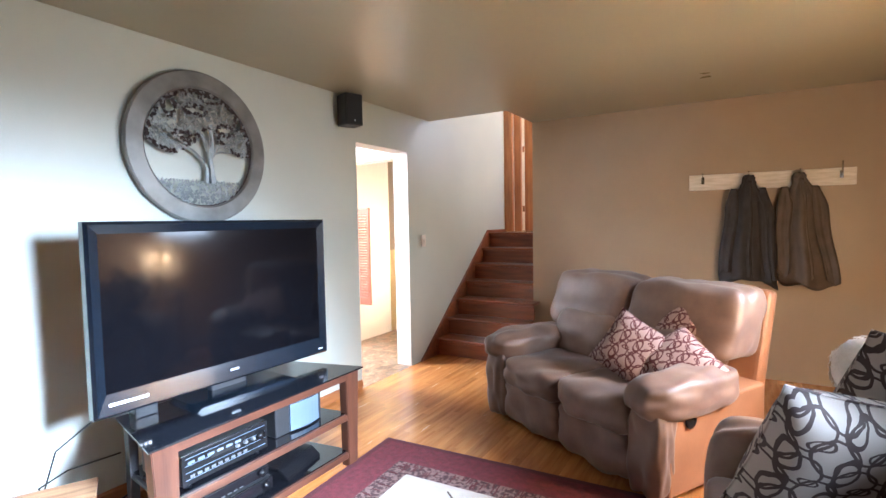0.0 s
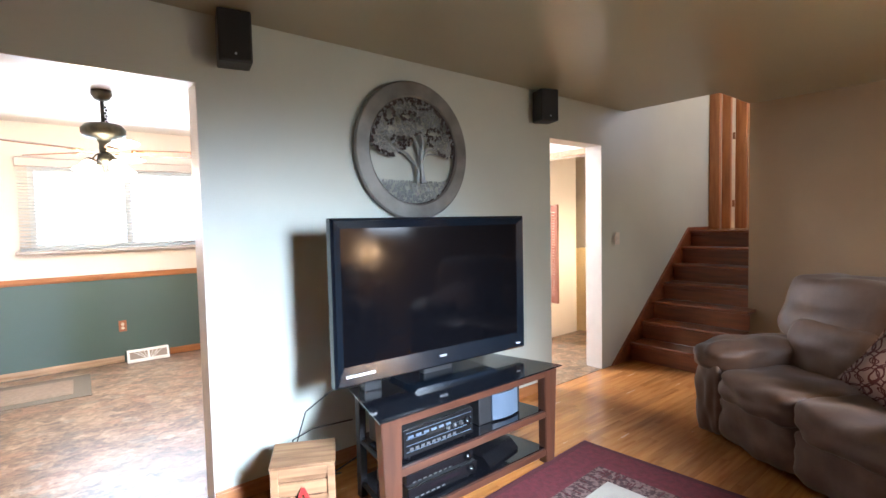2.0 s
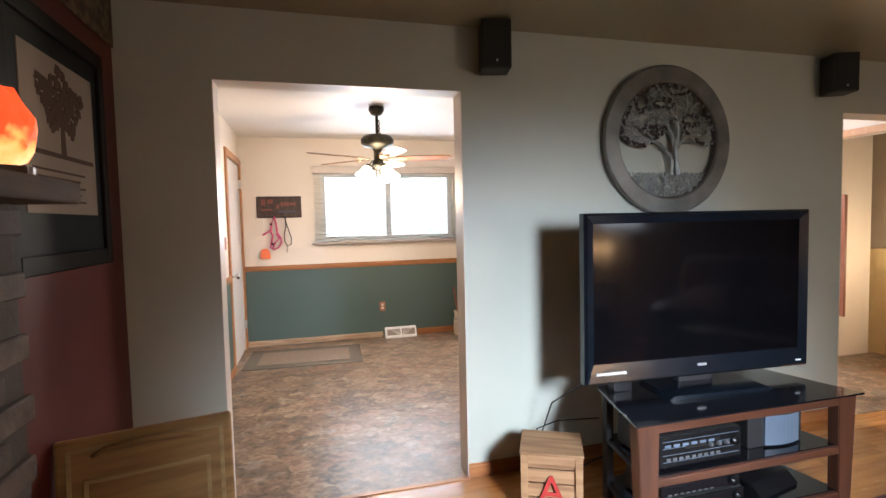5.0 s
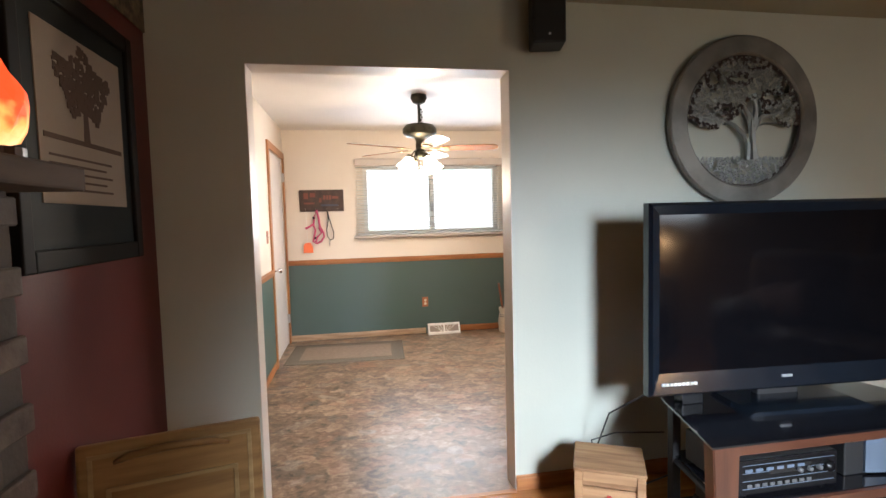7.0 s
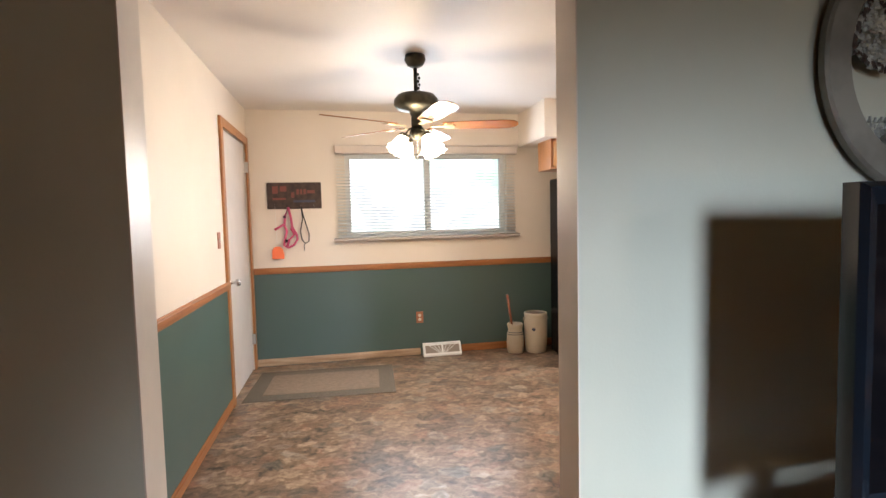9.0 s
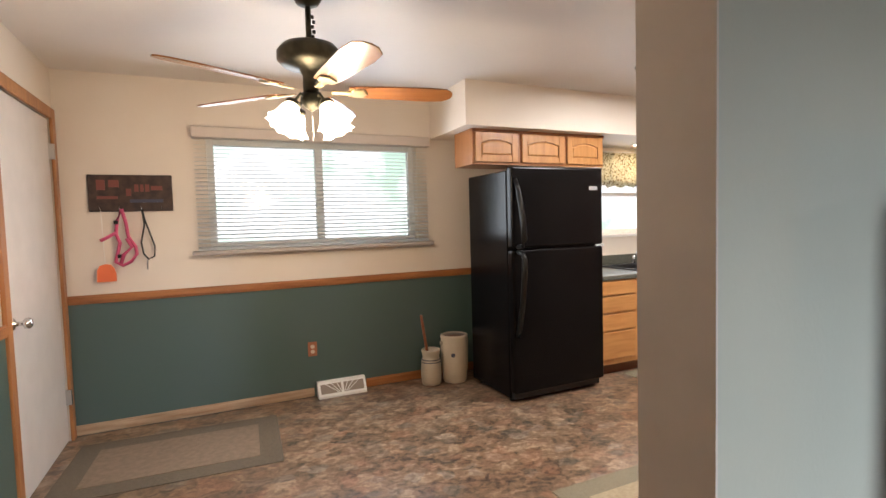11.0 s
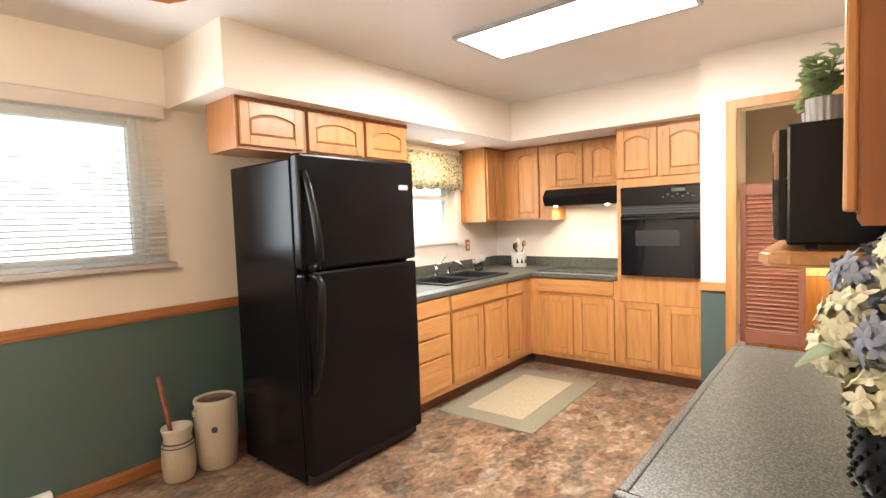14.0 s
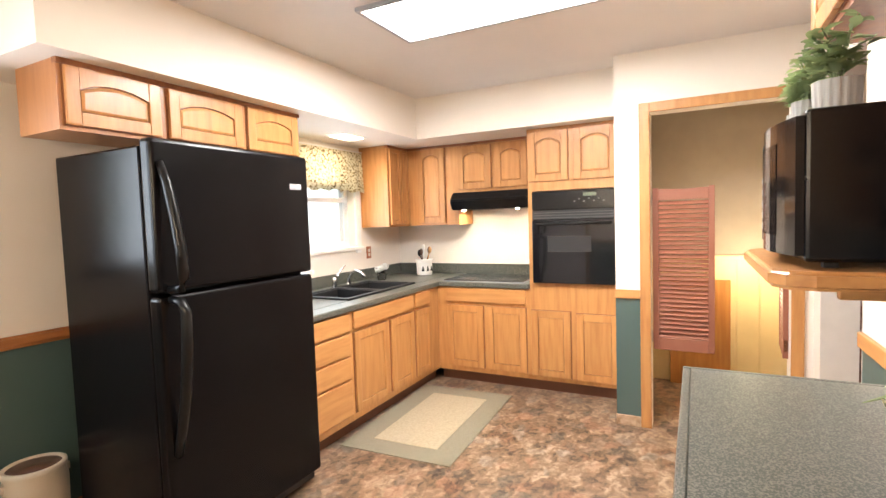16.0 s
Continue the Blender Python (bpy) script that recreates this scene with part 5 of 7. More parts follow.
vs = thing("flower_vase", "black beaded vase of cream and grey-blue artificial hydrangeas on the worktop", "flower arrangement", pose(1.60, 3.02, CT))
part("vase", lathe(bmesh.new(), [(0, 0), (0.10, 0), (0.115, 0.04), (0.118, 0.14), (0.105, 0.24), (0.108, 0.26), (0.09, 0.26), (0.09, 0.2), (0, 0.18)], 28), black_plastic, vs, smooth=True)
bead = mesh_of("bead", lathe(bmesh.new(), [(0, -0.007), (0.007, 0), (0, 0.007)], 6), black_plastic)
for i in range(12):
    for k in range(10):
        a = radians(90 + k * 18 + 9 * (i % 2))
        part("bead", bead, None, vs, m=pose(0.117 * math.cos(a), 0.117 * math.sin(a), 0.02 + i * 0.019))
heads = [((-0.16, 0.05, 0.30), 0.085, petal_blue), ((-0.24, 0.0, 0.27), 0.05, petal_white), ((-0.08, 0.12, 0.31), 0.08, petal_white), ((-0.05, 0.02, 0.43), 0.08, petal_white), ((-0.18, -0.06, 0.36), 0.07, petal_white),
         ((0.06, 0.10, 0.38), 0.08, petal_blue), ((0.12, 0.02, 0.31), 0.075, petal_white), ((0.05, -0.08, 0.42), 0.07, petal_white), ((-0.2, 0.1, 0.2), 0.05, petal_white), ((0.0, 0.16, 0.24), 0.06, petal_white)]
for c, r, mt in heads:
    c, r = (c[0] * 0.8 + 0.01, c[1] * 0.8, c[2] * 0.92 + 0.035), r * 0.9
    bm = bmesh.new()
    petal_ball(bm, c, r, 75, 0.026, rng)
    fl = part("flower_head", bm, mt, vs, "grey-blue flower head" if mt is petal_blue else "cream flower head", kind="stuff")
    part("stem", tube(bmesh.new(), [(0, 0, 0.2), (c[0] * 0.6, c[1] * 0.6, 0.26), c], 0.004, 6), leaf_m, vs)
leaf_kinds = []
for k in range(3):
    bm = bmesh.new()
    leaf_into(bm, (0, 0, 0), (1, 0, 0.1 * k), 0.13 + 0.02 * k, 0.055, 0.35)
    leaf_kinds.append(mesh_of("leaf", bm, leaf_m, True))
for k in range(18):
    part("leaf", leaf_kinds[k % 3], None, vs, m=pose(0.07 * math.cos(k * 0.35 * 3), 0.07 * math.sin(k * 0.35 * 3), 0.24 + 0.03 * (k % 3), 0, -8 + 9 * (k % 3), math.degrees(k * 1.05)))

# shelf, microwave, pots
sh = thing("wall_shelf", "thick rounded oak shelf under the microwave oven", "shelf")
bm = bmesh.new()
pts = [(1.83, 2.845), (1.83, 3.25), (1.845, 3.295), (1.89, 3.32), (2.42, 3.32), (2.48, 3.29), (2.51, 3.24), (2.51, 2.845)]
top = [bm.verts.new((x, y, 1.305)) for x, y in pts]
bot = [bm.verts.new((x, y, 1.268)) for x, y in pts]
bm.faces.new(top), bm.faces.new(bot[::-1])
for i in range(8):
    bm.faces.new((top[i], bot[i], bot[(i + 1) % 8], top[(i + 1) % 8]))
bmesh.ops.bevel(bm, geom=[e for e in bm.edges if abs(e.verts[0].co.z - e.verts[1].co.z) < 0.001], offset=0.008, segments=3, affect="EDGES")
part("board", bm, oak_x, sh)
for x in (1.95, 2.4):
    part("bracket", one_box(x - 0.015, x + 0.015, 2.845, 3.1, 1.17, 1.268, bevel=0.004), oak_y, sh)
mw = thing("microwave_oven", "black microwave oven with a curved glass door on the oak shelf", "microwave", pose(1.885, 3.265, 1.318, 0, 0, 175 + 0 - 0))
mw.matrix_basis = pose(2.36, 3.275, 1.318, 0, 0, 181.5)
part("case", one_box(0, 0.485, 0.0, 0.36, 0, 0.292, bevel=0.008), black_plastic, mw)
bm = bmesh.new()
pts = [(0.13 + 0.35 * i / 8, -0.004 - 0.035 * math.sin(math.pi * (0.1 + 0.8 * i / 8))) for i in range(9)]
a = [bm.verts.new((x, y, 0.012)) for x, y in pts] + [bm.verts.new((pts[-1][0], 0, 0.012)), bm.verts.new((pts[0][0], 0, 0.012))]
b_ = [bm.verts.new((v_.co.x, v_.co.y, 0.28)) for v_ in a]
bm.faces.new(a), bm.faces.new(b_[::-1])
for i in range(len(a)):
    bm.faces.new((a[i], b_[i], b_[(i + 1) % len(a)], a[(i + 1) % len(a)]))
md = part("door", bm, smoked, mw)
wpts = [(x, y - 0.0012) for x, y in pts[1:7]]
bm = bmesh.new()
a = [bm.verts.new((x, y, 0.05)) for x, y in wpts]
b_ = [bm.verts.new((x, y, 0.24)) for x, y in wpts]
for i in range(len(wpts) - 1):
    bm.faces.new((a[i], a[i + 1], b_[i + 1], b_[i]))
bmesh.ops.solidify(bm, geom=bm.faces[:], thickness=0.001)
part("window", bm, mat("smoked_window", (0.03, 0.022, 0.02), 0.15, spec=0.3), md)
part("control_panel", one_box(0.01, 0.12, -0.008, 0, 0.02, 0.275, bevel=0.003), black_matte, mw)
for i in range(5):
    for j in range(3):
        part("button", one_box(0.025 + j * 0.03, 0.045 + j * 0.03, -0.011, -0.008, 0.05 + i * 0.03, 0.068 + i * 0.03, bevel=0.002), silver, mw)
for x in (0.04, 0.44):
    for y in (0.05, 0.3):
        part("foot", one_box(x - 0.012, x + 0.012, y - 0.012, y + 0.012, -0.013, 0), black_matte, mw)


def herb_pot(m, r, h_, label, seed):
    o = thing("potted_plant", label, "plant", m, "potted plants")
    bm = bmesh.new()
    n = 64
    for z0, z1, r0, r1 in ((0, h_, r * 0.9, r),):
        lo_ = [bm.verts.new(((r0 + 0.0016 * (i // 2 % 2)) * math.cos(i * math.tau / n), (r0 + 0.0016 * (i // 2 % 2)) * math.sin(i * math.tau / n), z0)) for i in range(n)]
        hi_ = [bm.verts.new(((r1 + 0.0016 * (i // 2 % 2)) * math.cos(i * math.tau / n), (r1 + 0.0016 * (i // 2 % 2)) * math.sin(i * math.tau / n), z1)) for i in range(n)]
        bm.faces.new(lo_[::-1]), bm.faces.new(hi_)
        for i in range(n):
            bm.faces.new((lo_[i], lo_[(i + 1) % n], hi_[(i + 1) % n], hi_[i]))
    part("pot", bm, pot_m, o, "ribbed grey pot")
    g = random.Random(seed)
    bm = bmesh.new()
    bs = bmesh.new()
    for k in range(22):
        a = g.uniform(0, math.tau)
        s_ = g.uniform(0.5, 1.25)
        tip = Vector((math.cos(a) * r * s_ * 1.2, math.sin(a) * r * s_ * 1.2, h_ + g.uniform(0.3, 1.15) * (0.06 + r)))
        tube(bs, [(0, 0, h_ - 0.01), tip * 0.6 + Vector((0, 0, h_ * 0.4 + 0.02)), tip], 0.0018, 5)
        for j in range(8):
            t = 0.35 + 0.65 * j / 7
            q = Vector((tip.x * t, tip.y * t, h_ + (tip.z - h_) * t))
            b = a + j * 2.4
            leaf_into(bm, q, (math.cos(b), math.sin(b), g.uniform(0.0, 0.8)), g.uniform(0.42, 0.72) * (r + 0.022), (r + 0.02) * 0.34, 0.25)
    part("stems", bs, leaf_m, o, kind="stuff")
    part("leaves", bm, leaf_m, o, smooth=True, kind="stuff")


herb_pot(pose(2.0, 3.19, 1.612), 0.042, 0.066, "leafy green plant in a ribbed grey pot on the microwave", 1)
herb_pot(pose(2.14, 3.215, 1.612), 0.032, 0.055, "small leafy plant in a pale pot behind on the microwave", 2)
herb_pot(pose(2.25, 3.21, 1.612), 0.03, 0.045, "small trailing leafy plant in a pale pot on the microwave", 3)
# wine rack
wr = thing("wine_rack", "oak lattice wine rack holding three dark bottles beside the microwave", "wine rack")
bm = bmesh.new()
box(bm, 1.645, 1.665, 2.845, 3.13, 1.38, 2.13)
box(bm, 1.80, 1.82, 2.845, 3.13, 1.38, 2.13)
box(bm, 1.665, 1.80, 2.845, 3.13, 1.38, 1.40)
box(bm, 1.665, 1.80, 2.845, 2.86, 1.40, 2.13)
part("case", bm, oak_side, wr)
for z in (1.53, 1.69, 1.85, 2.0):
    part("rail", one_box(1.665, 1.80, 3.10, 3.125, z - 0.05, z - 0.03, bevel=0.003), oak_x, wr)
for z in (1.53, 1.69, 1.85):
    bt = thing("wine_bottle", "dark green wine bottle lying in the oak rack", "bottle", pose(1.733, 2.90, z, -90, 0, 0), "wine bottles")
    part("glass_body", lathe(bmesh.new(), [(0, 0), (0.034, 0), (0.036, 0.01), (0.036, 0.14), (0.03, 0.17), (0.016, 0.195), (0.014, 0.24), (0, 0.24)], 20), mat("bottle_glass", (0.01, 0.015, 0.008), 0.06) if "bottle_glass" not in bpy.data.materials else bpy.data.materials["bottle_glass"], bt, smooth=True)
    part("capsule", lathe(bmesh.new(), [(0, 0.205), (0.0165, 0.205), (0.016, 0.25), (0.017, 0.252), (0.0, 0.255)], 16), cherry if z != 1.85 else pale_wood, bt, smooth=True)
for k, dx in enumerate((0.0, 0.03)):
    c_ = thing("power_cord", "thin black power cord hanging below the oak shelf", "cable")
    part("cord", tube(bmesh.new(), [(1.93 + dx, 3.0, 1.31), (1.90 + dx, 2.87, 1.26), (1.92 + dx, 2.86, 1.15), (1.95 + dx * 3, 2.855, 1.02), (1.9 + dx, 2.85, 0.96)], 0.004, 6), steel_dark, c_, smooth=True)

# the kitchen was laid out a little large: bring all of it to its true size
KITCHEN = {"floor_kitchen", "ceiling_kitchen", "ceiling_kitchen_east", "wall_kitchen_north", "wainscot_north", "wainscot_west", "wainscot_east", "wall_kitchen_west",
           "wall_kitchen_east", "wall_stairwell_door", "wall_stairwell", "stairwell_panelling", "stairwell_ceiling", "stairwell_floor", "soffit", "soffit_south",
           "trim_dado_north", "trim_dado_west", "trim_dado_east", "baseboard_north_pale", "baseboard_north", "baseboard_west", "baseboard_east", "trim_basement_door",
           "trim_kitchen_door", "door_1", "kitchen_window_light", "sink_window_light", "ceiling_panel_light", "fan_bulbs", "sink_downlight", "hood_bulb", "hood_bulb.001", "stairwell_bulb"}
K = Matrix(((0.985, 0, 0, 0.013), (0, 0.978, 0, 0.006), (0, 0, 0.986, 0), (0, 0, 0, 1)))
for ob in list(bpy.data.objects):
    if ob.parent is None and (ob.name in KITCHEN or ob not in before_things):
        ob.matrix_basis = K @ ob.matrix_basis

# ---- TV, stand, electronics ----
ts = thing("tv_stand", "dark cherry TV stand with three black glass shelves", "TV stand", pose(1.64, 1.79, 0))


def glass_shelf(x, xb, y0, y1, z, t=0.008):
    bm = bmesh.new()
    pts = [(-x, y0), (x, y0), (xb, y1), (-xb, y1)]
    lo_ = [bm.verts.new((a, b, z)) for a, b in pts]
    hi_ = [bm.verts.new((a, b, z + t)) for a, b in pts]
    bm.faces.new(lo_[::-1]), bm.faces.new(hi_)
    for i in range(4):
        bm.faces.new((lo_[i], lo_[(i + 1) % 4], hi_[(i + 1) % 4], hi_[i]))
    return bm


part("glass_top", glass_shelf(0.62, 0.50, 0.0, 0.48, 0.552), black_glass, ts)
part("glass_shelf", glass_shelf(0.52, 0.46, 0.04, 0.46, 0.305), black_glass, ts)
part("glass_shelf", glass_shelf(0.52, 0.46, 0.04, 0.46, 0.085), black_glass, ts)
for s_ in (-1, 1):
    bm = bmesh.new()
    v0 = [(0.49 * s_, 0.02), (0.60 * s_, 0.02), (0.60 * s_, 0.075), (0.49 * s_, 0.075)]
    v1 = [(0.50 * s_, 0.02), (0.575 * s_, 0.02), (0.575 * s_, 0.075), (0.50 * s_, 0.075)]
    hi_ = [bm.verts.new((x, y, 0.552)) for x, y in v0]
    lo_ = [bm.verts.new((x, y, 0)) for x, y in v1]
    bm.faces.new(lo_[::-1]), bm.faces.new(hi_)
    for i in range(4):
        bm.faces.new((lo_[i], lo_[(i + 1) % 4], hi_[(i + 1) % 4], hi_[i]))
    bmesh.ops.bevel(bm, geom=bm.edges[:], offset=0.004, segments=2, affect="EDGES")
    part("front_leg", bm, cherry, ts)
    part("back_leg", one_box(0.44 * s_, 0.48 * s_, 0.42, 0.46, 0, 0.552, bevel=0.004), black_matte, ts)
    for z in (0.06, 0.28):
        bm = tube(bmesh.new(), [(0.52 * s_, 0.06, z + 0.01), (0.46 * s_, 0.44, z + 0.01)], 0.012, 8)
        part("side_rail", bm, black_matte, ts)
part("front_rail", one_box(-0.50, 0.50, 0.022, 0.05, 0.505, 0.55, bevel=0.004), cherry_x, ts)
for z in (0.272, 0.05):
    part("front_rail", one_box(-0.50, 0.50, 0.022, 0.05, z, z + 0.036, bevel=0.004), cherry_x, ts)

tv = thing("television", "large black television with a glossy black frame on the stand", "television", pose(1.632, 2.118, 0.56, 0, 0, -3))
part("cabinet_back", one_box(-0.56, 0.56, 0.02, 0.11, 0.12, 0.80, bevel=0.03), black_matte, tv)
bm = bmesh.new()
W2, Z0, Z1 = 0.632, 0.055, 0.868
o = [(-W2, Z0), (W2, Z0), (W2, Z1), (-W2, Z1)]
i_ = [(-W2 + 0.055, Z0 + 0.10), (W2 - 0.055, Z0 + 0.10), (W2 - 0.055, Z1 - 0.055), (-W2 + 0.055, Z1 - 0.055)]
A0 = [bm.verts.new((x, 0.035, z)) for x, z in o]
A1 = [bm.verts.new((x, -0.005, z)) for x, z in o]
A2 = [bm.verts.new((x + (0.012 if x < 0 else -0.012), -0.02, z + (0.012 if z < 0.4 else -0.012))) for x, z in o]
A3 = [bm.verts.new((x, 0.0, z)) for x, z in i_]
for P, Q in ((A0, A1), (A1, A2), (A2, A3)):
    for i in range(4):
        bm.faces.new((P[i], P[(i + 1) % 4], Q[(i + 1) % 4], Q[i]))
bm.faces.new(A0[::-1])
part("bezel", bm, tv_bezel, tv)
part("screen", one_box(-W2 + 0.05, W2 - 0.05, -0.002, 0.004, Z0 + 0.095, Z1 - 0.05), screen_m, tv)
part("stand_neck", one_box(-0.10, 0.10, 0.03, 0.08, 0.0, 0.14, bevel=0.01), black_matte, tv)
bm = bmesh.new()
prism(bm, [(-0.28, 0), (0.28, 0), (0.26, 0.018), (-0.26, 0.018)], -0.15, 0.10)
part("stand_base", bm, tv_bezel, tv)
part("badge", one_box(-0.025, 0.025, -0.0195, -0.012, 0.105, 0.117, bevel=0.002), silver, tv, m=pose(0, 0.003, 0))
part("status_light", one_box(W2 - 0.075, W2 - 0.045, -0.018, -0.012, 0.085, 0.092), white_trim, tv)
for k in range(9):
    part("feature_label", one_box(-W2 + 0.055 + k * 0.018, -W2 + 0.068 + k * 0.018, -0.0185, -0.012, 0.10, 0.112), white_trim, tv)


def component(name, label, m, w, h_, dep, knobs=3, buttons=8, disp=True):
    o = thing(name, label, "electronics", m)
    part("case", one_box(-w / 2, w / 2, 0.006, dep, 0.012, h_, bevel=0.004), black_matte, o)
    part("fascia", one_box(-w / 2, w / 2, -0.004, 0.006, 0.012, h_, bevel=0.003), black_plastic, o)
    if disp:
        part("display", one_box(-w * 0.2, w * 0.22, -0.006, -0.004, h_ * 0.58, h_ * 0.8), black_glass, o)
    for i in range(buttons):
        part("button", one_box(-w * 0.42 + i * w * 0.075, -w * 0.42 + i * w * 0.075 + w * 0.045, -0.008, -0.004, h_ * 0.28, h_ * 0.36, bevel=0.001), button_grey, o)
    for i in range(knobs):
        r = 0.021 if i == 0 else 0.009
        part("knob", lathe(bmesh.new(), [(0, 0), (r, 0), (r * 0.95, 0.014), (0, 0.016)], 18, (w * 0.40 - i * w * 0.1, -0.004, h_ * 0.62), Matrix.Rotation(radians(90), 3, "X")), black_plastic if i == 0 else button_grey, o, smooth=True)
    for x in (-w * 0.4, w * 0.4):
        for y in (0.03, dep - 0.04):
            part("foot", lathe(bmesh.new(), [(0, 0), (0.014, 0), (0.014, 0.012), (0, 0.012)], 10, (x, y, 0)), black_matte, o)
    return o


rc = component("av_receiver", "black audio receiver with a big volume knob on the glass shelf", pose(1.40, 1.86, 0.313), 0.43, 0.145, 0.3, 4, 9)
for k in range(4):
    part("face_line", one_box(-0.2, 0.2, -0.0055, -0.004, 0.035 + 0.03 * k, 0.037 + 0.03 * k), blue_grey, rc)
for k in range(6):
    part("input_button", one_box(-0.19 + 0.045 * k, -0.16 + 0.045 * k, -0.008, -0.004, 0.10, 0.112, bevel=0.002), blue_grey, rc)
component("dvd_player", "black disc player with small buttons on the bottom glass shelf", pose(1.43, 1.87, 0.093), 0.43, 0.075, 0.28, 1, 6)
component("cassette_deck", "slim black cassette deck stacked on the disc player", pose(1.42, 1.88, 0.168), 0.42, 0.06, 0.25, 1, 8, False)
cs = thing("centre_speaker", "black centre speaker with a curved blue-grey front", "speaker", pose(1.86, 1.90, 0.313))
part("case", one_box(-0.15, 0.17, 0.01, 0.22, 0, 0.16, bevel=0.006), black_matte, cs)
bm = bmesh.new()
pts = [(-0.06 + 0.2 * i / 8, -0.015 * math.sin(math.pi * i / 8)) for i in range(9)]
a = [bm.verts.new((x, y, 0.01)) for x, y in pts] + [bm.verts.new((0.14, 0.012, 0.01)), bm.verts.new((-0.06, 0.012, 0.01))]
b_ = [bm.verts.new((q.co.x, q.co.y, 0.15)) for q in a]
bm.faces.new(a), bm.faces.new(b_[::-1])
for i in range(len(a)):
    bm.faces.new((a[i], b_[i], b_[(i + 1) % len(a)], a[(i + 1) % len(a)]))
part("grille", bm, blue_grey, cs, "blue-grey curved grille")
gc = thing("game_console", "flat black wedge-shaped console on the bottom glass shelf", "electronics", pose(1.87, 1.88, 0.093, 0, 0, 12))
bm = bmesh.new()
v = [(0, 0.0), (0.0, 0.015), (0.05, 0.06), (0.24, 0.075), (0.25, 0.0)]
a = [bm.verts.new((-0.15, y, z)) for y, z in v]
b_ = [bm.verts.new((0.15, y, z)) for y, z in v]
bm.faces.new(a), bm.faces.new(b_[::-1])
for i in range(5):
    bm.faces.new((a[i], b_[i], b_[(i + 1) % 5], a[(i + 1) % 5]))
bmesh.ops.bevel(bm, geom=bm.edges[:], offset=0.005, segments=2, affect="EDGES")
part("shell", bm, black_plastic, gc)
sb = thing("silver_box", "small black cable box beside the TV base", "electronics", pose(1.22, 2.16, 0.56))
part("case", one_box(-0.05, 0.05, 0, 0.06, 0, 0.05, bevel=0.004), black_plastic, sb)
for k, pts in enumerate(([(1.05, 2.2, 0.62), (0.96, 2.4, 0.45), (0.93, 2.5, 0.2), (1.0, 2.55, 0.01), (1.2, 2.5, 0.01)],
                         [(1.15, 2.26, 0.4), (1.02, 2.45, 0.33), (0.95, 2.56, 0.25), (1.0, 2.58, 0.08), (1.1, 2.56, 0.01)],
                         [(1.18, 2.26, 0.2), (1.06, 2.3, 0.14), (1.02, 2.42, 0.05), (1.12, 2.5, 0.012)])):
    c_ = thing("power_cord", "thin black cable hanging behind the TV stand", "cable")
    part("cord", tube(bmesh.new(), pts, 0.004, 6), steel_dark, c_, smooth=True)


def wall_speaker(m, label):
    o = thing("wall_speaker", label, "speaker", m, "wall speakers")
    part("cabinet_box", one_box(-0.075, 0.075, -0.07, 0.07, -0.12, 0.12, bevel=0.008), black_matte, o)
    part("grille", one_box(-0.068, 0.068, -0.078, -0.07, -0.113, 0.113, bevel=0.004), mat("speaker_grille", (0.012, 0.012, 0.012), 0.8) if "speaker_grille" not in bpy.data.materials else bpy.data.materials["speaker_grille"], o)
    part("bracket", one_box(-0.02, 0.02, 0.07, 0.105, -0.03, 0.03), black_plastic, o)
    part("badge", lathe(bmesh.new(), [(0, 0), (0.006, 0), (0.006, 0.002), (0, 0.002)], 10, (0, -0.078, -0.085), Matrix.Rotation(radians(90), 3, "X")), silver, o)


wall_speaker(pose(0.72, 2.515, 2.285, 0, 0, -12), "small black box speaker mounted high on the wall by the opening")
wall_speaker(pose(3.04, 2.515, 2.275, 0, 0, -20), "small black box speaker mounted high on the wall by the hall")

# ---- tree wall art ----
ta = thing("wall_art", "round galvanized metal wall art of a spreading tree in a ring", "wall art", pose(1.825, 2.60, 1.85))
ring = bmesh.new()
n = 64
prof = [(0.335, 0.0), (0.335, -0.025), (0.345, -0.034), (0.425, -0.030), (0.435, -0.022), (0.435, 0.0)]
loops = []
for i in range(n):
    a = math.tau * i / n
    loops.append([ring.verts.new((r * math.cos(a), y, r * math.sin(a))) for r, y in prof])
for i in range(n):
    for k in range(len(prof)):
        j = (k + 1) % len(prof)
        ring.faces.new((loops[i][k], loops[i][j], loops[(i + 1) % n][j], loops[(i + 1) % n][k]))
part("ring", ring, art_ring, ta, smooth=False)
bm = bmesh.new()
tube(bm, [(0.334 * math.cos(math.tau * i / 48), -0.012, 0.334 * math.sin(math.tau * i / 48)) for i in range(49)], 0.007, 6)
part("inner_rim", bm, art_dark, ta)


def limb(pts, radii, name="limb"):
    part(name, tube(bmesh.new(), [(x, -0.014, z) for x, z in pts], radii, 6), art_metal, ta)


limb([(0.06, -0.20), (0.055, -0.12), (0.05, -0.06), (0.05, -0.02)], [0.026, 0.017, 0.016, 0.014], "trunk")
limb([(0.02, -0.20), (0.025, -0.12), (0.0, -0.07), (-0.06, -0.02), (-0.14, 0.01), (-0.2, 0.03)], [0.014, 0.013, 0.012, 0.010, 0.007, 0.005])
limb([(0.05, -0.05), (0.03, 0.03), (-0.02, 0.10)], [0.019, 0.015, 0.009])
limb([(0.055, -0.04), (0.10, 0.02), (0.18, 0.04), (0.26, 0.07)], [0.018, 0.014, 0.011, 0.006])
limb([(0.055, -0.02), (0.07, 0.06), (0.05, 0.14)], [0.018, 0.014, 0.009])
limb([(0.06, -0.03), (0.12, -0.01), (0.2, -0.01)], [0.008, 0.006, 0.004])
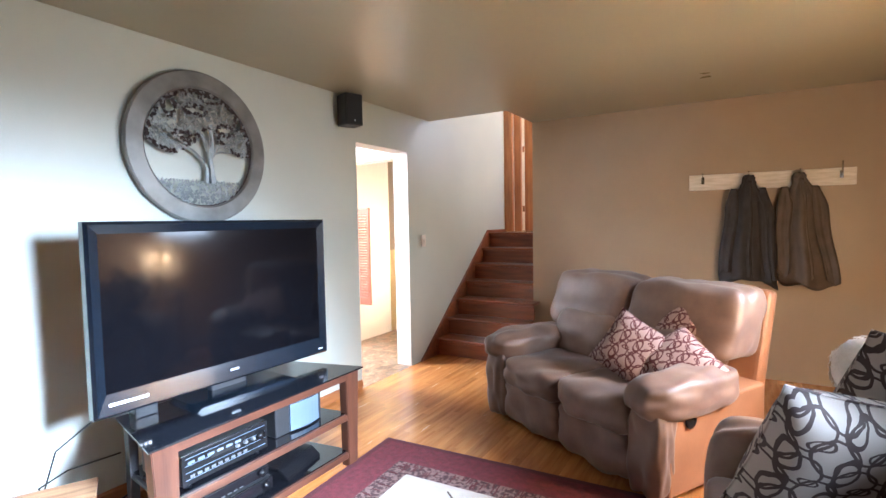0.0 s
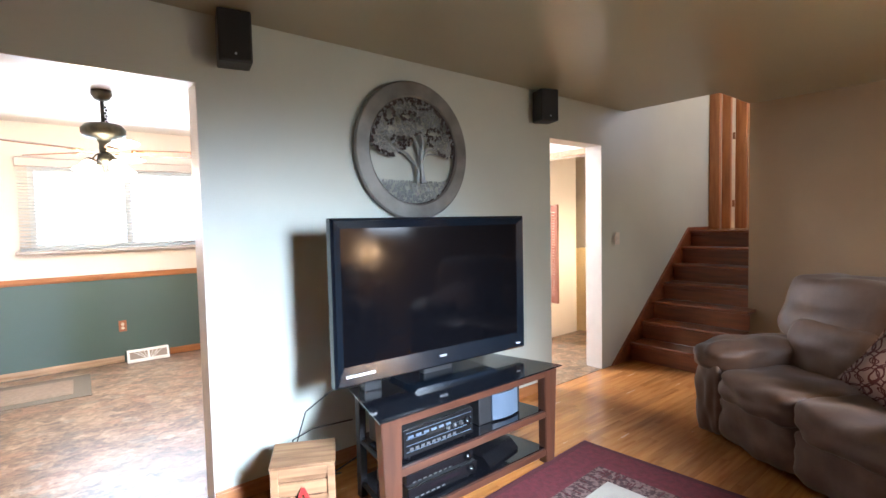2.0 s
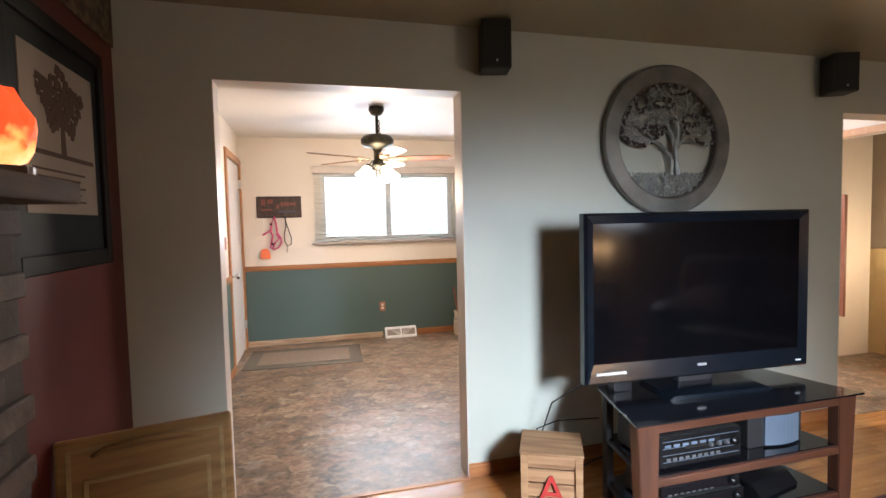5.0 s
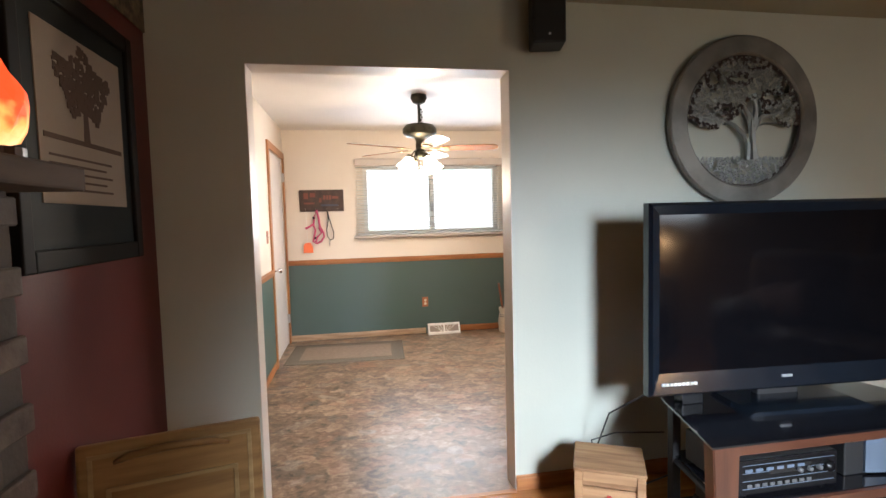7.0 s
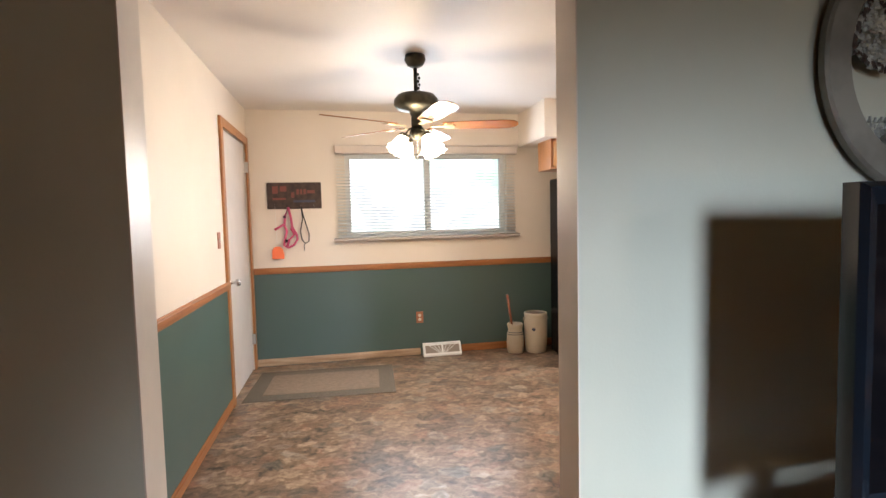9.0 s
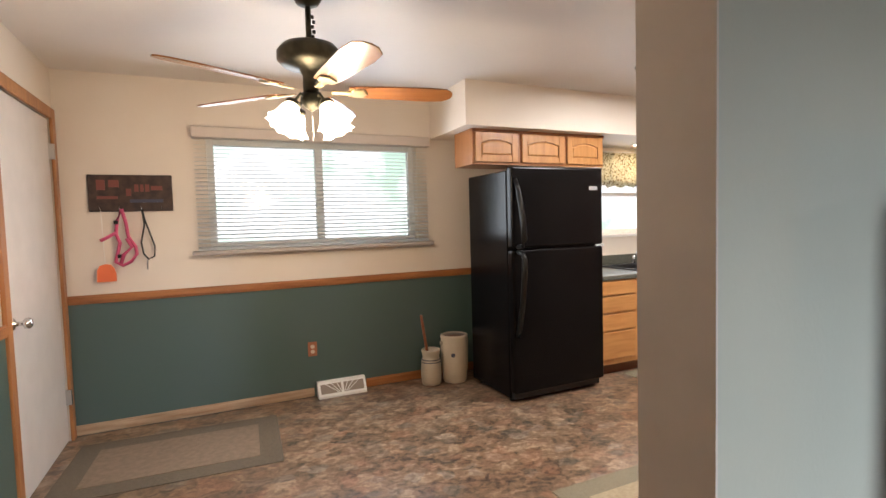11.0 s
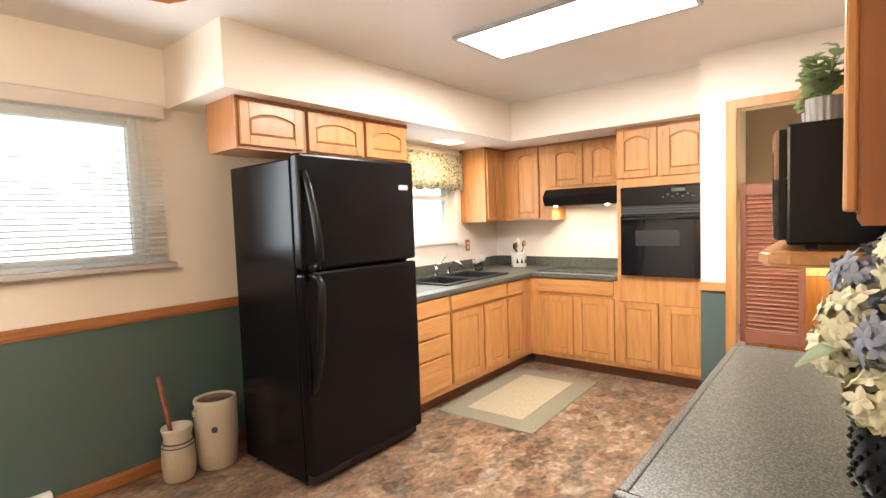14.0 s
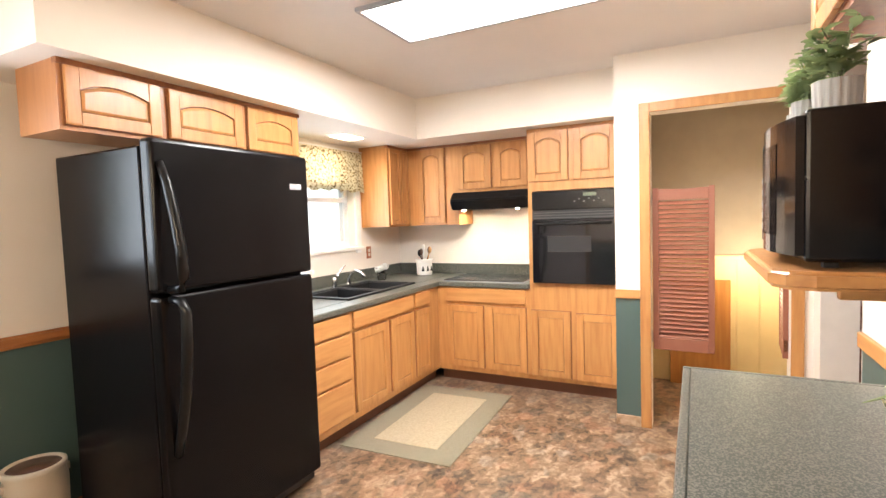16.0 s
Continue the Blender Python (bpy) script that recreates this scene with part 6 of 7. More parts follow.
g = random.Random(7)
bm = bmesh.new()
bd = bmesh.new()


def in_crown(x, z):
    if x * x + z * z > 0.325 ** 2:
        return False
    low = 0.02 + 0.05 * math.sin(x * 14 + 1) - 0.06 * max(0, -x) + (0.03 if abs(x - 0.04) < 0.06 else 0)
    if z < low:
        return False
    for cx, cz, rx, rz in ((0.16, 0.12, 0.06, 0.018), (-0.04, 0.21, 0.06, 0.016), (-0.19, 0.21, 0.025, 0.04), (0.03, 0.06, 0.045, 0.03), (0.25, 0.17, 0.02, 0.035), (0.06, 0.29, 0.06, 0.01), (-0.12, 0.06, 0.04, 0.012)):
        if ((x - cx) / rx) ** 2 + ((z - cz) / rz) ** 2 < 1:
            return False
    return True


def plate_leaf(b, x, z, r, y, m_):
    vs_ = [b.verts.new((x + r * math.cos(k * math.tau / m_ + x * 50) * (1 if k % 2 else 0.6), y, z + r * math.sin(k * math.tau / m_ + x * 50) * (1 if k % 2 else 0.6))) for k in range(m_)]
    c = b.verts.new((x, y - 0.005, z))
    for k in range(m_):
        b.faces.new((c, vs_[k], vs_[(k + 1) % m_]))


cnt = 0
while cnt < 640:
    x, z = g.uniform(-0.33, 0.33), g.uniform(-0.1, 0.33)
    if in_crown(x, z):
        plate_leaf(bm, x, z, g.uniform(0.009, 0.017), -0.012 - g.uniform(0, 0.012), 8)
        cnt += 1
cnt = 0
while cnt < 420:
    x, z = g.uniform(-0.33, 0.33), g.uniform(-0.1, 0.33)
    near = any(not in_crown(x + dx, z + dz) for dx, dz in ((0.02, 0), (-0.02, 0), (0, 0.02), (0, -0.02)))
    if in_crown(x, z) and near:
        plate_leaf(bd, x, z, 0.0125, -0.021, 6)
        cnt += 1
part("foliage", bm, art_metal, ta, "embossed silvery leaves", kind="stuff")
part("foliage_edge", bd, art_dark, ta, "burnt dark leaf edges", kind="stuff")
bm = bmesh.new()
for k in range(60):
    a = math.pi * (1.0 + k / 59)
    x1, z1 = 0.32 * math.cos(a), -0.19 + 0.14 * math.sin(a)
    if x1 * x1 + z1 * z1 < 0.33 ** 2:
        tube(bm, [(0.04 + 0.02 * math.cos(a), -0.012, -0.19), ((x1 + 0.04) / 2 + g.uniform(-0.01, 0.01), -0.014, (z1 - 0.19) / 2 + g.uniform(-0.006, 0.006)), (x1, -0.012, z1)], [0.007, 0.005, 0.003], 4)
for k in range(40):
    x = -0.26 + 0.52 * k / 39
    tube(bm, [(x, -0.012, -0.2), (x + g.uniform(-0.01, 0.01), -0.013, -0.19 + g.uniform(0, 0.01))], 0.004, 4)
for k in range(260):
    a, r = g.uniform(math.pi * 1.02, math.pi * 1.98), g.uniform(0.02, 1)
    x, z = 0.29 * r ** 0.6 * math.cos(a), -0.2 + 0.125 * r ** 0.6 * math.sin(a)
    if x * x + z * z < 0.33 ** 2:
        plate_leaf(bm, x, z, g.uniform(0.008, 0.016), -0.012 - g.uniform(0, 0.008), 6)
part("root_relief", bm, art_metal, ta, kind="stuff")

# ---- crate ----
cb = thing("wooden_crate", "small worn wooden crate with a red letter A", "crate", pose(0.895, 2.285, 0, 0, 0, -27))
for z0, z1 in ((0.01, 0.075), (0.08, 0.145), (0.15, 0.215), (0.22, 0.285)):
    part("side_board", one_box(-0.142, 0.142, -0.115, 0.115, z0, z1, bevel=0.004), crate_wood, cb)
for x0, x1 in ((-0.145, -0.11), (0.11, 0.145)):
    part("corner_post", one_box(x0, x1, -0.128, -0.115, 0.0, 0.285, bevel=0.003), crate_wood, cb)
for z0, z1 in ((0.0, 0.04), (0.245, 0.285)):
    part("cross_rail", one_box(-0.11, 0.11, -0.126, -0.115, z0, z1, bevel=0.003), crate_wood, cb)
part("lid", one_box(-0.15, 0.15, -0.135, 0.13, 0.287, 0.302, bevel=0.005), crate_wood, cb)
fc = bpy.data.curves.new("letter", "FONT")
fc.body, fc.size, fc.extrude, fc.align_x = "A", 0.2, 0.002, "CENTER"
tmp = new("letter", fc)
bpy.context.view_layer.update()
me = bpy.data.meshes.new_from_object(tmp)
bpy.data.objects.remove(tmp)
me.materials.clear()
me.materials.append(red_letter)
part("letter", me, None, cb, "red painted letter A", m=pose(0, -0.1285, 0.055, 90, 0, 0))
part("side_panel", one_box(0.1355, 0.139, -0.06, 0.06, 0.09, 0.2), mat("faded_blue_stencil", (0.4, 0.5, 0.55), 0.7), cb)

# ---- loveseat ----
def throw_pillow(m, size, material, label, group=""):
    bm = bmesh.new()
    n = 14
    for side in (1, -1):
        grid = []
        for i in range(n + 1):
            row = []
            for j in range(n + 1):
                u, v_ = 2 * i / n - 1, 2 * j / n - 1
                h_ = 0.085 * ((1 - u ** 4) * (1 - v_ ** 4)) ** 0.6 * (size / 0.42)
                pin = 1 - 0.07 * ((1 - abs(u) ** 2) * abs(v_) ** 3 + (1 - abs(v_) ** 2) * abs(u) ** 3)
                row.append(bm.verts.new((u * size / 2 * pin, side * (h_ + 0.0015 * (1 if abs(u) < 1 and abs(v_) < 1 else 0)), v_ * size / 2 * pin)))
            grid.append(row)
        for i in range(n):
            for j in range(n):
                bm.faces.new((grid[i][j], grid[i + 1][j], grid[i + 1][j + 1], grid[i][j + 1]))
    bmesh.ops.remove_doubles(bm, verts=bm.verts, dist=0.0008)
    o = thing("throw_pillow", label, "cushion", m, group)
    part("cover", bm, material, o, smooth=True)
    edge = [(-1, -1), (-1, 1), (1, 1), (1, -1), (-1, -1)]
    pts = []
    for (a, b), (c, d) in zip(edge, edge[1:]):
        for k in range(8):
            t = k / 8
            x, z = a + (c - a) * t, b + (d - b) * t
            pin = 1 - 0.07 * ((1 - x * x) * abs(z) ** 3 + (1 - z * z) * abs(x) ** 3)
            pts.append((x * size / 2 * pin, 0, z * size / 2 * pin))
    part("piping", tube(bmesh.new(), pts + [pts[0]], 0.004, 5), material, o)
    return o


LS = pose(3.25, 1.46, 0, 0, 0, -120)
lo = thing("loveseat", "brown suede reclining loveseat with plump arms and a warm-lit tan side", "sofa", LS)
WL = 1.46


def soft(x0, x1, y0, y1, z0, z1, puff=0.3, n=16, lean=0.0, pleats=0.0, sag=0.0, seed=0.0):
    """A stuffed piece with lean to the back, a sagging top and small gathers in the cloth."""
    bm = cushion(bmesh.new(), x0, x1, y0, y1, z0, z1, puff, n)
    cx, cy, cz = (x0 + x1) / 2, (y0 + y1) / 2, (z0 + z1) / 2
    hx, hy, hz = (x1 - x0) / 2, (y1 - y0) / 2, (z1 - z0) / 2
    for v in bm.verts:
        u, w_, k = (v.co.x - cx) / hx, (v.co.y - cy) / hy, (v.co.z - cz) / hz
        q = Vector((v.co.x * 5 + seed, v.co.y * 5, v.co.z * 5))
        d = 0.005 * noise.noise(q) + 0.002 * noise.noise(q * 3.1)
        if pleats:
            d += pleats * math.sin(v.co.x * 95 + 2 * noise.noise(q)) * max(0.0, -w_) ** 2 * (1 - min(1, abs(k)) * 0.3)
        v.co += Vector((u * 0.5, w_ * 0.5, k * 0.6)) * d * 2
        v.co.z -= sag * max(0.0, k) * (1 - u * u) * 0.5
        v.co.y += lean * (v.co.z - z0)
    return bm


part("base_frame", one_box(0.03, WL - 0.03, 0.10, 0.90, 0.03, 0.28, bevel=0.02), suede, lo)
for k in range(2):
    x0 = 0.20 + k * 0.53
    part("seat_cushion", soft(x0 - 0.01, x0 + 0.54, -0.05, 0.62, 0.27, 0.475, 0.42, sag=0.02, pleats=0.002, seed=k), suede, lo, smooth=True)
    part("footrest_panel", soft(x0 - 0.005, x0 + 0.535, -0.01, 0.14, 0.035, 0.32, 0.35, 12, seed=k + 5), suede, lo, smooth=True)
    part("lumbar_cushion", soft(x0 - 0.05 + 0.06 * k, x0 + 0.53 + 0.06 * k, 0.45, 0.80, 0.43, 0.76, 0.4, lean=0.2, sag=0.01, seed=k + 9), suede, lo, smooth=True)
    part("head_cushion", soft(0.01 + k * 0.715, 0.735 + k * 0.715, 0.52, 0.86, 0.60, 1.02, 0.36, lean=0.30, sag=0.015, seed=k + 13), suede, lo, smooth=True)
for s_, x0 in ((0, 0.0), (1, WL - 0.21)):
    # only the south arm panel takes the tan with warm light painted in
    part("arm_panel", one_box(x0 + 0.012, x0 + 0.198, 0.06, 0.90, 0.03, 0.47, bevel=0.02, seg=3), tan_lit if s_ else suede, lo, "smooth side panel coloured tan by painted warm light" if s_ else "")
    part("arm_front", soft(x0 + 0.005, x0 + 0.205, -0.02, 0.12, 0.03, 0.50, 0.25, 12, seed=s_ + 20), suede, lo, smooth=True)
    part("arm_pad", soft(x0 - 0.045, x0 + 0.25, -0.06, 0.68, 0.40, 0.625, 0.82, 22, pleats=0.0025, seed=s_ + 30), suede, lo, smooth=True)
bm = bmesh.new()
box(bm, 0.05, WL - 0.05, 0.83, 0.92, 0.1, 0.97, bevel=0.035, seg=3)
for v in bm.verts:
    v.co.y += max(0.0, v.co.z - 0.35) * 0.30
part("back_panel", bm, tan_lit, lo, "smooth tan outer back")
hdl = part("recliner_lever", lathe(bmesh.new(), [(0, 0), (0.04, 0), (0.042, 0.008), (0.03, 0.01), (0.02, 0.004), (0, 0.004)], 20, (WL - 0.01, 0.22, 0.40), Matrix.Rotation(radians(90), 3, "Y")), black_plastic, lo, smooth=True)
throw_pillow(LS @ pose(0.98, 0.36, 0.63, -22, 28, 18), 0.36, pillow_red, "red and cream scroll-patterned throw pillow leaning on the loveseat", "scroll pillows")
throw_pillow(LS @ pose(1.22, 0.44, 0.59, -48, 30, -14), 0.37, pillow_red, "red and cream scroll-patterned throw pillow near the loveseat arm", "scroll pillows")
throw_pillow(LS @ pose(1.14, 0.62, 0.73, -20, 40, -6), 0.32, pillow_red, "red scroll-patterned throw pillow tucked behind the others", "scroll pillows")

# ---- couch near the south wall ----
c2 = thing("sofa", "brown suede sofa with a plump arm standing by the south wall", "sofa", pose(2.30, 0.0, 0, 0, 0, 180))
part("base_frame", one_box(0.03, 1.4, 0.08, 0.88, 0.03, 0.28, bevel=0.02), suede, c2)
for k in range(2):
    part("seat_cushion", soft(0.2 + k * 0.56, 0.76 + k * 0.56, 0.0, 0.62, 0.26, 0.47, 0.35, seed=k + 40), suede, c2, smooth=True)
    part("back_cushion", soft(0.2 + k * 0.56, 0.76 + k * 0.56, 0.55, 0.86, 0.44, 0.90, 0.35, seed=k + 44), suede, c2, smooth=True)
for x0 in (0.0, 1.32):
    part("arm", soft(x0, x0 + 0.22, 0.0, 0.86, 0.04, 0.63, 0.3, seed=x0 + 50), suede, c2, smooth=True)
throw_pillow(pose(1.83, -0.35, 0.68, -24, -10, 115), 0.49, pillow_grey, "large grey and dark brown scroll-patterned pillow leaning on the sofa", "sofa pillows")
throw_pillow(pose(2.16, -0.58, 0.80, -20, -14, 110), 0.42, pillow_grey, "grey scroll-patterned pillow against the sofa back", "sofa pillows")
fz = thing("fluffy_pillow", "small white fluffy throw pillow resting on the sofa back", "cushion")
bm = bmesh.new()
petal_ball(bm, (2.24, -0.50, 0.86), 0.12, 700, 0.02, rng)
bmesh.ops.create_icosphere(bm, subdivisions=3, radius=0.115, matrix=Matrix.Translation((2.24, -0.50, 0.86)))
part("pile", bm, mat("white_fleece", (0.75, 0.72, 0.68), 0.95), fz, kind="stuff")
tb = thing("side_table", "small dark wooden side table holding the lit lamp", "table", pose(2.52, -0.70, 0))
part("tabletop", one_box(-0.15, 0.15, -0.15, 0.15, 0.715, 0.74, bevel=0.006), cherry_x, tb)
for x in (-0.12, 0.12):
    for y in (-0.12, 0.12):
        part("leg", one_box(x - 0.02, x + 0.02, y - 0.02, y + 0.02, 0, 0.715, bevel=0.004), cherry, tb)
tl = thing("table_lamp", "lit table lamp with a small warm shade on the side table", "lamp", pose(2.52, -0.70, 0.74) @ Matrix.Diagonal((0.6, 0.6, 0.9, 1)))
part("base", lathe(bmesh.new(), [(0, 0), (0.07, 0), (0.07, 0.015), (0.02, 0.03), (0.035, 0.12), (0.015, 0.25), (0, 0.26)], 24), bronze, tl, smooth=True)
shd = part("shade", lathe(bmesh.new(), [(0.075, 0.45), (0.13, 0.27), (0.127, 0.27), (0.072, 0.45)], 28), glow_shade, tl, "warm lit fabric shade", smooth=True)
shd.visible_shadow = False

# ---- coat rack ----
kr = thing("coat_rack", "distressed white board coat rack with metal hooks", "coat rack", pose(5.05, 0.283, 0, 0, 0, -90))
part("board", one_box(0, 1.175, -0.025, 0, 1.635, 1.772, bevel=0.004), rack_white, kr)
for x in (0.11, 0.455, 0.81, 1.08):
    part("hook_plate", one_box(x - 0.012, x + 0.012, -0.03, -0.025, 1.69, 1.75, bevel=0.002), bronze if x < 1 else chrome, kr)
    part("hook", tube(bmesh.new(), [(x, -0.02, 1.72), (x, -0.05, 1.72), (x, -0.075, 1.74), (x, -0.08, 1.78 if x < 1 else 1.82)], 0.005, 8), bronze if x < 1 else chrome, kr, smooth=True)


def coat(m, w, length, material, label, seed, skew=0.0):
    o = thing("coat", label, "coat", m, "hanging coats")
    g = random.Random(seed)
    ph = [g.uniform(0, 6) for _ in range(6)]

    def hang(cx, half_at, ztop, length_, d0, folds, y0, hem, lean=0.0):
        """Cloth gathered at the top and falling in folds; half_at gives its half width down the length."""
        bm = bmesh.new()
        rows, cols = 34, 84
        rings = []
        for i in range(rows + 1):
            t = i / rows
            half = half_at(t)
            dep = d0 * (0.35 + 0.65 * min(1, t / 0.22))
            ring_ = []
            for j in range(cols):
                a = math.tau * j / cols
                fold = 1 + (0.42 * math.sin(folds * a + ph[0] + 0.8 * t) + 0.12 * math.sin((folds * 2 + 1) * a + ph[1] - 1.2 * t)) * min(1, 0.25 + t * 1.5)
                z = ztop - length_ * t + hem * t * math.sin(a * 2 + ph[2]) + 0.015 * math.sin(a * 5 + ph[3]) * t
                ring_.append(bm.verts.new((cx + half * math.cos(a) + lean * t + 0.006 * math.sin(t * 9 + ph[4]), min(y0 + dep * math.sin(a) * fold, -0.008), z)))
            rings.append(ring_)
        for p, q in zip(rings, rings[1:]):
            for j in range(cols):
                k = (j + 1) % cols
                bm.faces.new((p[j], p[k], q[k], q[j]))
        bm.faces.new(rings[0])
        bm.faces.new(rings[-1][::-1])
        return bm

    def wide(t):
        return w * (0.09 + 0.56 * min(1, t / 0.32) ** 0.8 + 0.52 * t)

    part("body", hang(0, wide, 0, length, 0.075, 5, -0.075, 0.04, skew), material, o, smooth=True)
    for s_ in (-1, 1):
        part("sleeve", hang(s_ * w * 0.55, lambda t: w * (0.12 + 0.2 * min(1, t / 0.2) - 0.04 * t), -0.10, length * (0.80 if s_ < 0 else 0.86), 0.045, 3, -0.10, 0.02, s_ * w * 0.36 + skew * 0.9), material, o, smooth=True)
    part("front_placket", hang(w * 0.06, lambda t: 0.012 + 0.01 * t, -0.04, length * 0.9, 0.02, 2, -0.145, 0.0, skew), material, o, smooth=True)
    bm = bmesh.new()
    cushion(bm, -0.045, 0.045, -0.11, -0.02, -0.16, 0.01, 0.6, 8)
    part("hood", bm, material, o, smooth=True)


coat(pose(5.025, -0.174, 1.735, 0, 0, -90), 0.185, 0.90, coat_cloth, "dark grey hooded coat hanging from the white rack", 5, 0.0)
coat(pose(5.025, -0.52, 1.735, 0, 0, -90), 0.18, 0.88, coat_cloth2, "taupe brown jacket hanging from the white rack", 9, 0.07)
wv = thing("wall_vent", "small white box high on the wall by the corner", "vent", pose(4.9, -1.10, 2.27))
part("housing", one_box(-0.1, 0.1, 0, 0.05, -0.06, 0.06, bevel=0.006), white_trim, wv)

# ---- rug ----
rg = thing("area_rug", "dark red area rug with a cream field and dark branches", "rug", pose(2.55, 1.84, 0, 0, 0, 3))
rug_red = mat("rug_wine_red", (0.13, 0.018, 0.025), 0.95, 0, (0.08, 0.012, 0.016), 30, bump=0.5, bump_scale=220)
rug_edge = mat("rug_edge_red", (0.075, 0.014, 0.016), 0.95, bump=0.5, bump_scale=220)
rug_bark = mat("rug_brush_band", (0.16, 0.10, 0.085), 0.95, 0, (0.05, 0.02, 0.02), 45, (1, 1, 1), bump=0.5, bump_scale=220, lo=0.45, hi=0.55)
rug_cream = mat("rug_cream", (0.42, 0.38, 0.32), 0.95, 0, (0.36, 0.32, 0.27), 10, bump=0.5, bump_scale=220)
part("pile_edge", one_box(-2.4, 0, -1.65, 0, 0, 0.009, bevel=0.003), rug_edge, rg)
part("pile_border", one_box(-2.36, -0.04, -1.61, -0.04, 0.004, 0.0105), rug_red, rg)
part("pile_band", one_box(-2.16, -0.24, -1.41, -0.24, 0.006, 0.012), rug_bark, rg)
part("pile_field", one_box(-2.04, -0.36, -1.29, -0.36, 0.008, 0.0135), rug_cream, rg)
g = random.Random(3)
for k in range(7):
    x = -0.6 - k * 0.2
    y = -0.85 + 0.1 * math.sin(k * 2)
    bm = bmesh.new()
    pts = [Vector((x, y, 0.0135))]
    a = g.uniform(0.3, 2.6)
    for j in range(6):
        a += g.uniform(-0.4, 0.4)
        pts.append(pts[-1] + Vector((math.cos(a) * 0.09, math.sin(a) * 0.09, 0)))
    pts = [q for q in pts if -2.0 < q.x < -0.38 and -1.27 < q.y < -0.38]
    if len(pts) > 2:
        tube(bm, pts, 0.005, 6)
        part("woven_branch", bm, ink, rg)
g = random.Random(12)
bm = bmesh.new()
for k in range(240):
    side = k % 4
    t, o_ = g.uniform(0, 1), g.uniform(0, 0.08)
    if side == 0:
        x, y, w_, h_ = -2.1 + 1.85 * t, -0.25 - o_, 0.006, 0.05
    elif side == 1:
        x, y, w_, h_ = -0.25 - o_, -1.4 + 1.1 * t, 0.05, 0.006
    elif side == 2:
        x, y, w_, h_ = -2.1 + 1.85 * t, -1.40 + o_, 0.006, 0.05
    else:
        x, y, w_, h_ = -2.15 + o_, -1.4 + 1.1 * t, 0.05, 0.006
    box(bm, x - w_ / 2, x + w_ / 2, y - h_ / 2, y + h_ / 2, 0.011, 0.0135)
part("brush_stroke", bm, rug_edge, rg, kind="stuff")

# ---- fireplace corner ----
fp = thing("fireplace", "grey-brown painted brick fireplace with a thick wooden mantel", "fireplace")
part("mortar_core", one_box(-1.04, -0.862, -1.1, 1.41, 0, 1.465), mortar, fp)
part("mantel", one_box(-1.04, -0.76, -1.1, 1.50, 1.468, 1.52, bevel=0.006), mantel_wood, fp)
pf = thing("framed_print", "framed old tree print with a dark mat on the red wall", "picture", pose(-1.04, 2.42, 0, 0, 0, 90))
# the picture's own left-to-right runs along the wall towards the chimney
pf.matrix_basis = pose(-1.04, 1.70, 0, 0, 0, 90)
bm = bmesh.new()
for a, b_, c, d in ((0, 0.05, 1.27, 2.10), (0.67, 0.72, 1.27, 2.10), (0.05, 0.67, 1.27, 1.33), (0.05, 0.67, 2.04, 2.10)):
    box(bm, a, b_, -0.03, 0, c, d, bevel=0.005)
part("frame", bm, frame_dark, pf)
part("mat_board", one_box(0.05, 0.67, -0.016, -0.004, 1.33, 2.04), mat_board, pf)
part("sheet", one_box(0.12, 0.62, -0.019, -0.016, 1.46, 1.97), paper, pf)
g = random.Random(21)
bm = bmesh.new()
for k in range(420):
    a, r = g.uniform(0, math.tau), math.sqrt(g.uniform(0, 1))
    x, z = 0.37 + 0.15 * r * math.cos(a) * (1 + 0.2 * math.sin(3 * a)), 1.83 + 0.10 * r * math.sin(a) * (1 + 0.2 * math.sin(5 * a))
    s_ = g.uniform(0.004, 0.011)
    box(bm, x - s_, x + s_, -0.0205 - 0.001 * g.random(), -0.0187, z - s_, z + s_)
prism(bm, [(0.352, 1.66), (0.388, 1.66), (0.378, 1.8), (0.362, 1.8)], -0.0205, -0.019)
part("engraved_tree", bm, ink, pf, kind="stuff")
part("ground_line", one_box(0.14, 0.60, -0.0205, -0.019, 1.645, 1.66), ink, pf)
for k in range(5):
    part("text_line", one_box(0.16, 0.52 - 0.04 * (k % 2), -0.0205, -0.019, 1.50 + k * 0.024, 1.507 + k * 0.024), ink, pf)
sl_ = thing("salt_lamp", "glowing orange salt lamp on the wooden mantel", "lamp", pose(-0.83, 1.32, 1.52))
bm = bmesh.new()
bmesh.ops.create_icosphere(bm, subdivisions=3, radius=1)
for v_ in bm.verts:
    q = v_.co.copy()
    w_ = 1 + 0.22 * noise.noise(q * 1.7) + 0.08 * noise.noise(q * 5)
    v_.co = Vector((q.x * 0.07 * w_ * (1 - 0.3 * max(0, q.z)), q.y * 0.07 * w_ * (1 - 0.3 * max(0, q.z)), 0.098 + q.z * 0.085 * w_))
ss = part("crystal", bm, glow_salt, sl_)
ss.visible_shadow = False
part("base", lathe(bmesh.new(), [(0, 0), (0.055, 0), (0.055, 0.018), (0, 0.02)], 20), cherry, sl_)
bp_ = thing("wood_panel", "pale golden wooden board with routed double borders and a carved handle", "board", pose(-0.515, 1.96, 0, 0, 0, 193))
bp_.matrix_basis = pose(-1.02, 1.84, 0.0, -4, 0, 13)
part("board", one_box(0, 0.52, 0.0, 0.03, 0, 0.735, bevel=0.01, seg=3), gold_wood, bp_)
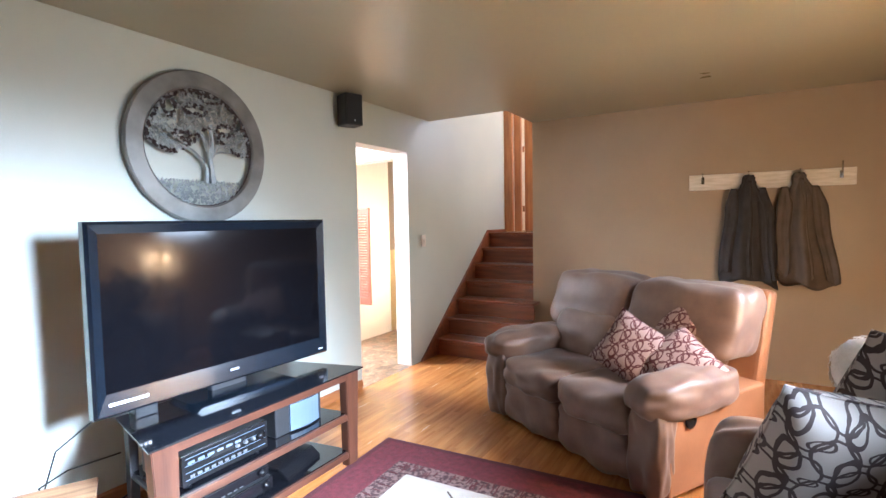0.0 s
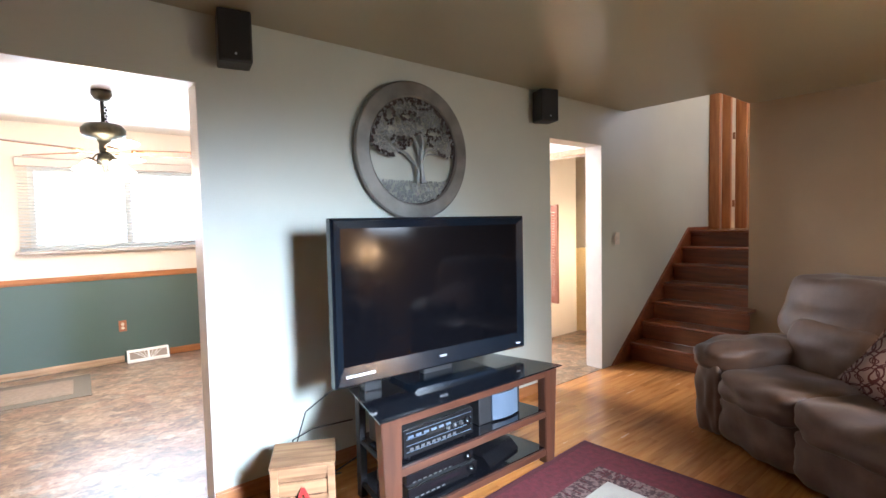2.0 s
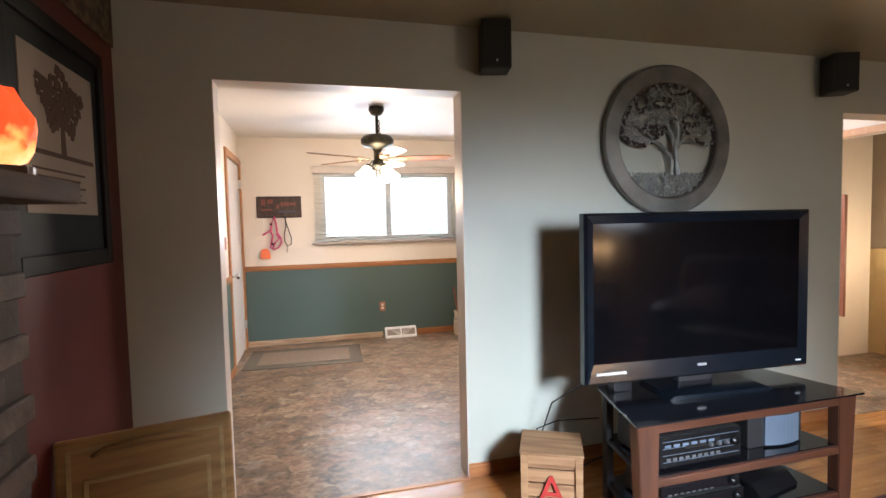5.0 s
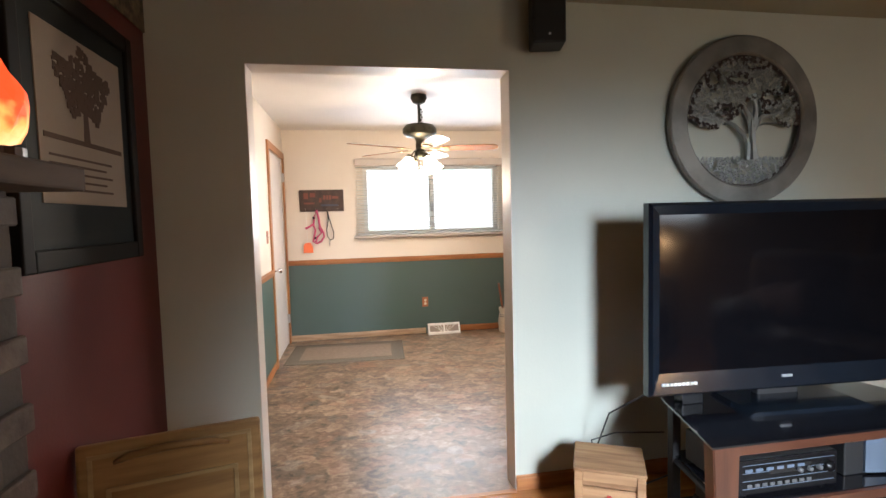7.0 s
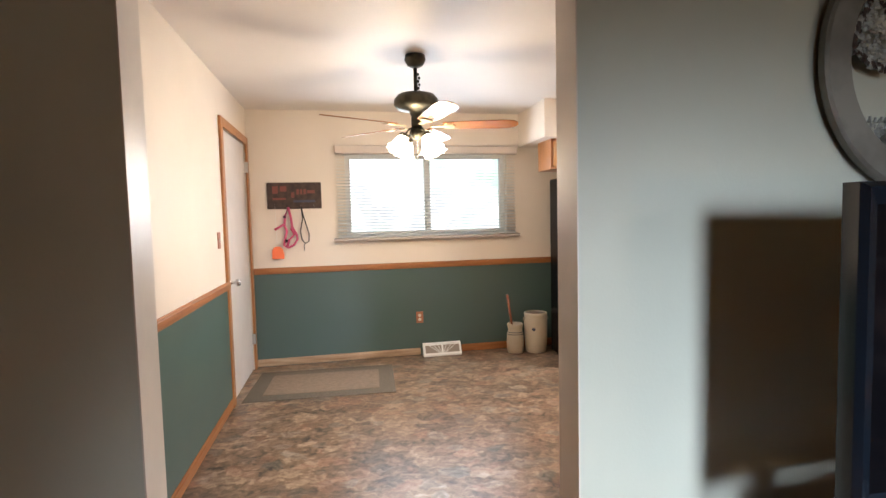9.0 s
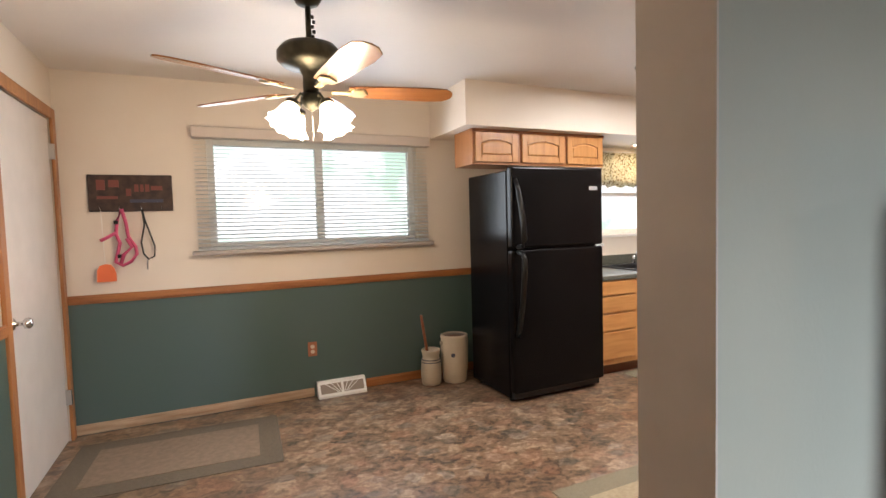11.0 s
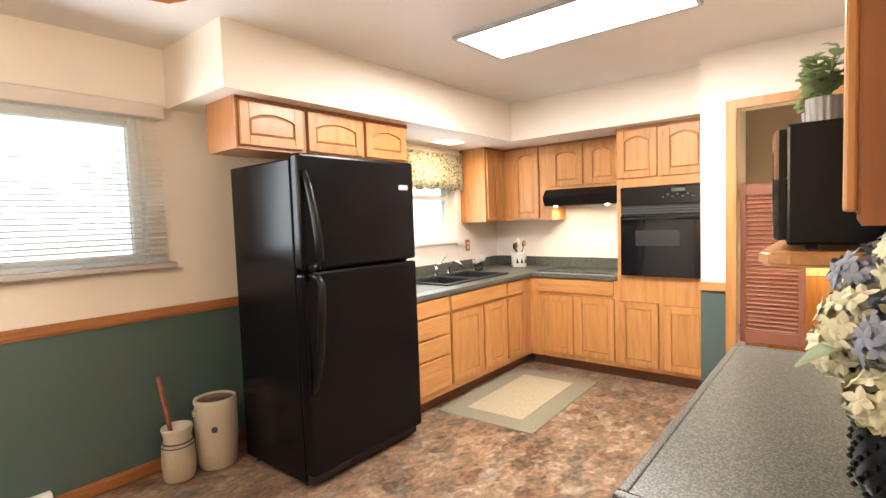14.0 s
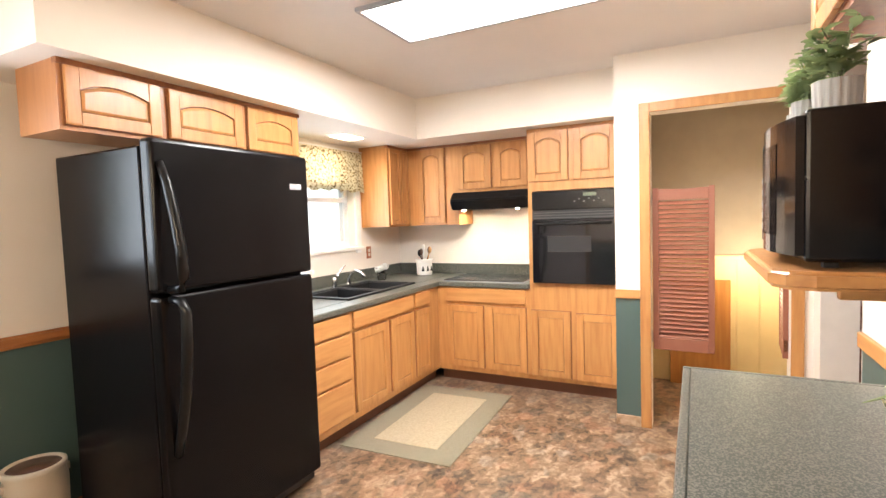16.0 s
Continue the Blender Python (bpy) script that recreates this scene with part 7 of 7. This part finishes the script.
for d_, y_ in ((0.03, -0.004), (0.075, -0.006)):
    bm = bmesh.new()
    for a, b_, c, e in ((d_, 0.52 - d_, d_, d_ + 0.014), (d_, 0.52 - d_, 0.735 - d_ - 0.014 - (0.06 if d_ > 0.05 else 0), 0.735 - d_ - (0.06 if d_ > 0.05 else 0)), (d_, d_ + 0.014, d_ + 0.014, 0.735 - d_ - 0.014 - (0.06 if d_ > 0.05 else 0)), (0.52 - d_ - 0.014, 0.52 - d_, d_ + 0.014, 0.735 - d_ - 0.014 - (0.06 if d_ > 0.05 else 0))):
        box(bm, a, b_, y_, 0.0, c, e, bevel=0.002)
    part("moulding", bm, gold_edge, bp_, "paler worn moulding")
part("handle", tube(bmesh.new(), [(0.10, 0.0, 0.672), (0.14, -0.014, 0.690), (0.26, -0.018, 0.700), (0.38, -0.014, 0.690), (0.42, 0.0, 0.672)], [0.006, 0.012, 0.013, 0.012, 0.006], 8), gold_wood, bp_, smooth=True)
structure("trim_border", one_box(-1.036, -1.03, -1.1, 2.615, 2.20, 2.42), mat("border_paper", (0.2, 0.15, 0.1), 0.8, 0, (0.05, 0.05, 0.04), 25), "patterned paper border at the top of the red wall")

# ---- south window ----
for wname, wx in (("window_3", 1.1), ("window_4", 3.0)):
    w3 = tagged(new(wname), "narrow white window behind the sofa", kind="structure")
    bm = bmesh.new()
    for a, b_, c, e in ((-0.32, -0.28, 1.22, 2.12), (0.28, 0.32, 1.22, 2.12), (-0.28, 0.28, 1.22, 1.26), (-0.28, 0.28, 2.08, 2.12)):
        box(bm, wx + a, wx + b_, -1.20, -1.14, c, e)
    part("window_frame", bm, white_trim, w3)
structure("backdrop_south", one_box(-6, 10, -7.1, -7, -2, 7), outside_m, "bright garden beyond the south window")

# ---- pieces: bricks and floor strips ----
g = random.Random(31)
brick_full = mesh_of("brick", one_box(0, 0.019, -0.098, 0.098, -0.029, 0.029, bevel=0.004, seg=1), brick_m)
brick_end = mesh_of("brick_end", one_box(-0.09, 0.09, 0, 0.012, -0.029, 0.029, bevel=0.004, seg=1), brick_m)
for r_ in range(21):
    z = 0.035 + r_ * 0.0695
    for k in range(10):
        y = 1.312 - k * 0.205 - (0.1 if r_ % 2 else 0)
        part("brick", brick_full, None, fp, m=pose(-0.865 + g.uniform(0, 0.006), y, z))
    part("brick", brick_end, None, fp, m=pose(-0.955, 1.408 + g.uniform(0, 0.004), z))
fl_ = bpy.data.objects["floor"]
lens_ = [0.45, 0.62, 0.8, 1.0]
strips = [mesh_of("floor_strip", one_box(0.0005, L - 0.0005, 0.0004, 0.0566, -0.004, 0.0), floor_wood) for L in lens_]
rest = bmesh.new()
count = 0
for r_ in range(65):
    y = 2.615 - 0.057 * (r_ + 1)
    x = -1.0 - g.uniform(0, 0.5)
    while x < 4.9:
        k = g.randrange(4)
        L = lens_[k]
        if y > 0.1 and x > 1.0 - 0.0 and x + L < 5.04 and count < 300:
            part("floor_strip", strips[k], None, fl_, m=pose(x, y, 0))
            count += 1
        else:
            x1 = min(x + L - 0.0005, 5.04)
            box(rest, max(x, -1.04), x1, y, y + 0.0566, -0.004, 0.0)
        x += L
part("floor_strips_rest", rest, floor_wood, fl_, kind="stuff")
